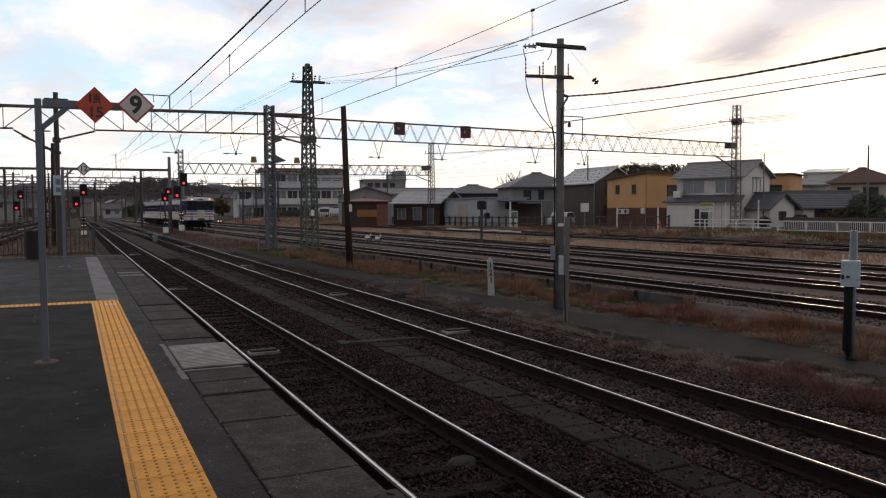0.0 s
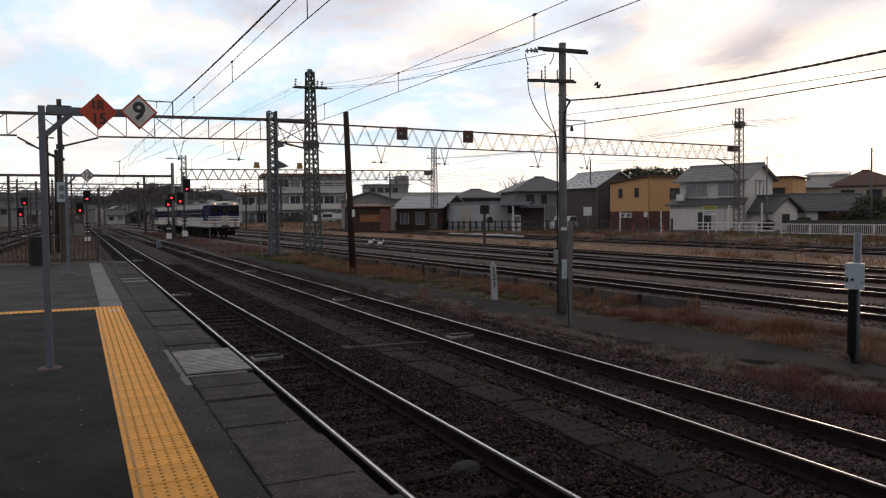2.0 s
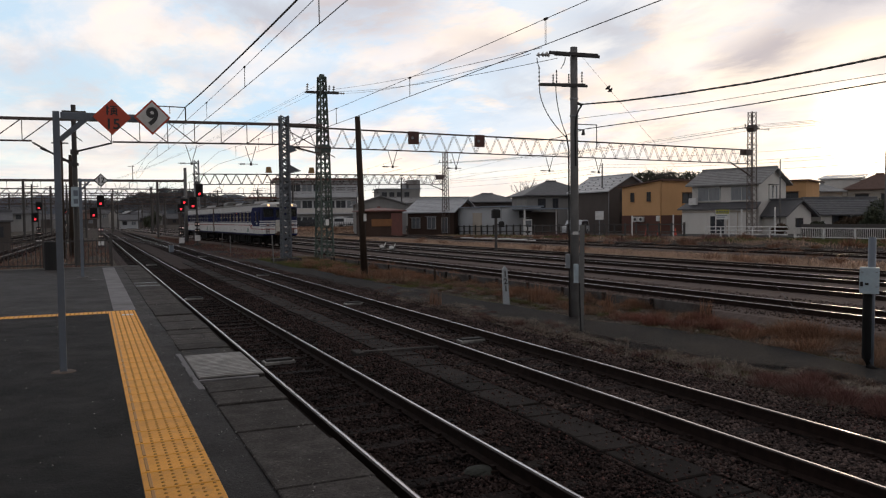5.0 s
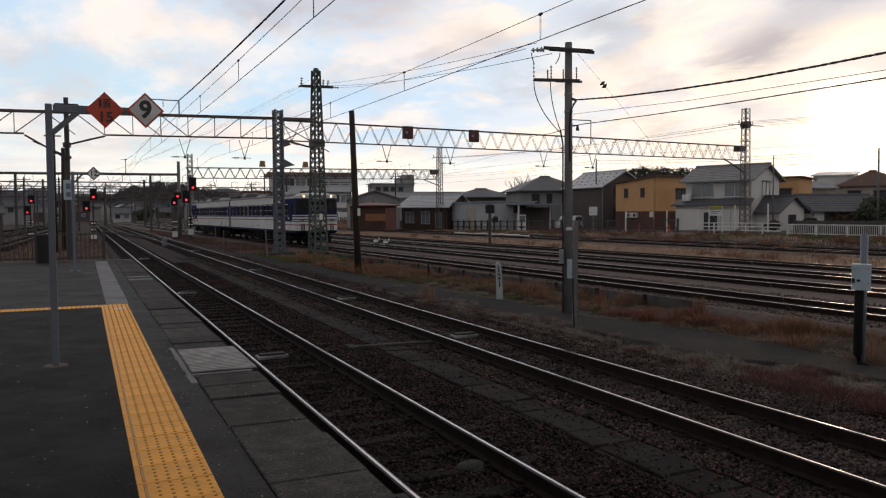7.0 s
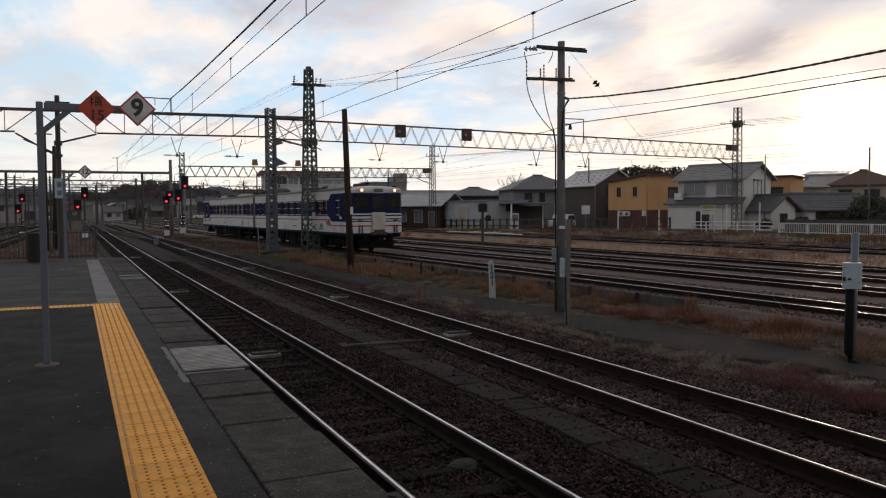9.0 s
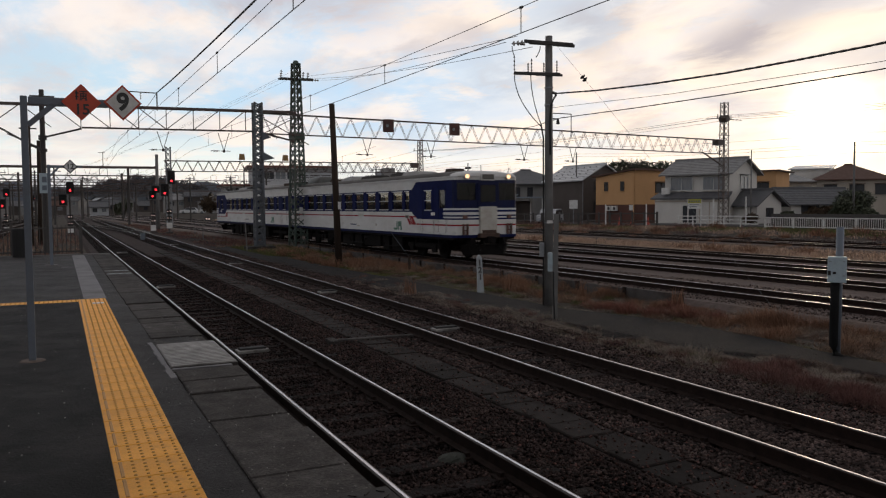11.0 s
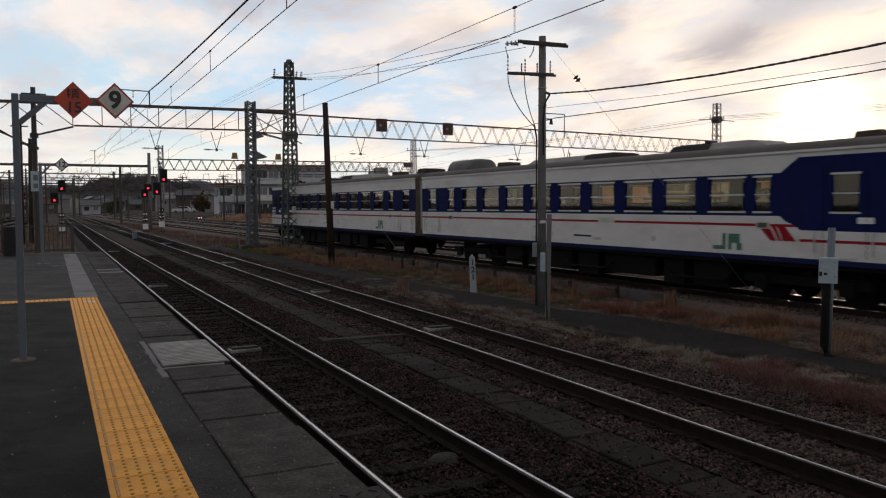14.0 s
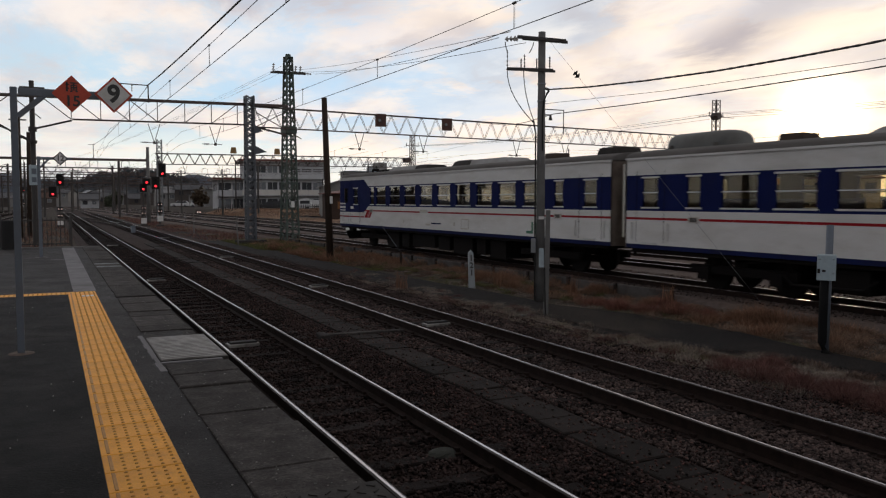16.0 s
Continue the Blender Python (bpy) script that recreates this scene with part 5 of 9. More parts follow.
        for y in (2.92, 1.66, 19.2, 20.5, 0.62):
            part("handrail", Shape().tube((s_ * 1.45, y, 1.16), (s_ * 1.45, y, 1.60), 0.014, seg=6).tube((s_ * 1.41, y, 1.17), (s_ * 1.45, y, 1.17), 0.012, seg=6).tube((s_ * 1.41, y, 1.59), (s_ * 1.45, y, 1.59), 0.012, seg=6), M_alu, th)
        hatch = part("side_hatch", Shape().box(s_ * 1.424 - 0.003, 12.47, 1.13, s_ * 1.424 + 0.006, 13.03, 1.51, bevel=0.003), M_tgate, th, "beige square hatch on the side")
        part("hatch_frame", Shape().box(s_ * 1.43 - 0.004, 12.51, 1.17, s_ * 1.43 + 0.004, 12.99, 1.47), M_tw, hatch)
        for y in (7.6, 11.95):
            part("filler_cap", Shape().tube((s_ * 1.415, y, 1.30), (s_ * 1.435, y, 1.30), 0.07, seg=12), M_tgate, th)
        part("lettering_bar", Shape().box(s_ * 1.424 - 0.003, 10.1, 1.26, s_ * 1.424 + 0.004, 10.9, 1.31), M_tn, th)
        for y in (9.45,):
            fr_ = part("route_board", Shape().box(s_ * 1.424 - 0.003, y - 0.34, 1.67, s_ * 1.424 + 0.008, y + 0.34, 1.82, bevel=0.003), M_alu, th, "pale route board frame")
            part("board_face", Shape().box(s_ * 1.434 - 0.003, y - 0.3, 1.69, s_ * 1.434 + 0.003, y + 0.3, 1.80), M_tgate, fr_)
        lg = Shape()
        k = -s_  # the mark reads the same way on both sides
        for a, b, c, d in ((-0.04, -0.14, 1.13, 1.50), (-0.14, -0.42, 1.13, 1.22), (0.03, 0.36, 1.29, 1.50), (0.03, 0.13, 1.13, 1.29), (0.27, 0.42, 1.13, 1.29)):
            ya, yb = sorted((logo_y - k * a, logo_y - k * b))
            lg.box(s_ * 1.424 - 0.003, ya, c, s_ * 1.424 + 0.004, yb, d)
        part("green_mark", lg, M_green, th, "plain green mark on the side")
    # cab front
    for s_ in (-1, 1):
        pane = part("windscreen", Shape().add([(s_ * 0.51, 0.02, 2.35), (s_ * 1.31, 0.075, 2.35), (s_ * 1.31, 0.085, 2.35), (s_ * 0.51, 0.03, 2.35), (s_ * 0.51, 0.02, 3.03), (s_ * 1.31, 0.075, 3.03), (s_ * 1.31, 0.085, 3.03), (s_ * 0.51, 0.03, 3.03)], [(3, 2, 1, 0), (4, 5, 6, 7), (0, 1, 5, 4), (1, 2, 6, 5), (2, 3, 7, 6), (3, 0, 4, 7)]), M_cabglass, th, "dark windscreen")
        pane.visible_shadow = False
        lamp = part("headlamp", Shape().tube((s_ * 0.92, -0.07, 3.27), (s_ * 0.92, 0.1, 3.27), 0.115, seg=16), M_tw, th, "round headlamp in a white housing")
        part("lens", Shape().tube((s_ * 0.92, -0.085, 3.27), (s_ * 0.92, -0.06, 3.27), 0.075, seg=16), M_head, lamp, "lit headlamp lens")
        part("tail_lamp", Shape().box(s_ * 0.98 - 0.08, -0.05, 1.66, s_ * 0.98 + 0.08, 0.06, 1.80, bevel=0.02), M_trust, th)
        part("step_iron", Shape().box(s_ * 0.98 - 0.10, -0.09, 1.05, s_ * 0.98 - 0.07, 0.05, 1.46).box(s_ * 0.98 + 0.07, -0.09, 1.05, s_ * 0.98 + 0.10, 0.05, 1.46).box(s_ * 0.98 - 0.1, -0.09, 1.2, s_ * 0.98 + 0.1, -0.05, 1.23), M_trust, th)
        part("buffer_pipe", Shape().path([(s_ * 0.5, -0.05, 0.95), (s_ * 0.5, -0.12, 0.75), (s_ * 0.45, -0.1, 0.55)], 0.03), M_under, th)
        part("wiper", Shape().bar((s_ * 0.9, -0.0, 3.0), (s_ * 0.75, -0.0, 2.45), 0.015), M_black, th)
    gd = part("gangway_door", Shape().box(-0.37, -0.12, 0.98, 0.37, 0.05, 2.12, bevel=0.02).box(-0.43, -0.05, 2.12, 0.43, 0.03, 3.02, 1), [M_tgate, M_tblack], th, "pale grey-beige gangway door with a dark blue upper half")
    part("door_pane", Shape().box(-0.33, -0.072, 2.3, 0.33, -0.058, 2.95), M_cabglass, gd)
    part("door_bar", Shape().box(-0.32, -0.145, 1.55, 0.32, -0.118, 1.60).box(-0.36, -0.15, 1.10, 0.36, -0.11, 1.18), M_tgate, gd)
    db = part("destination_box", Shape().box(-0.32, -0.06, 3.12, 0.32, 0.1, 3.39, bevel=0.02), M_tw, th, "destination box over the gangway")
    part("destination_blind", Shape().box(-0.26, -0.068, 3.16, 0.26, -0.055, 3.35), mat("dim_blind", (0.10, 0.09, 0.075), (0.06, 0.055, 0.048), 8, 0.5, bump=0), db)
    part("buffer_plate", Shape().box(-0.44, -0.2, 0.93, 0.44, -0.02, 1.10, bevel=0.02).box(-0.3, -0.17, 1.10, 0.3, -0.13, 1.22), mat("rusty_dirty_plate", (0.10, 0.06, 0.045), (0.04, 0.03, 0.026), 6, 0.8, bump=0.3), th, "rust-stained buffer plate under the gangway")
    part("coupler", Shape().box(-0.16, -0.35, 0.72, 0.16, 0.3, 0.98, bevel=0.03).tube((0, -0.42, 0.85), (0, -0.2, 0.85), 0.14, seg=10), M_under, th)
    part("air_hose", Shape().path([(-0.62, -0.1, 0.92), (-0.66, -0.24, 0.6), (-0.52, -0.28, 0.42), (-0.4, -0.2, 0.5)], 0.03, 6).path([(0.62, -0.1, 0.92), (0.66, -0.24, 0.6), (0.52, -0.28, 0.42), (0.4, -0.2, 0.5)], 0.03, 6).path([(-0.25, -0.15, 0.9), (-0.32, -0.3, 0.6), (-0.25, -0.3, 0.5)], 0.025, 6), M_under, th, "black air hoses")
    part("cow_catcher", Shape().add([(-0.95, 0.25, 0.26), (0.95, 0.25, 0.26), (0.7, 0.0, 0.26), (-0.7, 0.0, 0.26), (-1.1, 0.25, 0.66), (1.1, 0.25, 0.66), (0.85, 0.0, 0.66), (-0.85, 0.0, 0.66)], [(0, 1, 2, 3), (7, 6, 5, 4), (3, 2, 6, 7), (0, 3, 7, 4), (2, 1, 5, 6), (1, 0, 4, 5)]).box(-0.8, -0.1, 0.62, -0.6, 0.4, 0.9).box(0.6, -0.1, 0.62, 0.8, 0.4, 0.9), M_under, th)
    part("antenna", Shape().tube((0, 1.5, 3.45), (0, 1.5, 3.86), 0.02, seg=6).tube((-0.12, 1.5, 3.66), (0.12, 1.5, 3.66), 0.045, seg=8).tube((0.3, 1.0, 3.45), (0.3, 1.0, 3.78), 0.014, seg=6), M_under, th)
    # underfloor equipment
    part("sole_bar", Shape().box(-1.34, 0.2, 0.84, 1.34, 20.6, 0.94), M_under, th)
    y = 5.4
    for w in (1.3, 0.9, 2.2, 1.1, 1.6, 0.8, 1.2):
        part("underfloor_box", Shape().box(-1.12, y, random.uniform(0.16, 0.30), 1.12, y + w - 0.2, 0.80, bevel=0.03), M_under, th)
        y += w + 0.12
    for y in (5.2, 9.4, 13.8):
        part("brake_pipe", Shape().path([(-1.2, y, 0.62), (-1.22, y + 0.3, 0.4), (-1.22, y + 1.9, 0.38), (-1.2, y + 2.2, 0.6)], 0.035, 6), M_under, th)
    sets = bogie(th, 3.5) + bogie(th, 17.3)
    # seats and a vestibule wall
    for k in range(10):
        for s_ in (-1, 1):
            y = 4.45 + 1.47 * k
            x0, x1 = sorted((s_ * 0.35, s_ * 1.3))
            part("seat", Shape().box(x0, y - 0.06, 1.16, x1, y + 0.06, 2.22, bevel=0.03).box(x0, y + 0.06, 1.16, x1, y + 0.5, 1.6, bevel=0.03).box(x0, y - 0.5, 1.16, x1, y - 0.06, 1.6, bevel=0.03), M_tseat, th)
    part("partition", Shape().box(-1.34, 3.82, 1.16, -0.4, 3.88, 3.2).box(0.4, 3.82, 1.16, 1.34, 3.88, 3.2), M_tin, th)
    part("partition", Shape().box(-1.34, 18.95, 1.16, -0.4, 19.01, 3.2).box(0.4, 18.95, 1.16, 1.34, 19.01, 3.2), M_tin, th)
    # black as well, so the cab looks unlit through the windscreens
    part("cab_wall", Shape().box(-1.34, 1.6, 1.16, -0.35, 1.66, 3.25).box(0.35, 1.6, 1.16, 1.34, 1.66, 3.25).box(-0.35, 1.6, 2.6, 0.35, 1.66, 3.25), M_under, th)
    part("ceiling_panel", Shape().box(-1.34, 0.3, 3.22, 1.34, 20.6, 3.25), M_tin, th)
    return th, sets


car_1, wheels_1 = railcar("blue and cream diesel railcar with lit headlamps", 5.2)
car_2, wheels_2 = railcar("blue and cream diesel railcar at the train's rear", 17.1, True)
bellows = Shape()
for i in range(5):
    bellows.box(-0.55, 20.82 + 0.09 * i, 1.1, 0.55, 20.88 + 0.09 * i, 3.05, bevel=0.02)
part("gangway_bellows", bellows, M_under, car_1, "black folded gangway bellows")
part("corner_post", Shape().box(-1.40, 20.80, 1.2, -0.9, 20.92, 3.15, bevel=0.02), M_tgate, car_1)
part("jumper_cable", Shape().path([(-0.8, 20.8, 1.3), (-0.82, 21.05, 0.7), (-0.8, 21.3, 1.3)], 0.04), M_under, car_1)

# seconds, distance of the front along the yard track
RUN = [(0, 89.28), (1.5, 80.95), (3.0, 72.6), (4.0, 67.2), (5.2, 60.6), (6.4, 53.88), (7.0, 50.45), (7.7, 46.32), (8.4, 42.28), (9.0, 38.7), (10.2, 31.4), (11.4, 23.85), (12.0, 20.0), (12.5, 16.88), (14.0, 7.8), (15.0, 1.75), (16.0, -4.36)]


# ---- houses beyond the yard ----
def wall_mat(name, c, k=0.85, dirt=0.35):
    return mat(name, c, tuple(v * k for v in c), 0.6, 0.85, bump=0.2, fine=30, dirt=tuple(v * 0.5 for v in c), dirt_amount=dirt, dirt_scale=0.35, stretch=(1, 1, 0.5))


W_white = wall_mat("white_plaster", (0.60, 0.57, 0.53))
W_orange = wall_mat("ochre_siding", (0.56, 0.325, 0.16), 0.9, 0.25)
W_brown = wall_mat("brown_brick_siding", (0.12, 0.06, 0.048))
W_grey = wall_mat("grey_siding", (0.27, 0.26, 0.25))
W_dark = wall_mat("dark_brown_siding", (0.10, 0.085, 0.078))
W_shed = wall_mat("pale_corrugated_steel", (0.42, 0.43, 0.44), 0.9)
# white plaster again, with the office front's bluish shade put into the colour
W_office = wall_mat("shaded_white_plaster", (0.50, 0.50, 0.51))
W_cream = wall_mat("cream_siding", (0.42, 0.37, 0.31))
W_wood = wall_mat("weathered_wood", (0.07, 0.045, 0.035))
R_tile = mat("dark_roof_tile", (0.075, 0.075, 0.082), (0.05, 0.05, 0.056), 3, 0.55, bump=0.6, fine=20, dirt=(0.10, 0.09, 0.085), dirt_amount=0.4)
R_tilelight = mat("grey_roof_tile", (0.22, 0.215, 0.21), (0.15, 0.147, 0.148), 3, 0.5, bump=0.6, fine=18, dirt=(0.08, 0.075, 0.07), dirt_amount=0.5)
R_metal = mat("pale_metal_roof", (0.42, 0.43, 0.45), (0.34, 0.35, 0.37), 1, 0.35, metal=0.3, bump=0.1, dirt=(0.2, 0.18, 0.16), dirt_amount=0.3)
R_brown = mat("brown_roof", (0.11, 0.06, 0.045), (0.08, 0.046, 0.036), 2, 0.6, bump=0.4, fine=20, spec=0.15)
R_red = mat("red_brown_sheet_roof", (0.16, 0.05, 0.035), (0.11, 0.038, 0.03), 2, 0.6, bump=0.3)
R_blue = mat("bluegrey_fascia", (0.20, 0.23, 0.27), (0.16, 0.185, 0.22), 2, 0.6, bump=0.1)
M_pane = mat("dark_house_glass", (0.035, 0.04, 0.045), (0.06, 0.06, 0.065), 2, 0.12, bump=0, spec=0.12)
M_palepane = mat("curtained_glass", (0.19, 0.20, 0.215), (0.12, 0.128, 0.14), 3, 0.15, bump=0, stretch=(4, 4, 0.5))


def roof_part(parent, kind, w, d, e, r, material, over=0.5, e2=None):
    a, b, t = w / 2 + over, d / 2 + over, 0.14
    if kind == "gable_x":
        drop = (r - e) * over / (d / 2)
        v = [(-a, -b, e - drop), (a, -b, e - drop), (a, 0, r), (-a, 0, r), (a, b, e - drop), (-a, b, e - drop)]
        f = [(0, 1, 2, 3), (3, 2, 4, 5)]
    elif kind == "gable_y":
        drop = (r - e) * over / (w / 2)
        v = [(-a, -b, e - drop), (-a, b, e - drop), (0, b, r), (0, -b, r), (a, b, e - drop), (a, -b, e - drop)]
        f = [(0, 3, 2, 1), (3, 5, 4, 2)]
    elif kind == "hip":
        k = max(0.2, a - b)
        v = [(-a, -b, e), (a, -b, e), (a, b, e), (-a, b, e), (-k, 0, r), (k, 0, r)]
        f = [(0, 1, 5, 4), (1, 2, 5), (2, 3, 4, 5), (3, 0, 4)]
    else:
        e2 = e if e2 is None else e2
        v = [(-a, -b, e), (a, -b, e), (a, b, e2), (-a, b, e2)]
        f = [(0, 1, 2, 3)]
    sh = Shape()
    n = len(v)
    sh.add(v + [(x, y, z + t) for x, y, z in v], [tuple(reversed(g)) for g in f] + [tuple(i + n for i in g) for g in f])
    edges = {}
    for g in f:
        for i in range(len(g)):
            p, q = g[i], g[(i + 1) % len(g)]
            edges[frozenset((p, q))] = edges.get(frozenset((p, q)), 0) + 1
    base = len(sh.v) - 2 * n
    for ed, c in edges.items():
        if c == 1:
            p, q = tuple(ed)
            sh.f.append((base + p, base + q, base + q + n, base + p + n))
            sh.m.append(0)
    ob = part("roof", sh, material, parent)
    if kind in ("gable_x", "hip"):
        k = a if kind == "gable_x" else max(0.2, a - b)
        part("ridge", Shape().box(-k, -0.13, r + 0.05, k, 0.13, r + 0.28, bevel=0.03), material, ob)
    if kind == "gable_y":
        part("ridge", Shape().box(-0.13, -b, r + 0.05, 0.13, b, r + 0.28, bevel=0.03), material, ob)
    if kind in ("gable_x", "gable_y", "hip") and w > 5:
        # tile courses as low battens along the slopes
        sh = Shape()
        rows = 9
        for i in range(1, rows):
            u = i / rows
            if kind == "gable_x":
                drop = (r - e) * over / (d / 2)
                z = e - drop + (r - e + drop) * u + t
                for s_ in (-1, 1):
                    sh.bar((-a, s_ * b * (1 - u), z), (a, s_ * b * (1 - u), z), 0.05)
            elif kind == "gable_y":
                drop = (r - e) * over / (w / 2)
                z = e - drop + (r - e + drop) * u + t
                for s_ in (-1, 1):
                    sh.bar((s_ * a * (1 - u), -b, z), (s_ * a * (1 - u), b, z), 0.05)
        if sh.v:
            part("tile_relief", sh, material, ob)
    return ob


def house(label, x, y, rz, w, d, e, r, roof, wall, roofing, windows=(), base=-0.35, e2=None, lower=None, over=0.5, name="house"):
    """Walls to the eaves e, ridge r. Windows: face (f, l, r), centre along it, sill height, width, height, pane."""
    th = thing(name, label, "house", pose(x, y, 0, 0, 0, rz))
    a, b = w / 2, d / 2
    sh = Shape()
    tops = {"mono": (e, e, e2 if e2 is not None else e, e2 if e2 is not None else e)}.get(roof, (e,) * 4)
    c = [(-a, -b), (a, -b), (a, b), (-a, b)]
    z0 = base
    if lower:
        part("lower_wall", Shape().box(-a - 0.03, -b - 0.03, base, a + 0.03, b + 0.03, lower[0]), lower[1], th)
        z0 = lower[0]
    sh.add([(p, q, z0) for p, q in c] + [(p, q, t) for (p, q), t in zip(c, tops)], [(0, 1, 5, 4), (1, 2, 6, 5), (2, 3, 7, 6), (3, 0, 4, 7), (3, 2, 1, 0), (4, 5, 6, 7)])
    if roof == "gable_x":
        for s_ in (-1, 1):
            sh.add([(s_ * a, -b, e), (s_ * a, b, e), (s_ * a, 0, r)], [(0, 1, 2)])
    if roof == "gable_y":
        for s_ in (-1, 1):
            sh.add([(-a, s_ * b, e), (a, s_ * b, e), (0, s_ * b, r)], [(0, 1, 2)])
    part("wall", sh, wall, th)
    roof_part(th, roof, w, d, e, r, roofing, over, e2)
    for face, u, z, ww, hh, pane in windows:
        at = {"f": pose(u, -b, z), "l": pose(-a, -u, z, 0, 0, -90), "r": pose(a, u, z, 0, 0, 90)}[face]
        fr = Shape()
        for x0, z0_, x1, z1 in ((-ww / 2 - 0.06, -0.06, ww / 2 + 0.06, 0), (-ww / 2 - 0.06, hh, ww / 2 + 0.06, hh + 0.06), (-ww / 2 - 0.06, 0, -ww / 2, hh), (ww / 2, 0, ww / 2 + 0.06, hh), (-0.025, 0, 0.025, hh)):
            fr.box(x0, -0.09, z0_, x1, 0.05, z1)
        win = part("window", fr, M_alu if pane is M_palepane else M_darksteel, th, at=at)
        part("pane", Shape().box(-ww / 2, -0.04, 0, ww / 2, 0.02, hh), pane, win)
        part("sill", Shape().box(-ww / 2 - 0.1, -0.16, -0.1, ww / 2 + 0.1, 0.02, -0.06), wall, win)
        if ww > 1.1:
            part("hood", Shape().box(-ww / 2 - 0.15, -0.4, hh + 0.1, ww / 2 + 0.15, 0.02, hh + 0.15), roofing, win)
    return th


D, P_ = M_pane, M_palepane
ochre = house("ochre two-storey house with a dark brown base", 61.4, 74.0, 6, 8.5, 6.3, 6.0, 6.0, "mono", W_orange, R_brown, [("f", -0.2, 3.5, 1.7, 1.05, D), ("f", 3.1, 3.4, 1.4, 1.2, D), ("l", 1.2, 3.75, 0.45, 0.95, D), ("l", -1.4, 3.75, 0.45, 0.95, D), ("f", -0.6, 0.6, 1.3, 1.0, D)], e2=5.35, lower=(2.15, W_brown), over=0.35)
for y in (0.75, -0.15):
    ac = part("air_conditioner", Shape().box(-4.62, y - 0.38, 1.45, -4.3, y + 0.38, 2.0, bevel=0.03), M_white, ochre)
    part("fan_grille", Shape().tube((-4.63, y - 0.1, 1.72), (-4.618, y - 0.1, 1.72), 0.2, seg=14), M_darksteel, ac)
part("notice_plate", Shape().box(-4.33, -2.9, 1.5, -4.3, -2.35, 2.1), M_white, ochre)
part("downpipe", Shape().tube((-4.31, -3.0, 0), (-4.31, -3.0, 5.9), 0.05, seg=8), W_orange, ochre)
part("eaves_gutter", Shape().box(-4.75, -3.62, 5.93, 4.7, -3.5, 6.06), R_brown, ochre)
white_house = house("white two-storey house with grey tiled gable roof", 59.6, 61.2, -71, 6.9, 5.9, 5.2, 6.55, "gable_x", W_white, R_tilelight, [("f", -1.6, 3.55, 2.3, 1.25, P_), ("f", 1.8, 3.55, 2.1, 1.25, P_), ("r", 0.0, 3.5, 1.6, 1.4, P_), ("f", -0.4, 0.6, 2.6, 1.0, D)])
part("canopy_roof", Shape().add([(-4.1, -2.95, 3.35), (3.7, -2.95, 3.35), (3.9, -4.2, 2.75), (-4.4, -4.2, 2.75), (-4.1, -2.95, 3.2), (3.7, -2.95, 3.2), (3.9, -4.2, 2.62), (-4.4, -4.2, 2.62)], [(0, 1, 2, 3), (7, 6, 5, 4), (0, 3, 7, 4), (1, 5, 6, 2), (2, 6, 7, 3)]), R_tile, white_house, "dark tiled canopy roof over the ground floor")
part("porch_wall", Shape().box(-4.0, -3.95, -0.3, 3.3, -2.9, 2.7), W_white, white_house)
part("shutter", Shape().box(-3.6, -4.0, 0.2, -1.2, -3.94, 2.2), W_white, white_house, "pale rolled shutter")
# no opening here: a dark panel on the wall gives the doorway's shade
part("doorway", Shape().box(-0.9, -4.0, -0.2, 0.5, -3.94, 2.0), M_pane, white_house, "dark panel for the shade of an open doorway")
for x in (0.9, 1.9, 2.9):
    part("panel_batten", Shape().box(x - 0.04, -4.0, 0.1, x + 0.04, -3.94, 2.4), W_cream, white_house)
part("porch_beam", Shape().box(-4.0, -4.02, 2.35, 3.3, -3.93, 2.5), W_cream, white_house)
part("air_conditioner", Shape().box(-3.4, -3.75, 3.15, -2.6, -3.4, 3.8, bevel=0.03), M_white, white_house)
house("small outbuilding with dark tiled gable roof", 60.3, 56.2, -89, 3.6, 3.2, 2.2, 3.35, "gable_x", W_white, R_tile, [("r", 0, 0.9, 0.8, 0.8, D)])
house("single-storey house with long dark tiled roof", 67.3, 55.8, -11, 7.5, 4.2, 2.25, 3.5, "gable_x", W_white, R_tile, [("f", -1.6, 0.8, 1.8, 1.1, D), ("f", 1.6, 0.8, 1.8, 1.1, D)])
house("ochre house wing with a flat dark roof", 79.7, 73.4, -63, 5.5, 6, 6.1, 6.1, "mono", W_orange, R_brown, [("f", 1.0, 3.6, 1.7, 1.1, D), ("f", -2.0, 3.6, 0.6, 1.2, D)], e2=6.0)
house("pinkish house with grey tiled roof", 88.7, 76.3, -40, 4.0, 5, 4.9, 5.9, "hip", W_cream, R_tilelight, [("f", 0.3, 3.3, 1.2, 0.9, D)])
house("white modern house with a slanted roof", 98.1, 80.8, -58, 5.0, 6, 6.9, 6.9, "mono", W_white, R_metal, [("f", 1.4, 3.0, 0.9, 1.2, D)], e2=7.6, over=0.3)
house("cream house under a brown hipped roof", 98.6, 75.4, -43, 9, 8, 5.2, 7.3, "hip", W_cream, R_brown, [("f", -2.8, 3.3, 1.5, 1.3, D), ("f", 0.4, 3.3, 1.7, 1.3, D), ("f", 3.3, 3.3, 1.3, 1.3, D)])
dark_house = house("dark-sided house with a pale gable roof", 61.4, 85.4, 0, 6.4, 8.5, 5.3, 7.1, "gable_y", W_dark, R_metal, [("f", -1.2, 4.0, 0.6, 1.2, D), ("f", 1.6, 4.0, 0.6, 1.2, D), ("f", -1.2, 1.2, 0.7, 1.3, D)], over=0.4)
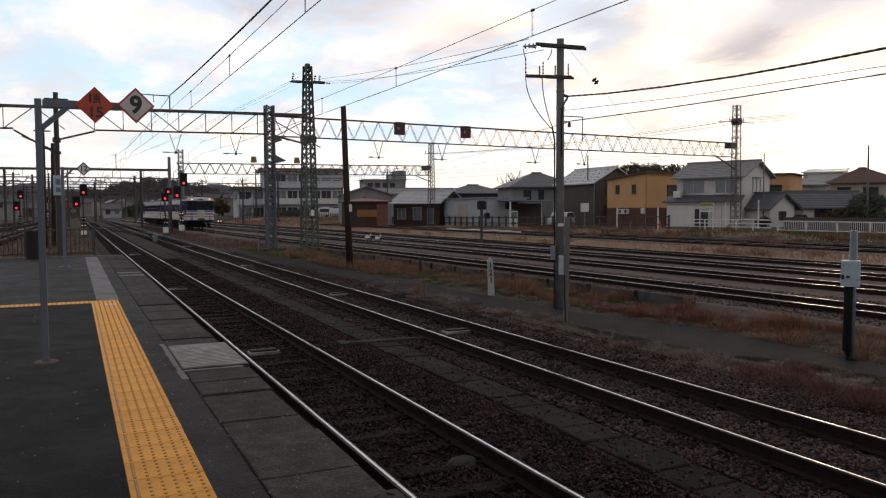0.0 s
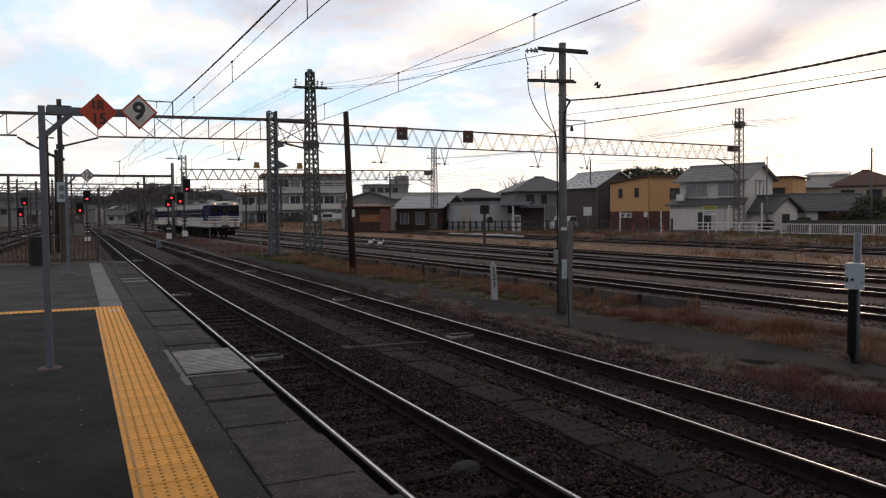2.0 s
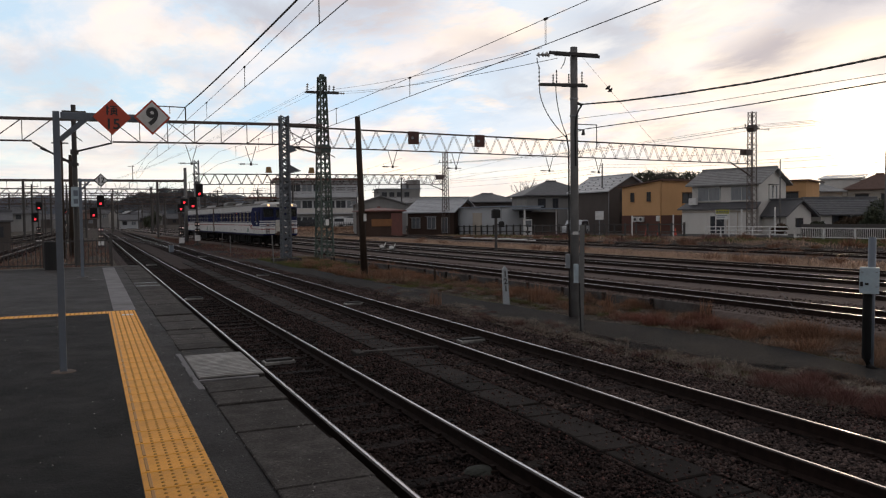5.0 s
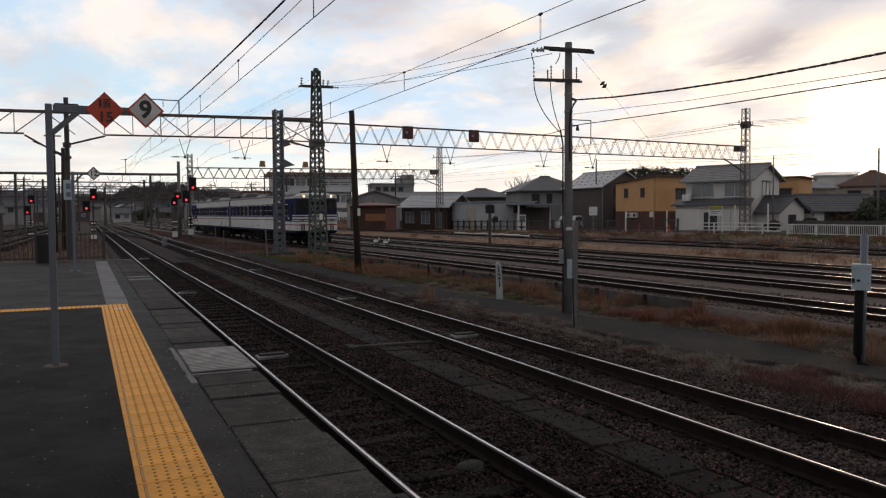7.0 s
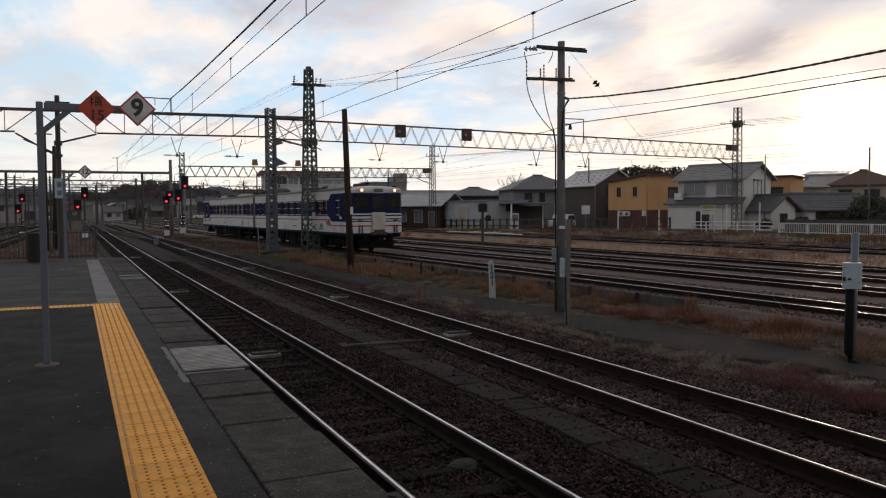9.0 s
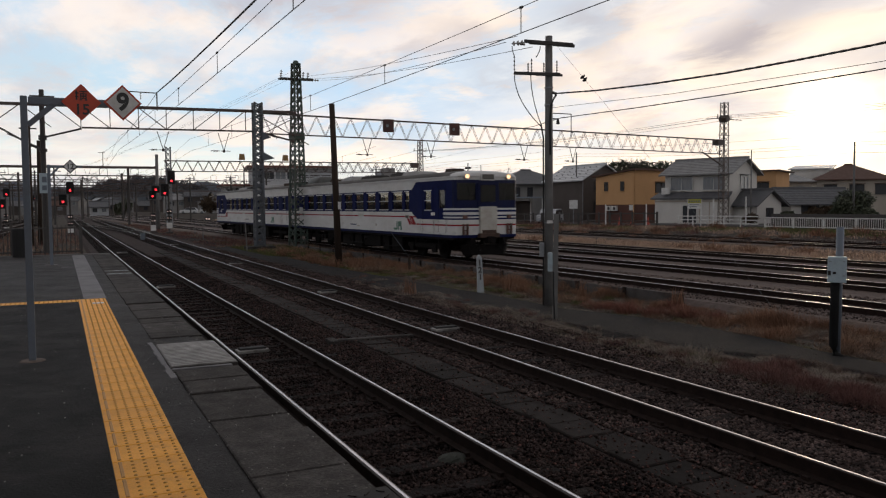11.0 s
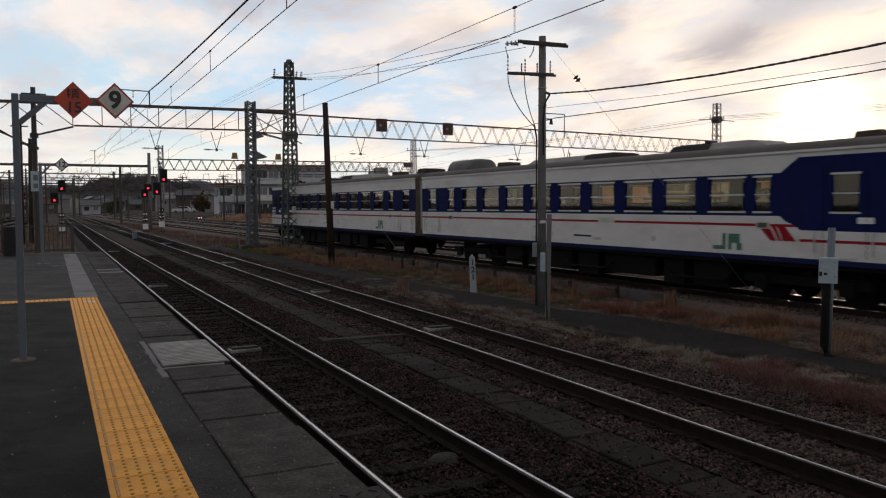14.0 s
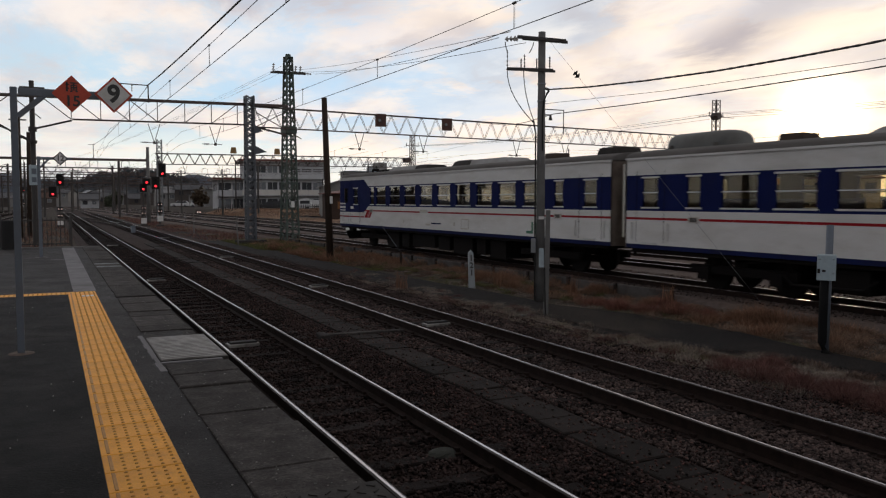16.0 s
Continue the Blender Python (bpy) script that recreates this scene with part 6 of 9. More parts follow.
for i in range(4):
    for k in range(7):
        u = 0.15 + 0.22 * i
        part("snow_guard", Shape().box(-0.07, -0.05, 0, 0.07, 0.05, 0.09), M_darksteel, dark_house, at=pose(-3.6 + 3.6 * u, -4.2 + 1.3 * k + 0.6 * (i % 2), 5.1 + 2.0 * u + 0.13))
part("downpipe", Shape().tube((-3.25, -4.3, 0), (-3.25, -4.3, 5.2), 0.05, seg=8), M_galv, dark_house)
house("grey house with a dark hipped roof", 61.2, 99.5, -14, 9.5, 8, 5.0, 7.1, "hip", W_grey, R_tile, [("f", -2.6, 3.2, 1.0, 1.4, D), ("f", -0.6, 3.2, 0.7, 1.4, D), ("f", 2.6, 3.2, 1.6, 1.2, D)], over=0.7)
shed = house("long pale steel shed with a flat roof", 47.4, 89.9, 2, 5.6, 11.5, 3.35, 3.4, "mono", W_shed, R_blue, [("f", 0.6, 2.1, 1.6, 0.7, D)], over=0.25, name="shed")
part("roller_shutter", Shape().box(-2.86, -1.0, -0.2, -2.79, 1.4, 2.55).box(-2.88, -1.1, 2.55, -2.78, 1.5, 2.68), W_cream, shed, "beige roller shutter")
rib = Shape()
for i in range(38):
    rib.box(-2.815, -5.7 + 0.3 * i, -0.2, -2.785, -5.66 + 0.3 * i, 3.3)
for i in range(18):
    rib.box(-2.75 + 0.3 * i, -5.765, -0.2, -2.71 + 0.3 * i, -5.74, 3.3)
tagged(part("ribs", rib, W_shed, shed), kind="stuff")
part("downpipe", Shape().tube((-2.84, -5.79, -0.2), (-2.84, -5.79, 3.35), 0.05, seg=8), M_galv, shed)
carport = thing("carport", "flat grey carport roof on slim posts", "carport", pose(48.6, 82.0, 0, 0, 0, -11))
part("roof", Shape().box(-2.6, -2.2, 3.0, 3.4, 2.2, 3.14), R_blue, carport)
for x, y in ((-2.3, -2.0), (3.1, -2.0), (3.1, 2.0)):
    part("post", Shape().box(x - 0.08, y - 0.08, -0.3, x + 0.08, y + 0.08, 3.0), M_white, carport)
part("rear_wall", Shape().box(-2.4, 2.0, -0.3, 3.3, 2.1, 2.7), W_dark, carport)
house("old shop with a pale sheet metal roof", 43.9, 99.4, -53, 7.0, 6.5, 3.0, 4.5, "gable_x", W_wood, R_metal, [("f", -2.2, 0.8, 1.2, 1.3, P_), ("f", 0.2, 0.7, 1.2, 1.5, P_), ("f", 2.2, 0.2, 0.8, 1.9, P_)])
hut = house("low red-brown wooden hut with sheet roof", 34.0, 97.2, -11, 5.2, 5, 3.0, 3.4, "hip", W_wood, R_red, [], name="hut")
part("signboard", Shape().box(-1.3, -2.62, 1.15, 1.3, -2.52, 2.05), mat("orange_board", (0.24, 0.095, 0.025), (0.18, 0.075, 0.022), 2, 0.6, bump=0.1), hut, "plain orange signboard")
part("side_wall", Shape().box(1.2, -2.62, -0.2, 2.6, -2.52, 2.8), R_red, hut)
house("grey house with a low gable roof", 40.2, 114.8, -14, 7.5, 6, 4.2, 5.4, "gable_y", W_grey, R_tilelight, [("f", 1.2, 2.4, 1.2, 1.0, D)])
flats = house("grey concrete block with a stair tower", 75.6, 201.5, -11, 11, 9, 9.8, 9.8, "mono", W_grey, R_blue, [("f", -4.0 + 2.0 * i, 7.8, 1.2, 1.1, D) for i in range(4)])
part("stair_tower", Shape().box(2.6, -4.6, 9.0, 5.6, 0, 12.2), W_grey, flats)
part("water_tank", Shape().box(0.9, -3, 10.0, 2.2, -1, 11.4), W_shed, flats)
house("long low grey depot with a pitched roof", 64.0, 151.1, -8, 17, 8, 5.2, 6.2, "gable_x", W_grey, R_tilelight, [("f", -5 + 2.5 * i, 2.6, 1.2, 1.0, D) for i in range(4)])


def office(label, x, y, rz, w, d, floors, story, trim, blind):
    """Balcony slabs with parapets before rows of sliding windows; blind: the share of the front, from its far end, closed by pale panels on the top floor."""
    th = thing("office_building", label, "building", pose(x, y, 0, 0, 0, rz))
    a, b, top = w / 2, d / 2, 0.1 + floors * story
    part("wall", Shape().box(-a, -b, -0.4, a, b, top), W_office, th)
    part("roof", Shape().box(-a - 0.9, -b - 1.5, top, a + 0.5, b + 0.3, top + 0.12).box(-a - 0.9, -b - 1.5, top + 0.12, a + 0.5, b + 0.3, top + 0.40), [trim], th, "red-brown roof edge")
    part("soffit", Shape().box(-a - 0.8, -b - 1.4, top - 0.08, a + 0.4, b, top - 0.004), W_white, th)
    for k in range(floors):
        z = 0.2 + k * story
        if k:
            bal = part("balcony", Shape().box(-a - 0.3, -b - 1.25, z - 0.22, a, -b - 0.002, z - 0.04), W_office, th)
            for i in range(int(w / 2.7)):
                u0, u1 = -a - 0.3 + (w + 0.3) * i / int(w / 2.7), -a - 0.3 + (w + 0.3) * (i + 1) / int(w / 2.7)
                part("parapet", Shape().box(u0 + 0.02, -b - 1.25, z - 0.04, u1 - 0.02, -b - 1.15, z + 0.85), W_white if k < floors - 1 else W_office, bal)
            part("coping", Shape().box(-a - 0.32, -b - 1.28, z + 0.85, a, -b - 1.12, z + 0.92), W_office, bal)
        n = max(2, int(w / 1.9))
        for i in range(n):
            u = -a + w * (i + 0.5) / n
            hw = w / n * 0.42
            if k == floors - 1 and i >= n * (1 - blind):
                part("panel", Shape().box(u - hw * 1.15, -b - 0.12, z + 0.1, u + hw * 1.15, -b - 0.002, z + 2.45, bevel=0.02), W_office, th)
                part("louvre", Shape().box(u - hw, -b - 0.15, z + 1.15, u + hw, -b - 0.122, z + 1.3).box(u - hw, -b - 0.15, z + 1.55, u + hw, -b - 0.122, z + 1.7), W_dark, th)
                continue
            win = part("window", Shape().box(u - hw, -b - 0.06, z + 0.55, u + hw, -b + 0.02, z + 0.62).box(u - hw, -b - 0.06, z + 2.3, u + hw, -b + 0.02, z + 2.38).box(u - 0.03, -b - 0.06, z + 0.62, u + 0.03, -b + 0.02, z + 2.3), M_alu, th)
            part("pane", Shape().box(u - hw, -b - 0.04, z + 0.62, u + hw, -b + 0.02, z + 2.3), D if (i * 7 + k * 3) % 5 else P_, win)
        if k:
            for i in range(0, n, 3):
                u = -a + w * (i + 0.9) / n
                part("air_conditioner", Shape().box(u - 0.4, -b - 1.0, z - 0.02, u + 0.4, -b - 0.7, z + 1.15, bevel=0.03), M_white, th)
    for u in (-a + 0.15, a - 0.2, 0.0):
        part("downpipe", Shape().tube((u, -b - 1.3, 0.0), (u, -b - 1.3, top), 0.06, seg=7), M_galv, th)
    for i in range(3):
        part("side_window", Shape().box(-a - 0.04, -b + 1.2 + 2.6 * i, 3.9, -a + 0.02, -b + 2.4 + 2.6 * i, 5.2), D, th)
    return th


office("white three-storey office with red-brown roof edge", 40.4, 152.8, -9, 14.8, 11, 3, 3.1, R_red, 0.5)
office("white two-storey wing with red-brown roof edge", 30.9, 154.6, -5, 5.4, 9, 2, 2.95, R_red, 0.0)



def office_fence():
    """Dark pickets on two rails along the top of the grass bank before the office."""
    th = thing("picket_fence", "dark picket fence before the white office", "fence", pose(0, 0, 0))
    a, b = Vector((25.5, 141.0, 0)), Vector((44.5, 128.5, 0))
    run_ = b - a
    n = 72
    one = Shape().box(-0.055, -0.02, -0.1, 0.055, 0.02, 0.95, bevel=0.02).mesh("picket", M_black)
    turn = math.degrees(math.atan2(run_.y, run_.x))
    for i in range(n):
        p = a + run_ * ((i + 0.5) / n)
        part("picket", one, [], th, at=pose(p.x, p.y, ground_z(p.x, p.y), 0, 0, turn))
    for h in (0.25, 0.75):
        part("fence_rail", Shape().bar((a.x, a.y + 0.04, ground_z(a.x, a.y) + h), (b.x, b.y + 0.04, ground_z(b.x, b.y) + h), 0.06), M_black, th)


office_fence()

# ---- vehicles on the lane ----
M_carsilver = mat("silver_car_paint", (0.42, 0.43, 0.45), (0.36, 0.37, 0.39), 3, 0.3, metal=0.4, bump=0)
M_carwhite = mat("white_car_paint", (0.66, 0.66, 0.66), (0.6, 0.6, 0.6), 3, 0.3, bump=0)
M_cardark = mat("dark_car_paint", (0.03, 0.032, 0.036), (0.04, 0.04, 0.045), 3, 0.25, bump=0)


def vehicle(label, x, y, rz, profile, glassbox, width, paint, wheels, cargo=None, name="car"):
    th = thing(name, label, "vehicle", pose(x, y, ground_z(x, y) + (0.05 if y < 130 else -0.04), 0, 0, rz))
    sh = Shape().extrude([(a, b) for a, b in profile], -width / 2, width / 2)
    part("body", sh, paint, th)
    for s_ in (-1, 1):
        g_ = Shape()
        for a, b, c, d, e in glassbox:
            y0 = s_ * width / 2
            g_.add([(a, y0 + s_ * 0.006, c), (b, y0 + s_ * 0.006, c), (b - e, y0 + s_ * 0.006, d), (a + e, y0 + s_ * 0.006, d)], [(0, 1, 2, 3)])
        part("side_window", g_, M_pane, th)
        for wx in wheels:
            wh = part("wheel", Shape().tube((wx, s_ * (width / 2 - 0.18), 0.32), (wx, s_ * (width / 2 + 0.02), 0.32), 0.32, seg=16), M_black, th)
            part("rim", Shape().tube((wx, s_ * (width / 2 + 0.01), 0.32), (wx, s_ * (width / 2 + 0.03), 0.32), 0.18, seg=12), M_galv, wh)
        part("lamp", Shape().box(profile[0][0] - 0.01, s_ * (width / 2 - 0.3) - 0.15, 0.65, profile[0][0] + 0.05, s_ * (width / 2 - 0.3) + 0.15, 0.8), M_white, th)
    if cargo:
        part("cargo_box", Shape().box(*cargo, bevel=0.04), M_carwhite, th)
    return th


SUV = [(-2.2, 0.3), (-2.2, 0.85), (-1.9, 0.98), (-1.1, 1.05), (-0.55, 1.55), (1.5, 1.58), (2.15, 1.0), (2.2, 0.3)]
VAN = [(-1.7, 0.3), (-1.72, 0.9), (-1.45, 1.15), (-1.0, 1.8), (1.6, 1.88), (1.7, 1.0), (1.7, 0.3)]
vehicle("silver car parked behind the fence", 47.0, 71.4, 40, SUV, [(-0.95, 1.9, 1.05, 1.48, 0.35)], 1.7, M_carsilver, (-1.35, 1.35))
vehicle("white small van parked by the office", 39.0, 134.2, -20, VAN, [(-1.3, -0.3, 1.1, 1.65, 0.2), (-0.2, 1.5, 1.1, 1.65, 0.05)], 1.5, M_carwhite, (-1.1, 1.1), name="van")
vehicle("white small truck parked by the office", 42.2, 136.3, -20, [(-2.4, 0.4), (-2.4, 1.2), (-2.2, 2.0), (-1.2, 2.05), (-1.2, 0.5), (2.4, 0.5), (2.4, 0.4)], [(-2.25, -1.35, 1.25, 1.85, 0.1)], 1.8, M_carwhite, (-1.7, 1.4), (-1.1, -0.9, 0.6, 1.9, 0.9, 1.75), name="small_truck")
vehicle("white pickup parked by the wing", 33.2, 206, -10, VAN, [(-1.3, -0.3, 1.1, 1.65, 0.2)], 1.5, M_carwhite, (-1.1, 1.1), name="van")
vehicle("white small car parked beyond the wing", 29.6, 210, -16, SUV, [(-0.95, 1.9, 1.05, 1.48, 0.35)], 1.7, M_carwhite, (-1.35, 1.35))
vehicle("dark car parked by the office", 36.0, 143.3, -14, SUV, [(-0.95, 1.9, 1.05, 1.48, 0.35)], 1.7, M_cardark, (-1.35, 1.35))
vend = thing("vending_machine", "white vending machine beside the shed", "vending machine", pose(46.9, 81.4, ground_z(46.9, 81.4), 0, 0, -30))
part("cabinet", Shape().box(-0.5, -0.35, -0.05, 0.5, 0.35, 1.85, bevel=0.03), M_white, vend)
part("display", Shape().box(-0.42, -0.37, 0.95, 0.42, -0.345, 1.7), M_palepane, vend)
part("slot", Shape().box(-0.3, -0.37, 0.25, 0.3, -0.345, 0.5), M_black, vend)


# ---- fences ----
def dark_fence():
    th = thing("rail_fence", "dark post and rail fence along the yard", "fence", pose(0, 0, 0))
    post = Shape().box(-0.07, -0.07, -0.1, 0.07, 0.07, 1.25, bevel=0.015).mesh("post", M_darksteel)
    s = 51.5
    while s < 120:
        p = yard(47.6, s)
        part("post", post, [], th, at=pose(p.x, p.y, ground_z(p.x, p.y)))
        s += 1.55
    for h in (0.45, 1.1):
        for k in range(10):
            a, b = yard(47.55, 51.5 + 6.85 * k), yard(47.55, 51.5 + 6.85 * (k + 1))
            part("rail", Shape().bar((a.x, a.y, ground_z(a.x, a.y) + h), (b.x, b.y, ground_z(b.x, b.y) + h), 0.09), M_darksteel, th)


BALUSTER = Shape().box(-0.011, -0.011, 0, 0.011, 0.011, 0.62).mesh("baluster", M_white)


def white_fence():
    th = thing("white_fence", "white metal baluster fence by the lane", "fence", pose(0, 0, 0))
    for k in range(9):
        s0, s1 = 40.5 - 2.4 * k, 40.5 - 2.4 * (k + 1)
        a, b = yard(47.8, s0), yard(47.8, s1)
        za, zb = ground_z(a.x, a.y), ground_z(b.x, b.y)
        part("post", Shape().box(a.x - 0.05, a.y - 0.05, za - 0.1, a.x + 0.05, a.y + 0.05, za + 0.82), M_white, th)
        sh = Shape().bar((a.x, a.y, za + 0.79), (b.x, b.y, zb + 0.79), 0.07).bar((a.x, a.y, za + 0.15), (b.x, b.y, zb + 0.15), 0.06)
        for i in range(1, 16):
            p = a.lerp(b, i / 16)
            z = za + (zb - za) * i / 16
            part("baluster", BALUSTER, [], th, at=pose(p.x, p.y, z + 0.15))
        part("fence_rail", sh, M_white, th)


def pipe_fence():
    th = thing("pipe_fence", "white three-rail pipe fence", "fence", pose(0, 0, 0))
    for k in range(5):
        a, b = yard(47.3, 48.7 - 1.6 * k), yard(47.3, 48.7 - 1.6 * (k + 1))
        za, zb = ground_z(a.x, a.y), ground_z(b.x, b.y)
        part("post", Shape().tube((a.x, a.y, za - 0.1), (a.x, a.y, za + 0.9), 0.05, seg=8), M_white, th)
        for h in (0.3, 0.58, 0.86):
            part("rail", Shape().tube((a.x, a.y, za + h), (b.x, b.y, zb + h), 0.045, seg=6), M_white, th)
    sg = thing("stop_board", "yellow and white board on two white legs", "sign", pose(46.3, 49.3, ground_z(46.3, 49.3), 0, 0, -43))
    for x in (-0.5, 0.5):
        part("leg", Shape().box(x - 0.045, -0.04, -0.1, x + 0.045, 0.04, 2.2), M_white, sg)
    part("board", Shape().box(-0.5, -0.06, 1.45, 0.5, -0.02, 1.9), M_white, sg)
    part("header", Shape().box(-0.5, -0.07, 1.9, 0.5, -0.02, 2.22), mat("yellow_green_board", (0.36, 0.34, 0.03), (0.3, 0.28, 0.03), 3, 0.5, bump=0), sg, "yellow-green header panel")
    for i in range(5):
        part("lettering_bar", Shape().box(-0.44 + 0.18 * i, -0.075, 2.0, -0.32 + 0.18 * i, -0.068, 2.12), M_bluegrey, sg)
    for u, h in ((0.36, 1.74), (0.2, 1.6)):
        part("lettering_bar", Shape().box(-0.4, -0.068, h, u, -0.058, h + 0.06), M_bluegrey, sg)


def garden_wall():
    th = thing("garden_wall", "dark green panel wall behind the white fence", "wall", pose(0, 0, 0))
    for k in range(8):
        a = yard(49.0, 41 - 2.6 * k)
        part("panel", Shape().box(0, -2.58, -0.1, 0.08, 0, 1.05, bevel=0.01), M_darksteel, th, at=pose(a.x, a.y, ground_z(a.x, a.y), 0, 0, TURN))


garden_wall()
dark_fence()
white_fence()
pipe_fence()
for x, y, h in ((44.6, 58.7, 1.95), (48.0, 57.2, 1.95), (49.5, 50.5, 2.3), (51.0, 48.4, 2.4)):
    ps = thing("marker_post", "slim white post beside the lane", "post", pose(x, y, ground_z(x, y) - 0.05), group="white posts")
    part("post", Shape().tube((0, 0, 0), (0, 0, h), 0.06, seg=8), M_white, ps)
    part("cap", Shape().tube((0, 0, h), (0, 0, h + 0.05), 0.065, 0.03, seg=8), M_white, ps)
M_cone = mat("red_cone", (0.5, 0.06, 0.03), (0.42, 0.05, 0.03), 3, 0.5, bump=0)
for x, y in ((48.3, 61.4), (48.7, 60.1), (49.4, 58.6), (48.2, 71.8)):
    cn = thing("traffic_cone", "red traffic cone on the lane", "traffic cone", pose(x, y, ground_z(x, y) + 0.03), group="traffic cones")
    part("base", Shape().box(-0.19, -0.19, 0, 0.19, 0.19, 0.04), M_cone, cn)
    part("body", Shape().tube((0, 0, 0.03), (0, 0, 0.72), 0.14, 0.03, seg=12), M_cone, cn)
for x, y, z, h, r in ((58.6, 83.1, -0.1, 8.8, 0.13), (67.9, 51.3, -0.1, 8.0, 0.13), (57.4, 53.9, 0.1, 7.0, 0.075)):
    pl = thing("street_pole", "slim grey concrete pole beside the lane", "pole", pose(x, y, z), group="street poles")
    part("shaft", Shape().tube((0, 0, -0.2), (0, 0, h), r, r * 0.6, seg=10), M_concrete, pl, smooth=True)
    part("band", Shape().tube((0, 0, 2.0), (0, 0, 2.05), r * 1.05, seg=10), M_galv, pl)
nb = thing("notice_board", "white notice board on a pole", "sign", pose(51.3, 73.3, ground_z(51.3, 73.3), 0, 0, -35))
part("pole", Shape().tube((0, 0, -0.1), (0, 0, 2.5), 0.05, seg=8), M_galv, nb)
part("board", Shape().box(-0.45, -0.08, 1.65, 0.45, -0.04, 2.6), M_white, nb)


# ---- signals and posts at the platform's end ----
def signal_head(parent, x, z0, z1, lens_z, y=0.0):
    w = 0.31
    sh = Shape().box(x - w, y - 0.1, z0, x + w, y + 0.12, z1, bevel=0.05)
    hd = part("signal_head", sh, M_black, parent, "black signal head with hoods")
    hood = Shape()
    for k in range(3):
        z = lens_z + 0.28 * k
        if z > z1 - 0.1:
            break
        for i in range(7):
            a0, a1 = math.pi * i / 7, math.pi * (i + 1) / 7
            c = [(x + 0.13 * math.cos(a), z + 0.13 * math.sin(a)) for a in (a0, a1)]
            hood.add([(c[0][0], y - 0.34, c[0][1]), (c[1][0], y - 0.34, c[1][1]), (c[1][0], y - 0.1, c[1][1]), (c[0][0], y - 0.1, c[0][1])], [(0, 1, 2, 3)])
    part("hood", hood, M_black, hd)
    part("lens", Shape().tube((x, y - 0.13, lens_z), (x, y - 0.095, lens_z), 0.095, seg=14), M_lampred, hd, "lit red lens")
    return hd


def signal_post(label, x, y, heads, white_z, plates):
    th = thing("railway_signal", label, "railway signal", pose(x, y, -0.25), group="red signals")
    top = max(h[2] for h in heads) + 0.25
    part("post", Shape().tube((0, 0.1, 0), (0, 0.1, top), 0.075, seg=10), M_darksteel, th)
    for hx, z0, z1 in heads:
        signal_head(th, hx, z0 + 0.25, z1 + 0.25, z0 + 0.25 + 0.28)
        if abs(hx) > 0.1:
            part("arm", Shape().bar((0, 0.1, z0 + 0.6), (hx, 0.1, z0 + 0.6), 0.06), M_darksteel, th)
    for z in white_z:
        ind = part("shunting_indicator", Shape().box(-0.22, -0.08, z + 0.1, 0.22, 0.05, z + 0.5, bevel=0.05), M_black, th)
        for lx, lz in ((-0.12, 0.32), (0.12, 0.32)):
            part("lens", Shape().tube((lx, -0.11, z + lz), (lx, -0.075, z + lz), 0.034, seg=10), M_lampwhite, ind, "lit white lens")
    for z in plates:
        part("number_plate", Shape().box(-0.24, -0.1, z, 0.24, -0.06, z + 0.5), M_white, th)
    part("footing", Shape().box(-0.3, -0.25, -0.1, 0.3, 0.4, 0.25, bevel=0.03), M_darksteel, th)


signal_post("signal post with two red aspects beside the platform track", 0.85, 78.0, [(0.05, 3.46, 4.53), (-0.55, 2.44, 3.38)], (1.35, 0.75), (-0.1 + 0.25,))
signal_post("signal post with two red aspects beside the second track", 8.9, 75.4, [(0.25, 4.28, 5.5), (-0.35, 3.17, 4.29)], (1.75, 1.15), (0.55,))
signal_post("lower signal post with a red aspect", 7.8, 78.2, [(0.0, 2.94, 3.72), (0.3, 3.55, 4.2)], (1.4, 0.9), (0.3,))
signal_post("signal post with red aspects by the outer line", -5.0, 94.0, [(0.1, 3.37, 4.27), (-0.3, 2.16, 3.15)], (1.4, 0.85), (0.0,))
signal_post("distant red signal in the yard throat", -3.4, 140.0, [(0.0, 3.4, 4.3), (-0.9, 3.0, 3.8)], (1.6,), ())


def second_marker():
    th = thing("stop_marker_post", "blue-grey steel post with a white diamond marker", "sign post", pose(-0.2, 21.0, ZP))
    part("post", Shape().box(-0.035, -0.035, 0, 0.035, 0.035, 2.38, bevel=0.006), M_bluegrey, th)
    part("arm", Shape().box(0.035, -0.03, 2.31, 0.72, 0.03, 2.37, bevel=0.005), M_bluegrey, th)
    part("brace", Shape().bar((0.03, 0, 2.12), (0.22, 0, 2.33), 0.045), M_bluegrey, th)
    sh = Shape()
    ngon(0.46, 2.34, 0.165, -0.045, sh, 0, -0.035)
    m = part("marker_board", sh, M_signblack, th, "white diamond board with a black twelve")
    sh = Shape()
    ngon(0.46, 2.34, 0.132, -0.0475, sh, 0, -0.044)
    part("marker_face", sh, M_white, m)
    part("lettering", text_mesh("12", 0.17, M_signblack, 0.03), [], m, at=pose(0.46, -0.050, 2.34, 90, 0, 0))
    part("base_plate", Shape().box(-0.13, -0.13, 0, 0.13, 0.13, 0.015, bevel=0.004), M_concrete, th)


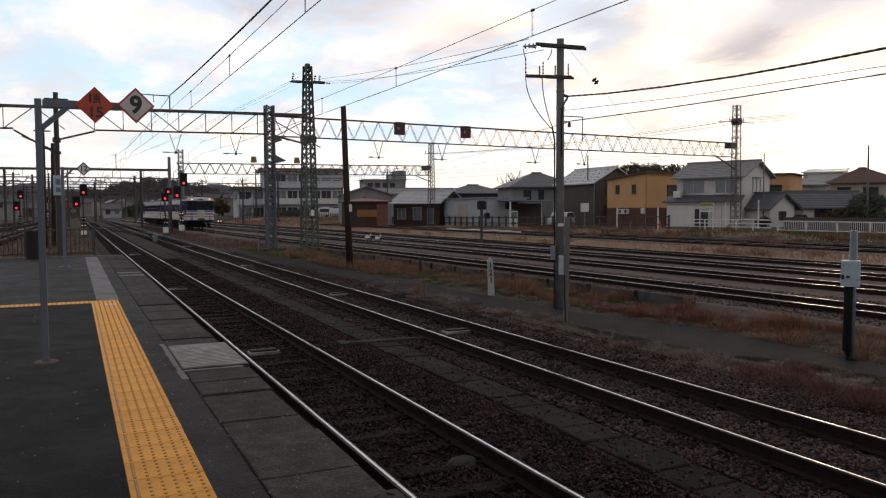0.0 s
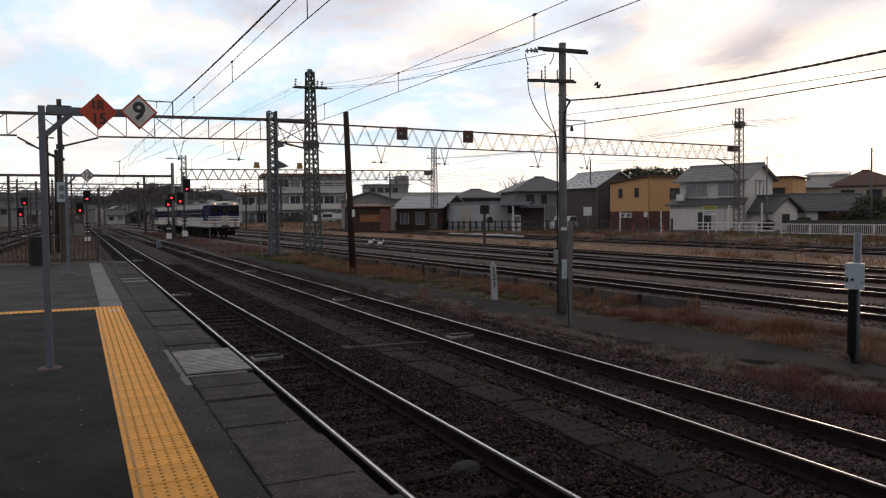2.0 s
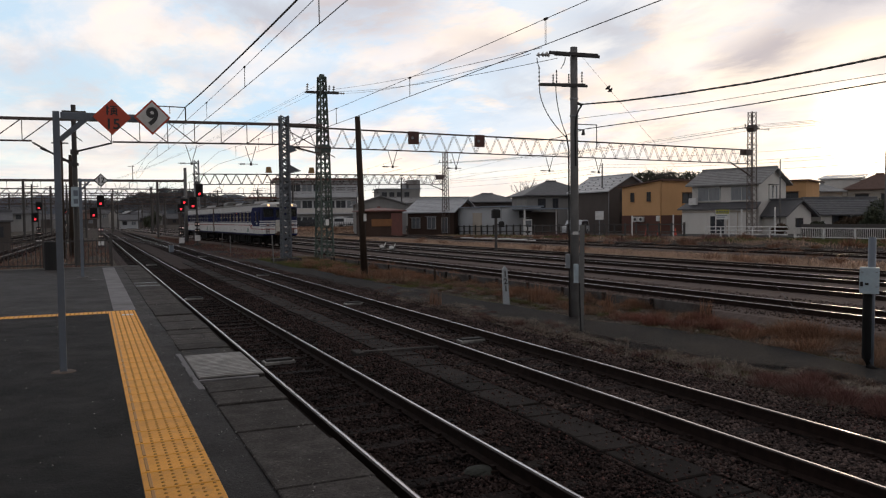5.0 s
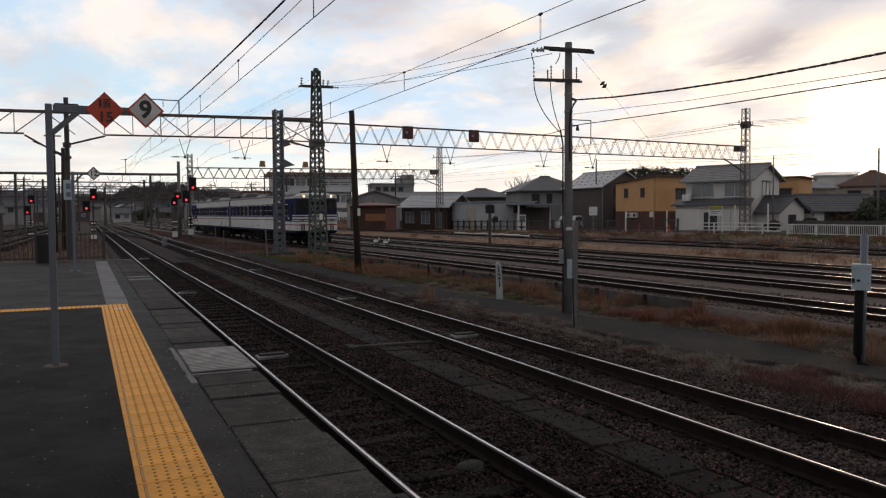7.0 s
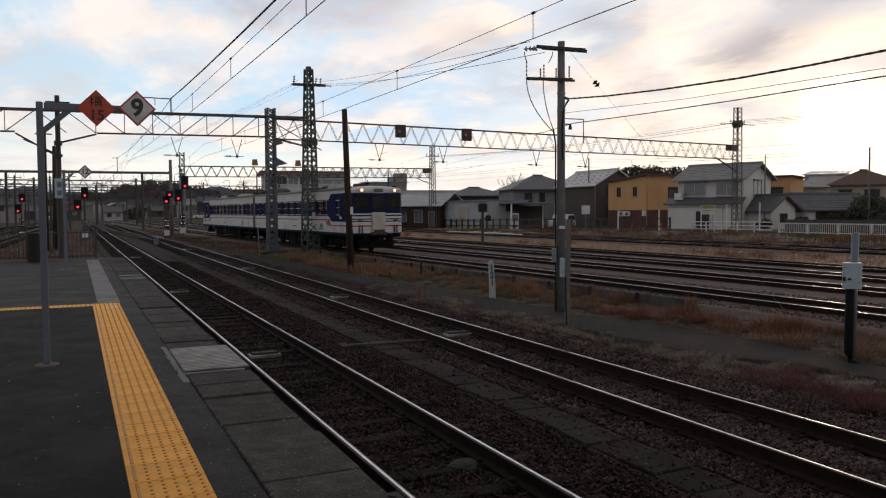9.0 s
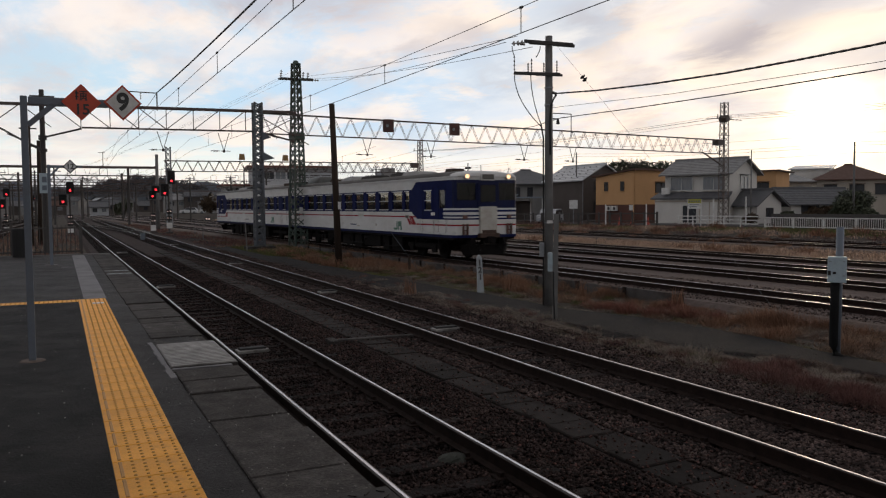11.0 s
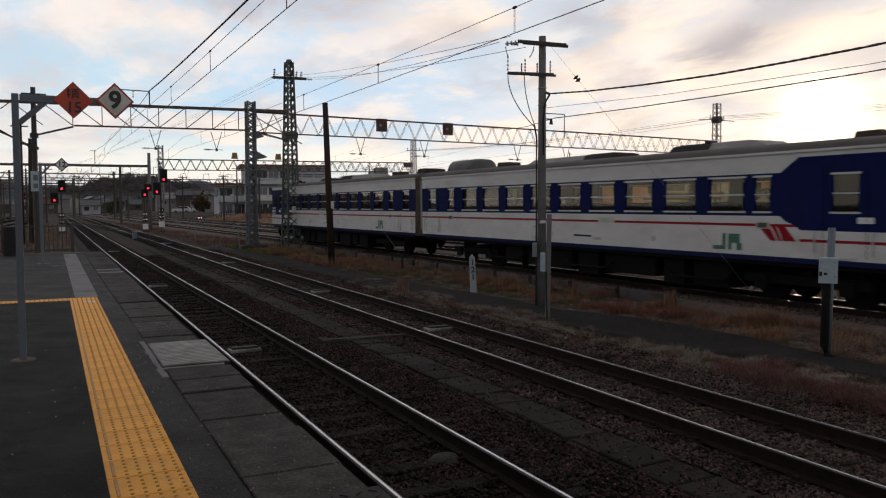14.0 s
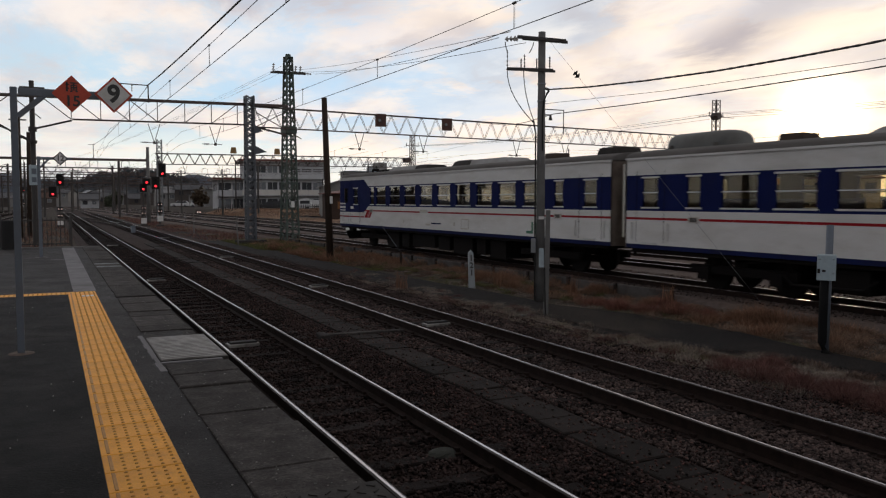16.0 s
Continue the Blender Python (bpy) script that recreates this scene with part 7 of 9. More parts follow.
def end_fence():
    th = thing("palisade_fence", "thin dark iron palisade fence at the platform end", "fence", pose(0, 25.55, ZP))
    bar_ = Shape().box(-0.011, -0.011, 0.05, 0.011, 0.011, 0.86).mesh("bar", M_darksteel)
    for i in range(64):
        part("bar", bar_, [], th, at=pose(0.5 - 0.115 * i, 0, 0))
    for z in (0.1, 0.78):
        part("rail", Shape().box(-6.9, -0.015, z - 0.02, 0.55, 0.015, z + 0.02), M_darksteel, th)
    for i in range(5):
        part("post", Shape().box(0.52 - 1.8 * i, -0.03, -1.1, 0.58 - 1.8 * i, 0.03, 0.95), M_darksteel, th)
    # return along the track side
    for i in range(14):
        part("bar", bar_, [], th, at=pose(0.56, 0.12 + 0.115 * i, 0))
    part("rail", Shape().box(0.545, 0, 0.76, 0.575, 1.7, 0.80), M_darksteel, th)
    bn = thing("waste_bin", "black waste bin on the platform end", "bin", pose(-1.02, 25.0, ZP + 0.002))
    part("drum", Shape().tube((0, 0, 0), (0, 0, 0.76), 0.19, 0.2, 18), M_black, bn, smooth=False)
    part("lid", Shape().tube((0, 0, 0.76), (0, 0, 0.80), 0.21, 0.19, 18), M_black, bn)


second_marker()
end_fence()
for x, y, h in ((-1.68, 58.0, 8.0), (-1.22, 60.0, 7.0)):
    wp = thing("wooden_pole", "dark wooden pole beyond the platform fence", "pole", pose(x, y, -0.3), group="wooden poles")
    part("shaft", Shape().tube((0, 0, 0), (random.uniform(-0.1, 0.1), 0, h), 0.15, 0.11, 10), M_wood, wp, smooth=True)
    part("crossarm", Shape().bar((-0.5, -0.12, h - 0.4), (0.5, -0.12, h - 0.4), 0.08), M_wood, wp)
cb = thing("cable_sign", "pale blue vertical board on the gantry column", "sign", pose(-0.67, 46.1, 0))
part("board", Shape().box(-0.22, -0.05, 2.95, 0.25, 0.03, 3.98), mat("pale_blue_board", (0.35, 0.42, 0.45), (0.3, 0.36, 0.39), 3, 0.6, bump=0), cb)
for z0, z1 in ((3.1, 3.35), (3.5, 3.8)):
    part("lettering_bar", Shape().box(-0.1, -0.06, z0, 0.12, -0.048, z1), M_bluegrey, cb)
part("pipe", Shape().tube((0.1, -0.02, -0.25), (0.1, -0.02, 2.95), 0.045, seg=8), M_darksteel, cb)


# ---- second gantry and those far off ----
def second_gantry():
    th = thing("wire_gantry", "second lattice gantry across the yard", "gantry", pose(0, 0, 0))
    part("beam", Shape().bar((-22, 99, 6.72), (9.8, 93.0, 6.55), 0.26), M_truss, th, "plain tubular gantry beam")
    sh = Shape()
    truss(sh, (11.0, 96.0, 7.5), (42.6, 95.3, 7.7), 1.2, 26, 0.10, 0.05, True, 0.5)
    part("beam", sh, M_truss, th)
    part("knee_brace", Shape().bar((40.2, 95.3, 6.5), (42.6, 95.3, 5.6), 0.09), M_truss, th)
    for x in (19.6, 24.8):
        part("lamp_housing", Shape().add([(x - 0.34, 95.2, 7.72), (x + 0.34, 95.2, 7.72), (x + 0.34, 95.7, 7.72), (x - 0.34, 95.7, 7.72), (x - 0.24, 95.25, 8.42), (x + 0.24, 95.25, 8.42), (x + 0.24, 95.65, 8.42), (x - 0.24, 95.65, 8.42)], [(0, 1, 5, 4), (1, 2, 6, 5), (2, 3, 7, 6), (3, 0, 4, 7), (3, 2, 1, 0), (4, 5, 6, 7)]), mat("ochre_lamp_housing", (0.24, 0.13, 0.03), (0.18, 0.10, 0.03), 3, 0.6, bump=0.1), th, "ochre square lamp housing")
    for x in (2.9, 6.4, 14, 18, 22, 26, 33):
        wire_hanger(th, x, 94.8 if x > 10 else 96.0, 6.4, 1.0)
    c = thing("gantry_column", "round concrete gantry column beside the signals", "gantry column", pose(9.8, 93.0, -0.3))
    part("shaft", Shape().tube((0, 0, 0), (0, 0, 8.3), 0.22, 0.16, 12), M_concrete, c, smooth=True)
    c = thing("gantry_column", "slim pale lattice column of the second gantry", "gantry column", pose(11.4, 96.2, -0.3))
    part("lattice", lattice(Shape(), 0.55, 0.5, 0, 9.4, 0.09, 0.6, 0.05), M_galv, c)
    t = thing("gantry_tower", "slim galvanised lattice tower in the yard", "lattice tower", pose(42.6, 95.3, -0.3, 0, 0, 7))
    part("lattice", lattice(Shape(), 0.74, 0.46, 0, 10.9, 0.075, 0.6, 0.045, False), M_towerrust, t)
    part("crossarm", Shape().bar((-1.0, 0, 9.6), (1.0, 0, 9.6), 0.08), M_darksteel, t)
    for x in (-0.9, 0.9):
        part("insulator", insulator((x, 0, 9.6), (x, 0, 9.95), 3, 0.08), M_darksteel, t)
    part("end_box", Shape().box(-1.3, -0.3, 7.4, -0.4, 0.3, 8.0), M_truss, t)


def far_gantry(y, x0, x1, z, cols):
    th = thing("wire_gantry", "far dark gantry over the yard throat", "gantry", pose(0, y, 0), group="far gantries")
    sh = Shape()
    truss(sh, (x0, 0, z), (x1, 0, z), 0.9, max(6, int((x1 - x0) / 1.6)), 0.14, 0.07, True, 0.4)
    part("beam", sh, M_truss, th)
    for x in cols:
        part("column", Shape().tube((x, 0, -0.3), (x, 0, z + 1.2), 0.17, seg=8), M_darksteel, th)
    n = int((x1 - x0) / 4)
    for i in range(n):
        x = x0 + (i + 0.5) * (x1 - x0) / n
        sh = Shape().bar((x - 0.3, 0, z - 0.9), (x, 0, z - 1.9), 0.06).bar((x + 0.3, 0, z - 0.9), (x, 0, z - 1.9), 0.06).bar((x - 1, 0, z - 1.9), (x + 0.6, 0, z - 1.9), 0.06)
        bow = Shape().path([(x + 1.1, 0, z), (x + 1.1, 0, z + 0.9), (x + 1.6, 0, z + 1.1), (x + 2.1, 0, z + 0.9), (x + 2.1, 0, z)], 0.035, 4)
        part("bow", bow, M_darksteel, th)
        part("hanger", sh, M_darksteel, th)


second_gantry()
for y, x0, x1, z, cols in ((119, -26, 14, 6.6, (-26, -8, 8.75, 14)), (150, -30, 34, 7.0, (-30, -6, 10, 34)), (172, -34, 22, 6.6, (-34, -14, 4, 22)), (205, -40, 46, 7.0, (-40, -10, 14, 46)), (250, -50, 60, 7.2, (-50, -16, 18, 60)), (310, -60, 70, 7.2, (-60, -20, 24, 70))):
    far_gantry(y, x0, x1, z, cols)


# ---- wires ----
def sag_line(a, b, sag, n=18):
    a, b = Vector(a), Vector(b)
    return [a.lerp(b, i / n) - Vector((0, 0, 4 * sag * (i / n) * (1 - i / n))) for i in range(n + 1)]


def wire(label, pts, r, material=None, name="overhead_wire", seg=5):
    th = thing(name, label, "wire", data=Shape().path(pts, r, seg).mesh(name, material or M_wire, smooth=True), group="overhead wires")
    return th


def catenary(x, ys, turn=False):
    """Contact wire, carrying wire and droppers over one track."""
    place = (lambda y, z: yard(x, y, z)) if turn else (lambda y, z: Vector((x, y, z)))
    th = thing("catenary", "contact wire hung from a carrying wire by droppers", "overhead wire", group="overhead wires")
    con, car = Shape(), Shape()
    for a, b in zip(ys, ys[1:]):
        con.path([place(a + (b - a) * i / 12, 4.87 + 0.42 * (2 * i / 12 - 1) ** 2) for i in range(13)], 0.0075, 5)
        car.path([place(a + (b - a) * i / 16, 5.27 + 0.69 * (2 * i / 16 - 1) ** 2) for i in range(17)], 0.006, 5)
        n = round((b - a) / 5.85)
        for i in range(1, n):
            u = i / n
            y = a + (b - a) * u
            z0, z1 = 4.87 + 0.42 * (2 * u - 1) ** 2, 5.27 + 0.69 * (2 * u - 1) ** 2
            d = Shape().tube(place(y, z0), place(y, z1), 0.004, seg=4).tube(place(y + 0.03, z0), place(y + 0.03, z1), 0.004, seg=4).tube(place(y - 0.03, z1), place(y + 0.05, z1), 0.022, seg=6)
            part("dropper", d, M_copper, th)
    part("contact_wire", con, M_copper, th)
    part("carrying_wire", car, M_copper, th)


catenary(2.99, [-30, 46, 95, 150])
catenary(6.65, [-30, 46, 95, 150])
for lat in (19.9, 23.55, 27.2):
    catenary(lat, [47, 95, 150], True)
wire("thick black feeder cable over the tracks", [(4.9, 45.6, 8.33), (4.9, 40, 8.13), (4.9, 34, 7.96), (4.9, 28, 7.82), (4.9, 24, 7.74), (4.9, 21, 7.69), (4.9, 15, 7.63), (4.9, 8, 7.63), (4.9, 0, 7.7), (4.9, -8, 7.9)], 0.03)
wire("black feeder cable along the gantries", sag_line((4.92, 45.75, 8.33), (4.4, 94.0, 8.2), 0.5), 0.017)
fb2 = thing("feeder_bracket", "small steel bracket on the second gantry", "bracket", pose(4.4, 94.0, 6.5))
part("frame", Shape().bar((0, 0, 0), (0, 0, 1.75), 0.07).bar((-0.5, 0, 1.65), (0.2, 0, 1.65), 0.05), M_darksteel, fb2)
fb = thing("feeder_bracket", "small steel bracket frame on the gantry beam", "bracket", pose(0, 45.75, 7.4))
part("frame", Shape().bar((3.3, 0, 0.95), (4.95, 0, 0.93), 0.05).bar((4.92, 0, 0), (4.92, 0, 0.93), 0.06).bar((3.4, 0, 0), (3.4, 0, 0.95), 0.05), M_darksteel, fb)
part("insulator", insulator((4.1, 0, 0.93), (4.1, 0, 0.55), 3, 0.05), M_porcelain, fb)
for a, b, s_ in (((13.95, 45.4, 9.53), (9.55, 16.38, 5.98), 0.22), ((13.3, 45.5, 9.75), (9.75, 16.2, 6.1), 0.12), ((13.0, 45.5, 9.6), (10.1, 16.1, 5.86), 0.22)):
    wire("thin power line from the mast to the pole", sag_line(a, b, s_), 0.0075)
for a, b in (((11.6, 45.8, 9.45), (2.0, 122, 7.55)), ((12.2, 45.8, 9.9), (2.05, 122, 7.65)), ((12.9, 45.8, 9.9), (1.95, 122, 7.75))):
    wire("thin power line beyond the mast", sag_line(a, b, 0.5), 0.006)


def twisted(label, pts, r):
    """A bundled cable: two strands wound round each other."""
    fine = []
    for a, b in zip(pts, pts[1:]):
        fine += [Vector(a).lerp(Vector(b), i / 40) for i in range(40)]
    fine.append(Vector(pts[-1]))
    sh = Shape()
    for ph in (0, math.pi):
        sh.path([p + Vector((0.3 * r * math.cos(i * 0.55 + ph), 0, 0.3 * r * math.sin(i * 0.55 + ph))) for i, p in enumerate(fine)], r * 0.95, 6)
    thing("bundled_cable", label, "cable", data=sh.mesh("bundled_cable", M_wire, smooth=True), group="overhead wires")


twisted("heavy black bundled cable from the pole", [(10.49, 15.80, 4.76), (10.5, 14.2, 4.62), (10.5, 12.4, 4.51), (10.5, 10.5, 4.43), (10.5, 9.0, 4.405), (10.5, 7.7, 4.40), (10.5, 5.5, 4.43), (10.5, 2, 4.55), (10.5, -6, 5.0)], 0.016)
twisted("slim bundled cable along the poles", [(26, 46.9, 7.35), (18.5, 31, 5.55), (14, 22.3, 4.72), (10.62, 15.72, 4.19), (10.62, 13, 4.12), (10.62, 10.5, 4.08), (10.62, 7.76, 4.06), (10.62, 3, 4.12), (10.62, -6, 4.4)], 0.009)
wire("thin messenger wire above the cable", [(10.44, 15.80, 4.43), (10.62, 12, 4.27), (10.62, 9, 4.2), (10.62, 7.7, 4.17), (10.62, 3, 4.2), (10.62, -6, 4.5)], 0.005)
for z, dx in ((9.1, -0.9), (9.1, 0.9), (9.35, -0.5), (9.35, 0.5)):
    wire("thin power line from the far tower", sag_line((50 + dx, 49.9 + 0.12 * dx + 0.1 * (z > 9.2), z + 0.1), (51.5 + dx, -12, z - 0.2), 0.8), 0.011)
    wire("thin power line between the far towers", sag_line((50 + dx, 49.9 + 0.12 * dx + 0.1 * (z > 9.2), z + 0.1), (42.6 + dx * 0.8, 95.3 + 0.1 * dx, 9.32), 0.5), 0.011)
for z, o in ((7.0, 0), (7.35, 0.5), (6.3, 0), (8.2, 0.3)):
    wire("thin street line behind the houses", sag_line((58.6 + o, 83.1, z + 1.2), (67.9 + o, 51.3, z + 0.6), 0.35), 0.012)
    wire("thin street line behind the houses", sag_line((67.9 + o, 51.3, z + 0.6), (76 + o, 18, z + 0.4), 0.35), 0.012)
    wire("thin street line behind the houses", sag_line((58.6 + o, 83.1, z + 1.2), (49 + o, 128, z + 0.8), 0.4), 0.012)
# pole stay with its insulator, down to the ground by the yard track
gy = thing("stay_wire", "thin steel stay wire with a dark insulator", "stay wire")
part("strand", Shape().tube((10.5, 15.8, 5.95), (14.35, 12.7, -0.25), 0.003, seg=5), M_galv, gy)
part("insulator", insulator(Vector((10.5, 15.8, 5.95)).lerp(Vector((14.35, 12.7, -0.25)), 0.13), Vector((10.5, 15.8, 5.95)).lerp(Vector((14.35, 12.7, -0.25)), 0.15), 2, 0.075), M_wire, gy)
sr = thing("stay_rod", "broken leaning stay rod in the grass", "stay rod", pose(12.0, 27.0, -0.28))
part("rod", Shape().tube((0, 0, 0), (-0.75, 1.0, 1.5), 0.011, seg=6), M_columnsteel, sr)
part("stub", Shape().tube((-0.25, 0.35, 0.0), (-0.25, 0.35, 0.55), 0.05, seg=8), M_wood, sr)


# ---- small things on the yard ----
def dwarf_signal():
    th = thing("dwarf_signal", "dark dwarf signal on a slim post", "railway signal", pose(24.6, 46.9, -0.27))
    part("post", Shape().tube((0, 0, 0), (0, 0, 2.4), 0.1, seg=10), M_darksteel, th)
    part("head", Shape().box(-0.28, -0.12, 2.35, 0.02, 0.1, 2.95, bevel=0.08).box(-0.02, -0.12, 2.35, 0.28, 0.1, 2.95, bevel=0.08), M_black, th)
    part("lamp", Shape().box(0.25, -0.1, 1.75, 0.58, 0.1, 2.15, bevel=0.08).bar((0, 0, 1.9), (0.3, 0, 1.95), 0.06), M_black, th)


def slim_rod(x, y, h, lean):
    th = thing("marker_rod", "slim pale marker rod beside the path", "marker rod", pose(x, y, -0.28, 0, lean, 0))
    part("rod", Shape().tube((0, 0, 0), (0, 0, h), 0.035, seg=8), M_concrete, th)
    part("cap", Shape().tube((0, 0, h), (0, 0, h + 0.04), 0.045, seg=8), M_concrete, th)


def point_lever(x, y):
    th = thing("point_lever", "white weighted point lever by the track", "point lever", pose(x, y, -0.2))
    part("stand", Shape().box(-0.2, -0.15, 0, 0.2, 0.15, 0.25, bevel=0.03), M_darksteel, th)
    part("lever", Shape().tube((0, 0, 0.2), (0.2, 0, 0.6), 0.03, seg=8), M_white, th)
    part("weight", Shape().tube((-0.12, -0.1, 0.32), (-0.12, 0.1, 0.32), 0.12, seg=12), M_white, th)


def beacon(x, y):
    th = thing("track_beacon", "pale flat beacon box between the rails", "track beacon", pose(x, y, -0.16, 0, 0, 2))
    part("board", Shape().box(-0.25, -0.12, 0, 0.25, 0.12, 0.05, bevel=0.012), M_plate, th)
    part("box", Shape().box(-0.21, -0.08, 0.05, 0.21, 0.08, 0.08, bevel=0.012), M_black, th)


dwarf_signal()
slim_rod(9.1, 43.4, 1.55, -3)
slim_rod(9.4, 60.0, 1.2, 0)
slim_rod(10.6, 72.0, 1.3, 0)
for x, y in ((19.4, 54.6), (19.3, 52.3)):
    point_lever(x, y)
for x, y in ((6.43, 13.3), (2.72, 12.75), (6.45, 20.6), (2.72, 24.2), (6.45, 33), (2.85, 44), (6.4, 52)):
    beacon(x, y)
sl = thing("cable_crossing", "pale concrete cable duct crossing between the tracks", "cable duct", pose(4.86, 13.0, -0.19, 0, 0, -4))
part("duct", Shape().box(-0.75, -0.06, 0, 0.75, 0.06, 0.07, bevel=0.012), M_coping, sl)
part("cover", Shape().box(-0.8, -0.25, 0, -0.65, 0.15, 0.085, bevel=0.012), M_coping, sl)
tank = thing("buried_stone", "pale concrete lump in the ballast", "stone", pose(3.18, 6.43, -0.2))
rock = Shape()
rings = []
for j in range(7):
    e = -0.5 + 2.0 * j / 6
    rings.append([((0.165 * math.cos(e) + 0.04 * noise.noise((math.cos(a_) * 2, math.sin(a_) * 2, j * 0.7))) * math.cos(a_), (0.14 * math.cos(e) + 0.04 * noise.noise((math.cos(a_) * 2, math.sin(a_) * 2, j * 0.7 + 5))) * math.sin(a_), 0.10 * math.sin(e)) for a_ in [k * math.pi / 7 for k in range(14)]])
rock.add([p for r in rings for p in r], [(j * 14 + k, j * 14 + (k + 1) % 14, (j + 1) * 14 + (k + 1) % 14, (j + 1) * 14 + k) for j in range(6) for k in range(14)] + [tuple(range(84, 98))])
part("lump", rock, M_mossrock, tank)


# ---- stones, grass and weeds ----
RNG = np.random.default_rng(7)
M_paletuft = mat("pale_dead_grass", (0.30, 0.25, 0.21), (0.17, 0.14, 0.115), 0.9, 0.9, bump=0, island=0.5)


def tri_mesh(name, verts, tris, material):
    me = bpy.data.meshes.new(name)
    me.vertices.add(len(verts))
    me.vertices.foreach_set("co", np.asarray(verts, np.float32).ravel())
    me.loops.add(len(tris) * 3)
    me.loops.foreach_set("vertex_index", np.asarray(tris, np.int32).ravel())
    me.polygons.add(len(tris))
    me.polygons.foreach_set("loop_start", np.arange(0, len(tris) * 3, 3, dtype=np.int32))
    me.materials.append(material)
    me.update(calc_edges=True)
    return me


OCTA = np.array([(1, 0, 0), (-1, 0, 0), (0, 1, 0), (0, -1, 0), (0, 0, 1), (0, 0, -1)], float)
OCTA_F = np.array([(0, 2, 4), (2, 1, 4), (1, 3, 4), (3, 0, 4), (2, 0, 5), (1, 2, 5), (3, 1, 5), (0, 3, 5)])


def stones(label, xy, z, size, material, spread):
    n = len(xy)
    s = size * RNG.uniform(0.6, 1.35, (n, 1, 1)) * RNG.uniform(0.6, 1.3, (n, 6, 3))
    v = OCTA[None] * s
    a = RNG.uniform(0, 6.283, n)
    b = RNG.uniform(-0.7, 0.7, n)
    ca, sa, cb_, sb = np.cos(a), np.sin(a), np.cos(b), np.sin(b)
    y1 = v[..., 1] * cb_[:, None] - v[..., 2] * sb[:, None]
    z1 = v[..., 1] * sb[:, None] + v[..., 2] * cb_[:, None]
    x2 = v[..., 0] * ca[:, None] - y1 * sa[:, None]
    y2 = v[..., 0] * sa[:, None] + y1 * ca[:, None]
    out = np.stack([x2 + xy[:, 0:1], y2 + xy[:, 1:2], z1 * 0.8 + z + RNG.uniform(-spread, spread, n)[:, None]], -1).reshape(-1, 3)
    tris = (OCTA_F[None] + 6 * np.arange(n)[:, None, None]).reshape(-1, 3)
    thing("loose_stones", label, "stones", kind="stuff", data=tri_mesh("ballast_stones", out, tris, material))


def scatter(n, x0, x1, y0, y1, near=2.0):
    """More of them towards the camera's end."""
    u = RNG.uniform(0, 1, n)
    y = y0 + (y1 - y0) * u ** near
    return np.stack([RNG.uniform(x0, x1, n), y], -1)


def clear_of_rails(xy, centres):
    keep = np.ones(len(xy), bool)
    for c in centres:
        for side in (-0.565, 0.565):
            keep &= np.abs(xy[:, 0] - c - side) > 0.09
    return xy[keep]


stones("loose dark brown ballast stones", clear_of_rails(scatter(66000, 1.55, 4.5, 2.2, 40, 2.0), (2.83,)), -0.166, 0.021, M_stonedark, 0.012)
stones("loose dark brown ballast stones", clear_of_rails(scatter(95000, 5.12, 8.0, 4.0, 45, 2.0), (6.238,)), -0.176, 0.024, M_stone, 0.015)
eb = thing("relay_box", "grey lineside relay box between the tracks", "relay box", pose(5.4, 61.5, -0.22))
part("case", Shape().box(-0.15, -0.15, 0, 0.15, 0.15, 0.52, bevel=0.03), M_bluegrey, eb)
part("lid", Shape().box(-0.18, -0.18, 0.52, 0.18, 0.18, 0.56, bevel=0.01), M_bluegrey, eb)
pi = thing("white_pipe", "long bent white pipe lying by the sidings", "pipe", data=Shape().path([tuple(yard(38.2 + 1.2 * math.sin(0.25 * k), 60 + 1.1 * k, -0.02 + 0.05 * (k % 3 == 0))) for k in range(14)], 0.07, 8).mesh("white_pipe", M_white, smooth=True))
ds = thing("shunting_light", "small shunting light with two lit lenses", "railway signal", pose(22.5, 138.5, -0.2))
part("case", Shape().box(-0.4, -0.15, 0, 0.4, 0.15, 0.7, bevel=0.05), M_black, ds)
for k in (-0.22, 0.22):
    part("lens", Shape().tube((k, -0.2, 0.42), (k, -0.14, 0.42), 0.09, seg=10), M_lampwhite, ds, "lit white lens")
stones("loose dark brown ballast stones", clear_of_rails(scatter(16000, 1.55, 8.0, -8, 3.2, 1.0), (2.83, 6.238)), -0.18, 0.029, M_stonedark, 0.013)
stones("loose dark stones on the trough lids", scatter(700, 4.5, 5.12, 3.0, 40, 2.0), -0.14, 0.019, M_stone, 0.006)
stones("dull red leaf litter on the ballast", scatter(3200, 3.75, 5.5, 3.2, 30, 1.8), -0.155, 0.014, M_litter, 0.006)
stones("dull red leaf litter beside the second track", scatter(2600, 7.2, 8.6, 5.0, 26, 1.6), -0.165, 0.014, M_litter, 0.008)
xy = scatter(26000, 14.3, 18.0, 3.0, 60, 1.8)
stones("loose brown yard ballast stones", np.array([yard(a, b)[:2] for a, b in xy if min(abs(a - 15.225), abs(a - 16.355)) > 0.1]), -0.132, 0.03, M_yardstone, 0.015)


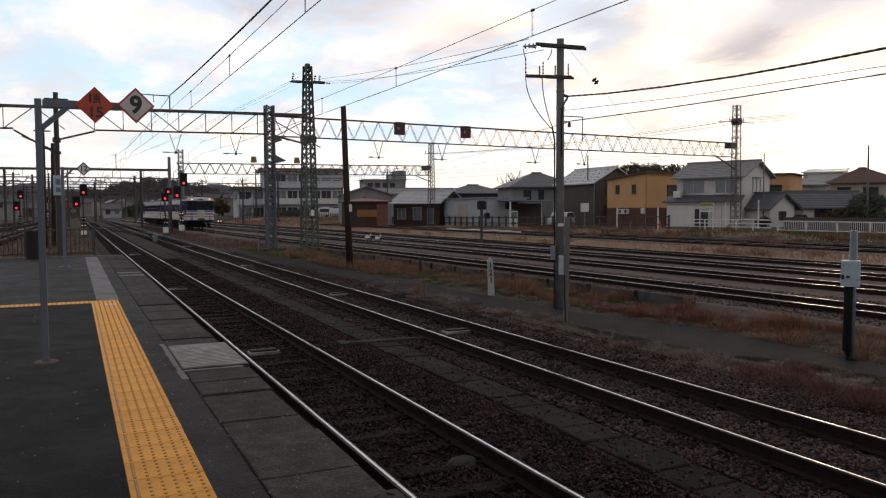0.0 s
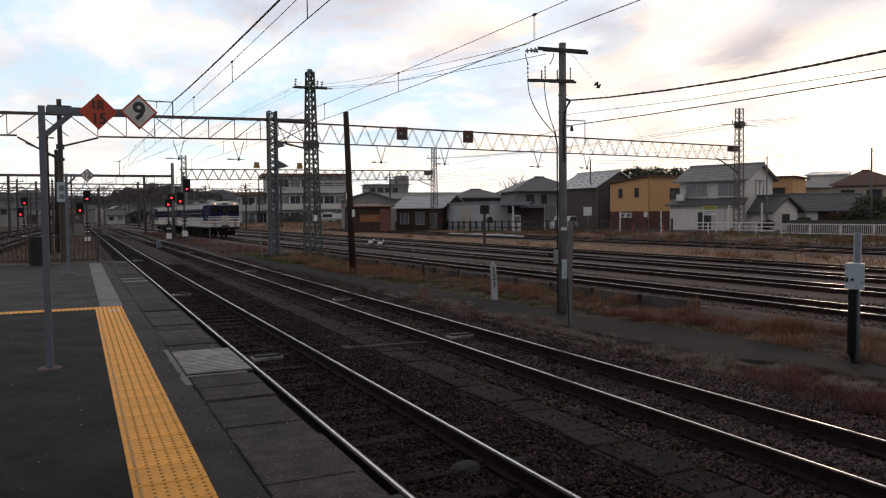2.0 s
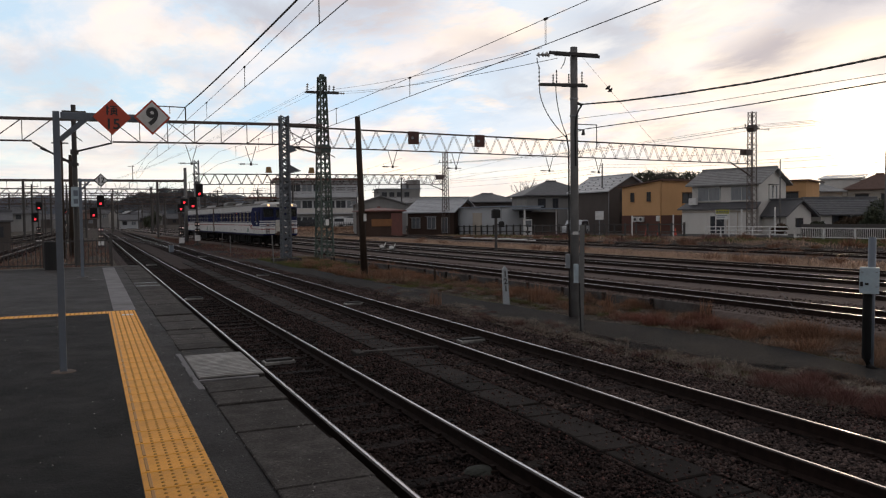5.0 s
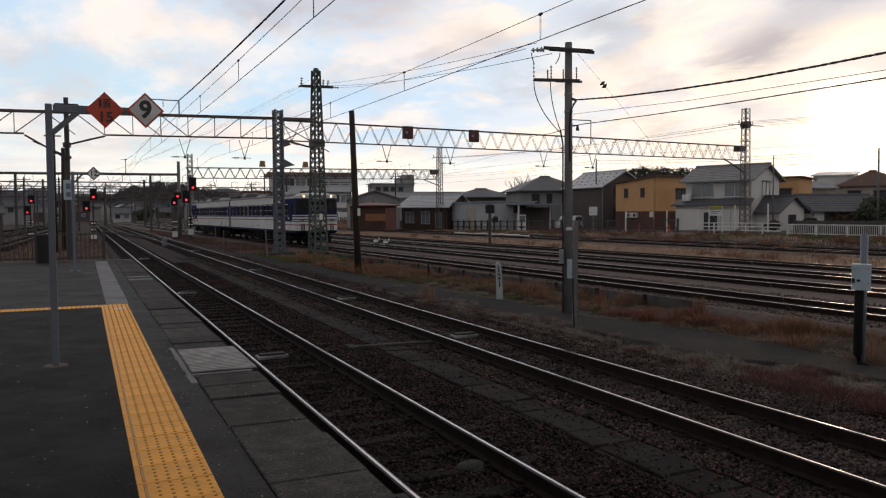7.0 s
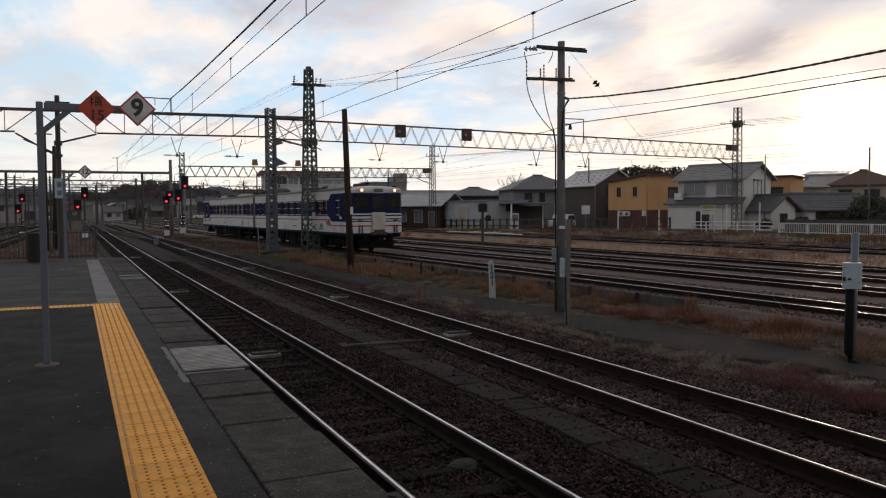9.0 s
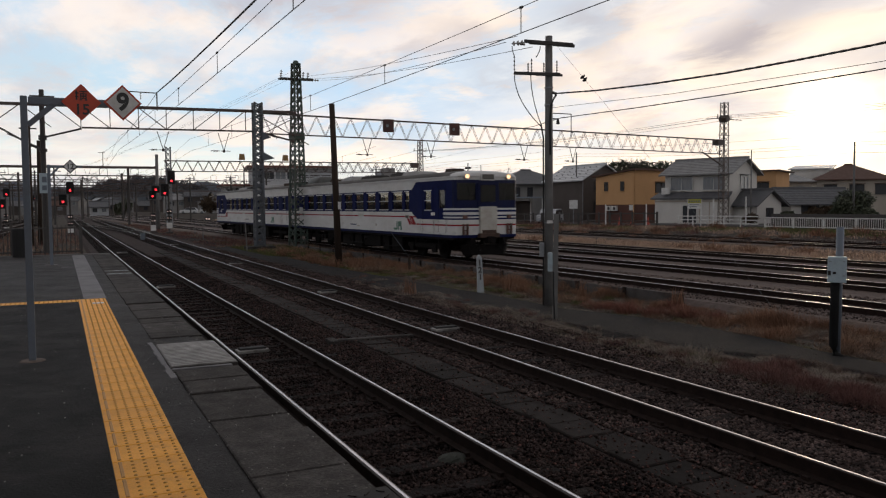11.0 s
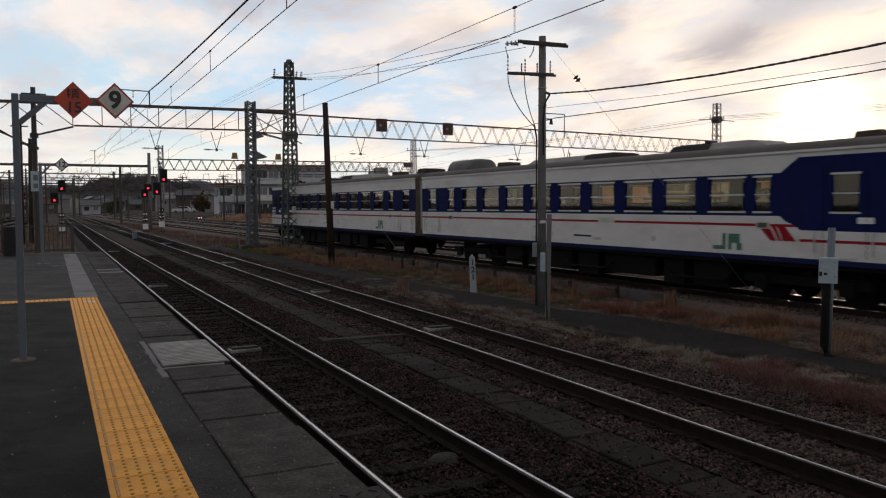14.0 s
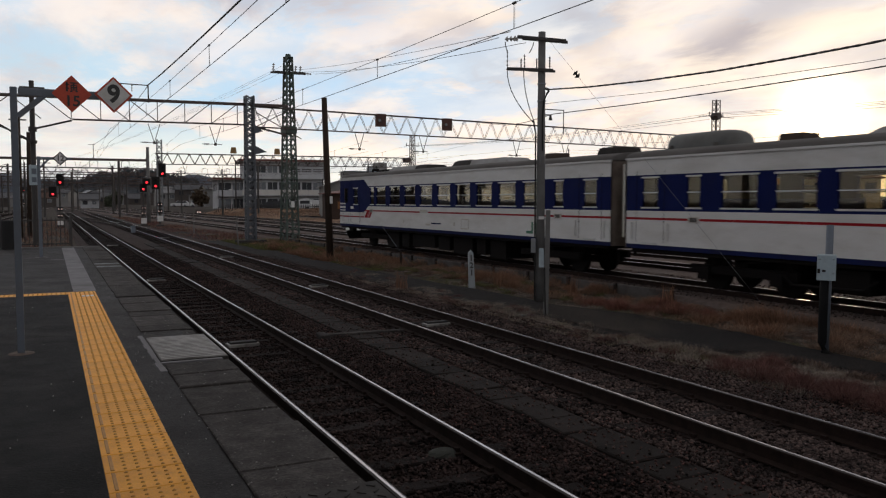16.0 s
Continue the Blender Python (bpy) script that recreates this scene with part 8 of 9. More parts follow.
def blades(label, xy, height, width, lean, material, z=None, name="grass"):
    n = len(xy)
    if z is None:
        z = np.array([ground_z(a, b) for a, b in xy])
    h = height * RNG.uniform(0.45, 1.25, n)
    a = RNG.uniform(0, 6.283, n)
    ln = lean * RNG.uniform(0.2, 1.3, n) * h
    la = RNG.uniform(0, 6.283, n)
    dx, dy = np.cos(a) * width, np.sin(a) * width
    base = np.stack([xy[:, 0], xy[:, 1], z - 0.02], -1)
    p0 = base + np.stack([dx, dy, np.zeros(n)], -1)
    p1 = base - np.stack([dx, dy, np.zeros(n)], -1)
    mid = base + np.stack([np.cos(la) * ln * 0.35, np.sin(la) * ln * 0.35, h * 0.6], -1)
    m0, m1 = mid + 0.7 * np.stack([dx, dy, np.zeros(n)], -1), mid - 0.7 * np.stack([dx, dy, np.zeros(n)], -1)
    tip = base + np.stack([np.cos(la) * ln, np.sin(la) * ln, h], -1)
    v = np.stack([p0, p1, m0, m1, tip], 1).reshape(-1, 3)
    f = np.array([(0, 1, 2), (1, 3, 2), (2, 3, 4)])
    tris = (f[None] + 5 * np.arange(n)[:, None, None]).reshape(-1, 3)
    return thing(name, label, "grass", kind="stuff", data=tri_mesh(name, v, tris, material))


def patchy(n, x0, x1, y0, y1, scale, cut, seed, near=1.6, lat=False):
    xy = scatter(n, x0, x1, y0, y1, near)
    keep = np.array([noise.noise((a * scale, b * scale * 0.6, seed)) + 0.25 * noise.noise((a * scale * 4, b * scale * 4, seed)) > cut for a, b in xy])
    xy = xy[keep]
    return np.array([yard(a, b)[:2] for a, b in xy]) if lat else xy


def clumps(centres, n, r):
    out = []
    for x, y in centres:
        k = RNG.normal(0, r / 2, (n, 2))
        out.append(k + np.array([x, y]))
    return np.concatenate(out)


def puffs(label, centres, n, r, height, material, width=0.003):
    """Rounded weed clumps: fine stalks that lean out from each clump's root."""
    c = np.asarray(centres, float)
    m = len(c) * n
    root = np.repeat(c, n, 0)
    size = np.repeat(RNG.uniform(0.6, 1.25, len(c)), n)
    a = RNG.uniform(0, 6.283, m)
    d = np.sqrt(RNG.uniform(0, 1, m))
    h = height * size * np.sqrt(np.maximum(0.05, 1 - 0.85 * d ** 2)) * RNG.uniform(0.55, 1.15, m)
    out = np.stack([np.cos(a), np.sin(a)], -1)
    base2 = root + out * (d * r * size * 0.55)[:, None]
    tip2 = root + out * (d * r * size)[:, None] + RNG.normal(0, r * 0.22, (m, 2))
    z = np.array([ground_z(x, y) for x, y in root]) - 0.01
    b = RNG.uniform(0, 6.283, m)
    w = np.stack([np.cos(b), np.sin(b)], -1) * width
    mid = (base2 + tip2) / 2 + RNG.normal(0, r * 0.1, (m, 2))
    v = np.stack([np.c_[base2 + w, z], np.c_[base2 - w, z], np.c_[mid + w * 0.8, z + 0.6 * h], np.c_[mid - w * 0.8, z + 0.6 * h], np.c_[tip2, z + h]], 1).reshape(-1, 3)
    f = np.array([(0, 1, 2), (1, 3, 2), (2, 3, 4)])
    tris = (f[None] + 5 * np.arange(m)[:, None, None]).reshape(-1, 3)
    thing("weeds", label, "weeds", kind="stuff", data=tri_mesh("weeds", v, tris, material))


def spots(n, x0, x1, y0, y1):
    return [(float(RNG.uniform(x0, x1)), float(RNG.uniform(y0, y1))) for i in range(n)]


puffs("dull red weed clumps beside the second track", [(8.75 + 0.28 * math.sin(2.1 * i), 5.3 + 0.21 * i) for i in range(17)], 800, 0.32, 0.2, M_redgrass, 0.0024)
puffs("small pale weed clumps beside the second track", spots(100, 8.0, 9.35, 6.5, 24), 210, 0.22, 0.15, M_paletuft)
puffs("small russet weed clumps beside the second track", spots(26, 8.0, 9.3, 8.0, 26), 190, 0.2, 0.15, M_redgrass)
puffs("tan weed clumps between path and yard", spots(110, 11.2, 13.5, 7, 30), 260, 0.3, 0.2, M_drygrass)
puffs("full russet weed clumps beside the path", [(11.5 + 0.25 * math.sin(3.7 * i), 13.4 + 0.5 * i + 0.3 * math.sin(7.3 * i)) for i in range(6)] + [(12.3 + 0.35 * math.sin(5.1 * i), 12.4 + 0.45 * i) for i in range(5)], 600, 0.36, 0.26, M_redweed, 0.0028)
puffs("orange weed clumps beside the path", [(12.7 + 0.3 * math.sin(2.9 * i), 11.0 + 0.2 * i) for i in range(5)] + [(13.1, 17.2), (12.9, 17.0), (11.9, 21.2), (12.2, 20.4)], 620, 0.42, 0.40, M_rustgrass, 0.0028)
puffs("orange weed clumps by the slanting stay", [(11.6 + 0.6 * math.sin(4.3 * i), 27.6 + 0.55 * i + 0.4 * math.sin(9.1 * i)) for i in range(10)], 460, 0.46, 0.36, M_rustgrass, 0.0045)
puffs("russet weed clumps between path and yard", spots(60, 11.4, 13.5, 9, 32), 300, 0.34, 0.28, M_rustgrass)
puffs("russet weed clumps round the poles", spots(50, 9.6, 13.3, 28, 44), 260, 0.45, 0.36, M_rustgrass, 0.005)
puffs("tan weed clumps round the poles", spots(60, 9.6, 13.3, 26, 46), 260, 0.45, 0.3, M_drygrass, 0.005)
puffs("russet weed clumps on the outer sidings", [tuple(yard(a, b)[:2]) for a, b in spots(70, 29.6, 47.0, 14, 80)], 160, 0.7, 0.5, M_rustgrass, 0.012)
blades("short dry tan grass between path and yard", patchy(66000, 11.1, 13.6, 6, 62, 0.9, 0.02, 1.0, 1.5), 0.05, 0.005, 1.3, M_drygrass)
blades("dry tan grass between path and yard", patchy(30000, 11.0, 13.6, 9, 60, 1.1, 0.18, 3.0, 1.4), 0.10, 0.005, 1.0, M_drygrass)
blades("green grass between path and yard", patchy(30000, 9.5, 13.2, 12, 60, 0.45, 0.10, 9.0, 1.1), 0.08, 0.006, 1.0, M_greengrass)
blades("low weeds beside the second track", patchy(24000, 7.85, 8.75, 5, 40, 0.8, -0.02, 11.0, 1.6), 0.055, 0.004, 1.2, M_drygrass)
blades("dull green moss and weeds beside the path", patchy(20000, 7.9, 8.9, 6, 26, 0.8, 0.05, 13.0, 1.4), 0.05, 0.005, 1.2, M_greengrass)
blades("pale tufts beside the second track", clumps([(float(RNG.uniform(7.95, 9.0)), float(RNG.uniform(7.5, 22))) for i in range(60)], 150, 0.3), 0.11, 0.0035, 1.4, M_paletuft)
blades("pale tufts on the path", clumps([(float(RNG.uniform(9.0, 11.5)), float(RNG.uniform(6.5, 24))) for i in range(7)], 60, 0.35), 0.06, 0.0035, 1.5, M_paletuft)
blades("thin weeds on the path", patchy(3000, 8.5, 11.4, 5.5, 40, 1.1, 0.30, 31.0, 1.5), 0.03, 0.004, 1.3, M_drygrass)
blades("low green grass along the path towards the gantry", patchy(20000, 9.9, 11.6, 26, 46, 0.5, -0.15, 47.0, 1.2), 0.09, 0.006, 1.0, M_greengrass)
puffs("green tussocks by the distance post", spots(60, 10.6, 12.8, 16, 30), 240, 0.26, 0.12, M_greengrass)
puffs("small debris-like dead grass beside the yard track", spots(70, 12.6, 14.0, 8, 30), 150, 0.25, 0.1, M_paletuft)
blades("single tall russet weed stalks", clumps([(12.75, 14.1), (12.3, 17.2), (11.4, 19.6), (8.5, 19.8)], 80, 0.16), 0.5, 0.006, 0.25, M_rustgrass)
blades("green grass round the gantry footings", scatter(9000, 9.0, 13.0, 38, 48, 1.0), 0.20, 0.009, 0.7, M_greengrass)
blades("sparse weeds in the near ballast", patchy(9000, 3.7, 5.4, 4, 24, 0.9, 0.15, 15.0), 0.05, 0.004, 0.9, M_drygrass)
blades("tan grass belt between the sidings", patchy(40000, 29.4, 35.6, 8, 110, 0.3, -0.45, 17.0, 1.3, True), 0.20, 0.014, 0.9, M_belt)
blades("tan grass along the yard fence", patchy(26000, 42.4, 47.4, 8, 120, 0.3, -0.1, 19.0, 1.2, True), 0.15, 0.014, 0.8, M_belt)
blades("green grass along the yard fence", patchy(30000, 43.6, 47.2, 18, 90, 0.22, -0.02, 21.0, 1.2, True), 0.17, 0.014, 0.8, M_greengrass)
blades("russet weeds along the outer sidings", patchy(12000, 42.0, 46.5, 15, 80, 0.6, 0.26, 23.0, 1.2, True), 0.5, 0.014, 0.5, M_redgrass)
blades("dry grass on the waste ground beyond the platform", patchy(14000, -9, 1.2, 27, 110, 0.25, -0.1, 25.0, 1.3), 0.22, 0.014, 0.8, M_drygrass)
blades("russet weeds beyond the platform", patchy(9000, -9, 1.2, 27, 90, 0.4, 0.1, 26.0, 1.3), 0.35, 0.012, 0.6, M_redgrass)
blades("dry grass between the far tracks", patchy(9000, 8.2, 13.6, 48, 130, 0.25, -0.05, 27.0, 1.2), 0.16, 0.014, 0.8, M_drygrass)
blades("russet weeds between the far tracks", patchy(14000, 8.0, 13.8, 48, 120, 0.3, -0.1, 33.0, 1.2), 0.22, 0.012, 0.8, M_redgrass)
blades("orange-tan grass on the bank before the office", patchy(26000, 29.6, 52.0, 112, 146, 0.3, -0.5, 41.0, 1.0, True), 0.22, 0.03, 0.8, M_belt)
blades("russet weeds on the bank before the office", patchy(9000, 29.6, 52.0, 112, 140, 0.35, 0.0, 43.0, 1.0, True), 0.4, 0.025, 0.6, M_rustgrass)
blades("thin dry grass between yard tracks", patchy(30000, 17.4, 26.0, 8, 110, 0.4, -0.02, 29.0, 1.3, True), 0.09, 0.01, 0.9, M_belt)


stones("loose dirty stones beside the second track", scatter(9000, 7.9, 8.6, 4.0, 34, 1.7), -0.222, 0.018, M_stonedark, 0.012)
stones("grey grit and small stones on the path", scatter(500, 9.2, 11.0, 5.0, 30, 1.6), -0.212, 0.008, M_yardstone, 0.003)
blades("pale dead grass on the verge", clumps([(float(RNG.uniform(7.95, 9.5)), float(RNG.uniform(5.0, 24))) for i in range(90)], 70, 0.32), 0.075, 0.003, 1.6, M_paletuft)
blades("russet scraps on the verge", clumps([(float(RNG.uniform(8.0, 9.4)), float(RNG.uniform(6.0, 24))) for i in range(30)], 60, 0.3), 0.07, 0.003, 1.5, M_redgrass)


puffs("low matted dead grass beside the second track", [(float(RNG.uniform(7.95, 9.0 + 0.05 * max(0, 16 - y))), y) for y in (float(v) for v in RNG.uniform(4.5, 26, 210))], 120, 0.24, 0.085, M_paletuft, 0.0026)
puffs("low brown weeds beside the second track", [(float(RNG.uniform(7.95, 9.0 + 0.05 * max(0, 16 - y))), y) for y in (float(v) for v in RNG.uniform(4.5, 26, 170))], 130, 0.24, 0.10, M_brownweed, 0.003)
puffs("low dull green weeds beside the second track", [(float(RNG.uniform(7.95, 9.1)), y) for y in (float(v) for v in RNG.uniform(7, 22, 70))], 130, 0.24, 0.08, M_greengrass, 0.003)
puffs("low matted dead grass on the near verge", spots(46, 8.9, 10.1, 5.0, 9.2), 130, 0.24, 0.09, M_paletuft, 0.0026)
puffs("dull red weeds on the near verge", spots(16, 8.9, 9.9, 5.2, 8.6), 420, 0.28, 0.16, M_redgrass, 0.0024)
puffs("low brown weeds on the near verge", spots(34, 8.9, 10.1, 5.0, 9.2), 140, 0.24, 0.10, M_brownweed, 0.003)
puffs("low matted dead grass beyond the path", [(float(RNG.uniform(10.5 + 0.16 * max(0, 14 - max(10, y)), 13.6)), y) for y in (float(v) for v in RNG.uniform(5, 30, 220))], 130, 0.28, 0.09, M_paletuft, 0.003)
puffs("low brown weeds beyond the path", [(float(RNG.uniform(10.5 + 0.16 * max(0, 14 - max(10, y)), 13.6)), y) for y in (float(v) for v in RNG.uniform(5, 30, 200))], 150, 0.3, 0.13, M_brownweed, 0.003)
stones("dark grit and clods beside the second track", scatter(9000, 7.9, 9.0, 3.6, 30, 1.5), -0.25, 0.013, M_stonedark, 0.010)


def overgrowth(n, rows, way, reach, seed):
    """Places along one edge of the footpath where weeds creep over it in tongues."""
    out = []
    for y in RNG.uniform(4.5, 34, n):
        creep = reach * max(0.0, 0.45 + 1.3 * noise.noise((y * 0.8, seed, 0.3)))
        out.append((path_edge(y, rows) + way * (float(RNG.uniform(0, 1)) * (creep + 0.25) - 0.25), y))
    return np.array(out)


blades("pale dead grass creeping over the path", overgrowth(5000, PATH_IN, 1, 0.4, 2.0), 0.045, 0.0035, 1.6, M_paletuft)
blades("brown weeds creeping over the path", overgrowth(5000, PATH_IN, 1, 0.4, 5.0), 0.05, 0.004, 1.4, M_brownweed)
blades("dull green weeds along the path edge", overgrowth(9000, PATH_OUT, -1, 0.35, 7.0), 0.06, 0.004, 1.4, M_greengrass)
blades("pale dead grass along the path edge", overgrowth(6000, PATH_OUT, -1, 0.3, 8.0), 0.06, 0.0035, 1.5, M_paletuft)
blades("dull green moss creeping over the path", overgrowth(6000, PATH_IN, 1, 0.35, 9.0), 0.03, 0.004, 1.4, M_greengrass)
stones("soil and grit washed over the path", overgrowth(3500, PATH_IN, 1, 0.5, 11.0), -0.218, 0.012, M_stone, 0.004)


def specks():
    """Pale chips of mortar and grit strewn on the platform edge."""
    xy = np.concatenate([scatter(260, 0.62, 1.3, 3.2, 16, 1.5), scatter(160, -2.2, 0.2, 3.6, 14, 1.5)])
    stones("pale grit and mortar chips on the platform", xy, ZP + 0.006, 0.006, M_plate, 0.001)


specks()

# extra tracks on the waste ground to the left
for x, turn in ((-6.5, -1.5), (-11.0, -2.0), (-15.5, -2.5)):
    track("rusty track beyond the platform fence", (x, 30), turn, -1, 270, (1, 0), M_rustrail, "far side tracks")


# ---- low kerb and cable trough ----
M_kerb = mat("stained_grey_concrete", (0.10, 0.092, 0.088), (0.06, 0.054, 0.051), 3, 0.9, bump=0.5, dirt=(0.045, 0.035, 0.03), dirt_amount=0.7, dirt_scale=2)


def low_kerb():
    th = thing("low_kerb", "low weathered concrete kerb along the yard track", "kerb")
    s = 14.0
    while s < 44:
        a = yard(13.72, s)
        part("kerb_board", Shape().box(0, 0.01, 0, 0.08, 1.98, 0.30, bevel=0.01), M_kerb, th, at=pose(a.x, a.y, -0.29 + random.uniform(-0.015, 0.015), 0, random.uniform(-3, 3), TURN))
        part("stake", Shape().box(-0.05, -0.05, 0, 0.03, 0.05, 0.33), M_trough, th, at=pose(a.x, a.y, -0.3, 0, 0, TURN))
        s += 2.0


def cable_trough():
    th = thing("cable_trough", "line of worn concrete trough lids between the tracks", "cable trough", pose(4.82, 0, -0.186))
    lid = Shape().box(-0.25, 0, 0, 0.25, 0.485, 0.035, bevel=0.012).mesh("lid", M_trough)
    y = -2.0
    while y < 46:
        part("lid", lid, [], th, at=pose(random.uniform(-0.02, 0.02), y, random.uniform(-0.014, 0.004), random.uniform(-1.2, 1.2), random.uniform(-1.2, 1.2), random.uniform(-1.5, 1.5)))
        y += 0.5


low_kerb()
cable_trough()


# ---- trees, bushes, distance ----
M_leaf = mat("dark_evergreen_leaf", (0.035, 0.048, 0.028), (0.055, 0.06, 0.03), 2, 0.7, bump=0, island=0.5)
M_leafbrown = mat("winter_leaf", (0.085, 0.055, 0.035), (0.06, 0.045, 0.03), 2, 0.8, bump=0, island=0.5)
# distance haze is mixed into the bluish colour of these woods
M_farwood = mat("haze_tinted_woods", (0.072, 0.084, 0.096), (0.095, 0.104, 0.114), 2, 0.9, bump=0, island=0.5)
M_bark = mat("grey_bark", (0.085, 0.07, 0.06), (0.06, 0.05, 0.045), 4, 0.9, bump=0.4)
# the hills' blue-grey likewise carries the haze of distance
M_hill = mat("haze_tinted_hill", (0.085, 0.096, 0.118), (0.055, 0.063, 0.078), 0.02, 0.95, bump=0, fine=0.25, dirt=(0.10, 0.10, 0.105), dirt_amount=0.5, dirt_scale=0.03)


def leaf_cloud(centres, radii, n, size):
    c = np.asarray(centres, float)
    k = RNG.integers(0, len(c), n)
    d = RNG.normal(0, 1, (n, 3))
    d /= np.linalg.norm(d, axis=1)[:, None]
    p = c[k] + d * np.asarray(radii)[k][:, None] * RNG.uniform(0.55, 1.05, n)[:, None] * np.array([1, 1, 0.85])
    t = RNG.normal(0, size, (n, 3, 3))
    v = (p[:, None] + t).reshape(-1, 3)
    return v, np.arange(3 * n).reshape(-1, 3)


def limb(sh, p, way, length, r, depth):
    q = p + way * length
    sh.tube(p, q, r, r * 0.65, 6)
    if depth:
        for _ in range(3):
            w = (way + Vector((random.uniform(-0.8, 0.8), random.uniform(-0.8, 0.8), random.uniform(-0.1, 0.7)))).normalized()
            limb(sh, p.lerp(q, random.uniform(0.55, 1.0)), w, length * random.uniform(0.55, 0.8), r * 0.6, depth - 1)


def bush(label, x, y, w, h, n, material, size=0.08, name="bush"):
    z = ground_z(x, y)
    th = thing(name, label, "bush", pose(x, y, z), group="garden bushes")
    sh = Shape()
    for _ in range(4):
        sh.tube((0, 0, -0.05), (random.uniform(-w, w) * 0.3, random.uniform(-w, w) * 0.3, h * 0.6), 0.05, 0.02, 6)
    part("stems", sh, M_bark, th)
    cs = [(random.uniform(-w, w) * 0.4, random.uniform(-w, w) * 0.3, h * random.uniform(0.3, 0.75)) for _ in range(9)]
    v, f = leaf_cloud(cs, [h * random.uniform(0.18, 0.34) for _ in cs], n, size)
    part("foliage", tri_mesh("foliage", v, f, material), [], th)


def tree(label, x, y, h, crown, n, material, bare=False, size=0.16):
    th = thing("tree", label, "tree", pose(x, y, ground_z(x, y)), group="trees behind the houses")
    sh = Shape()
    sh.tube((0, 0, -0.1), (0, 0, h * 0.45), 0.22, 0.15, 8)
    for _ in range(6 if bare else 5):
        limb(sh, Vector((0, 0, h * random.uniform(0.3, 0.45))), Vector((random.uniform(-0.7, 0.7), random.uniform(-0.7, 0.7), 1)).normalized(), h * 0.27, 0.09, 3 if bare else 2)
    part("trunk", sh, M_bark, th)
    if not bare:
        cs = [(random.uniform(-crown, crown) * 0.6, random.uniform(-crown, crown) * 0.6, h * random.uniform(0.5, 1.0)) for _ in range(26)]
        v, f = leaf_cloud(cs, [crown * random.uniform(0.12, 0.30) for _ in cs], n, size)
        part("crown", tri_mesh("crown", v, f, material), [], th)


bush("dark clipped evergreen bush in a garden", 66.2, 50.9, 2.0, 2.2, 4200, M_leaf)
bush("brownish shrub in a garden", 63.4, 52.2, 1.4, 1.4, 2400, M_leafbrown)
bush("dark shrub beside the outbuilding", 60.6, 52.6, 1.3, 1.2, 2200, M_leaf)
bush("dark shrub behind the white fence", 64.5, 47.0, 1.6, 1.4, 2400, M_leaf)
bush("bushy garden conifer before the long roof", 69.5, 52.2, 2.2, 3.2, 5200, M_leaf, 0.09)
bush("brown hedge shrub by the garden wall", 66.0, 53.2, 2.6, 1.7, 3200, M_leafbrown, 0.08)
bush("low shrub by the lane", 55.0, 51.5, 1.2, 1.1, 1600, M_leafbrown)
tree("dark evergreen tree behind the houses", 84.9, 109.0, 9.9, 2.0, 1500, M_leaf)
tree("dark evergreen tree behind the houses", 88.5, 110.0, 9.4, 1.8, 1200, M_leaf)
tree("bare winter tree among the houses", 86.6, 109.6, 11.2, 2, 0, M_leaf, True)
tree("bare winter tree among the houses", 91.5, 110.5, 10.6, 2, 0, M_leaf, True)
tree("bare twiggy tree behind the shed", 65.5, 113.0, 8.8, 2, 0, M_leaf, True)


def grove():
    th = thing("wooded_knoll", "low dark wooded knoll behind the houses", "woods", pose(102, 119, 0), kind="stuff")
    cs = [(x * 0.9, -x * 0.75 + random.uniform(-2, 2), random.uniform(1.0, 10.4) - abs(x) * 0.22) for x in np.linspace(-9, 9, 80)]
    v, f = leaf_cloud(cs, [random.uniform(1.4, 2.6) for _ in cs], 30000, 0.2)
    part("foliage", tri_mesh("foliage", v, f, M_leaf), [], th)


def rise_body(parent, x0, x1, height, depth):
    """The slope under the trees, bumpy along its crest."""
    xs = np.linspace(x0, x1, 60)
    rows = []
    for dy, k in ((-depth, 0.0), (-depth * 0.5, 0.6), (0, 1.0), (depth, 0.2)):
        for x in xs:
            e = max(0.0, 1 - (2 * (x - x0) / (x1 - x0) - 1) ** 2) ** 0.6
            rows.append((x, dy, k * e * height * (0.92 + 0.10 * noise.noise((x * 0.11, dy, 3))) - 0.5))
    faces = [(j * 60 + i, j * 60 + i + 1, (j + 1) * 60 + i + 1, (j + 1) * 60 + i) for j in range(3) for i in range(59)]
    part("slope", raw_mesh("slope", rows, faces, M_farwood), [], parent)


def near_rise():
    th = thing("wooded_knoll", "wooded rise beyond the yard throat, tinted for haze", "woods", pose(38, 450, 0), kind="stuff")
    cs = [(float(x) + random.uniform(-2, 2), random.uniform(-10, 10), (random.uniform(0.25, 1.0)) * 18.0 * (1 - (abs(x) / 56) ** 2)) for x in np.linspace(-52, 54, 330)]
    v, f = leaf_cloud(cs, [random.uniform(1.4, 2.8) for _ in cs], 60000, 0.45)
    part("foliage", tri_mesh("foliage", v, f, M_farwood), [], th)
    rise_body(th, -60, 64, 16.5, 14)


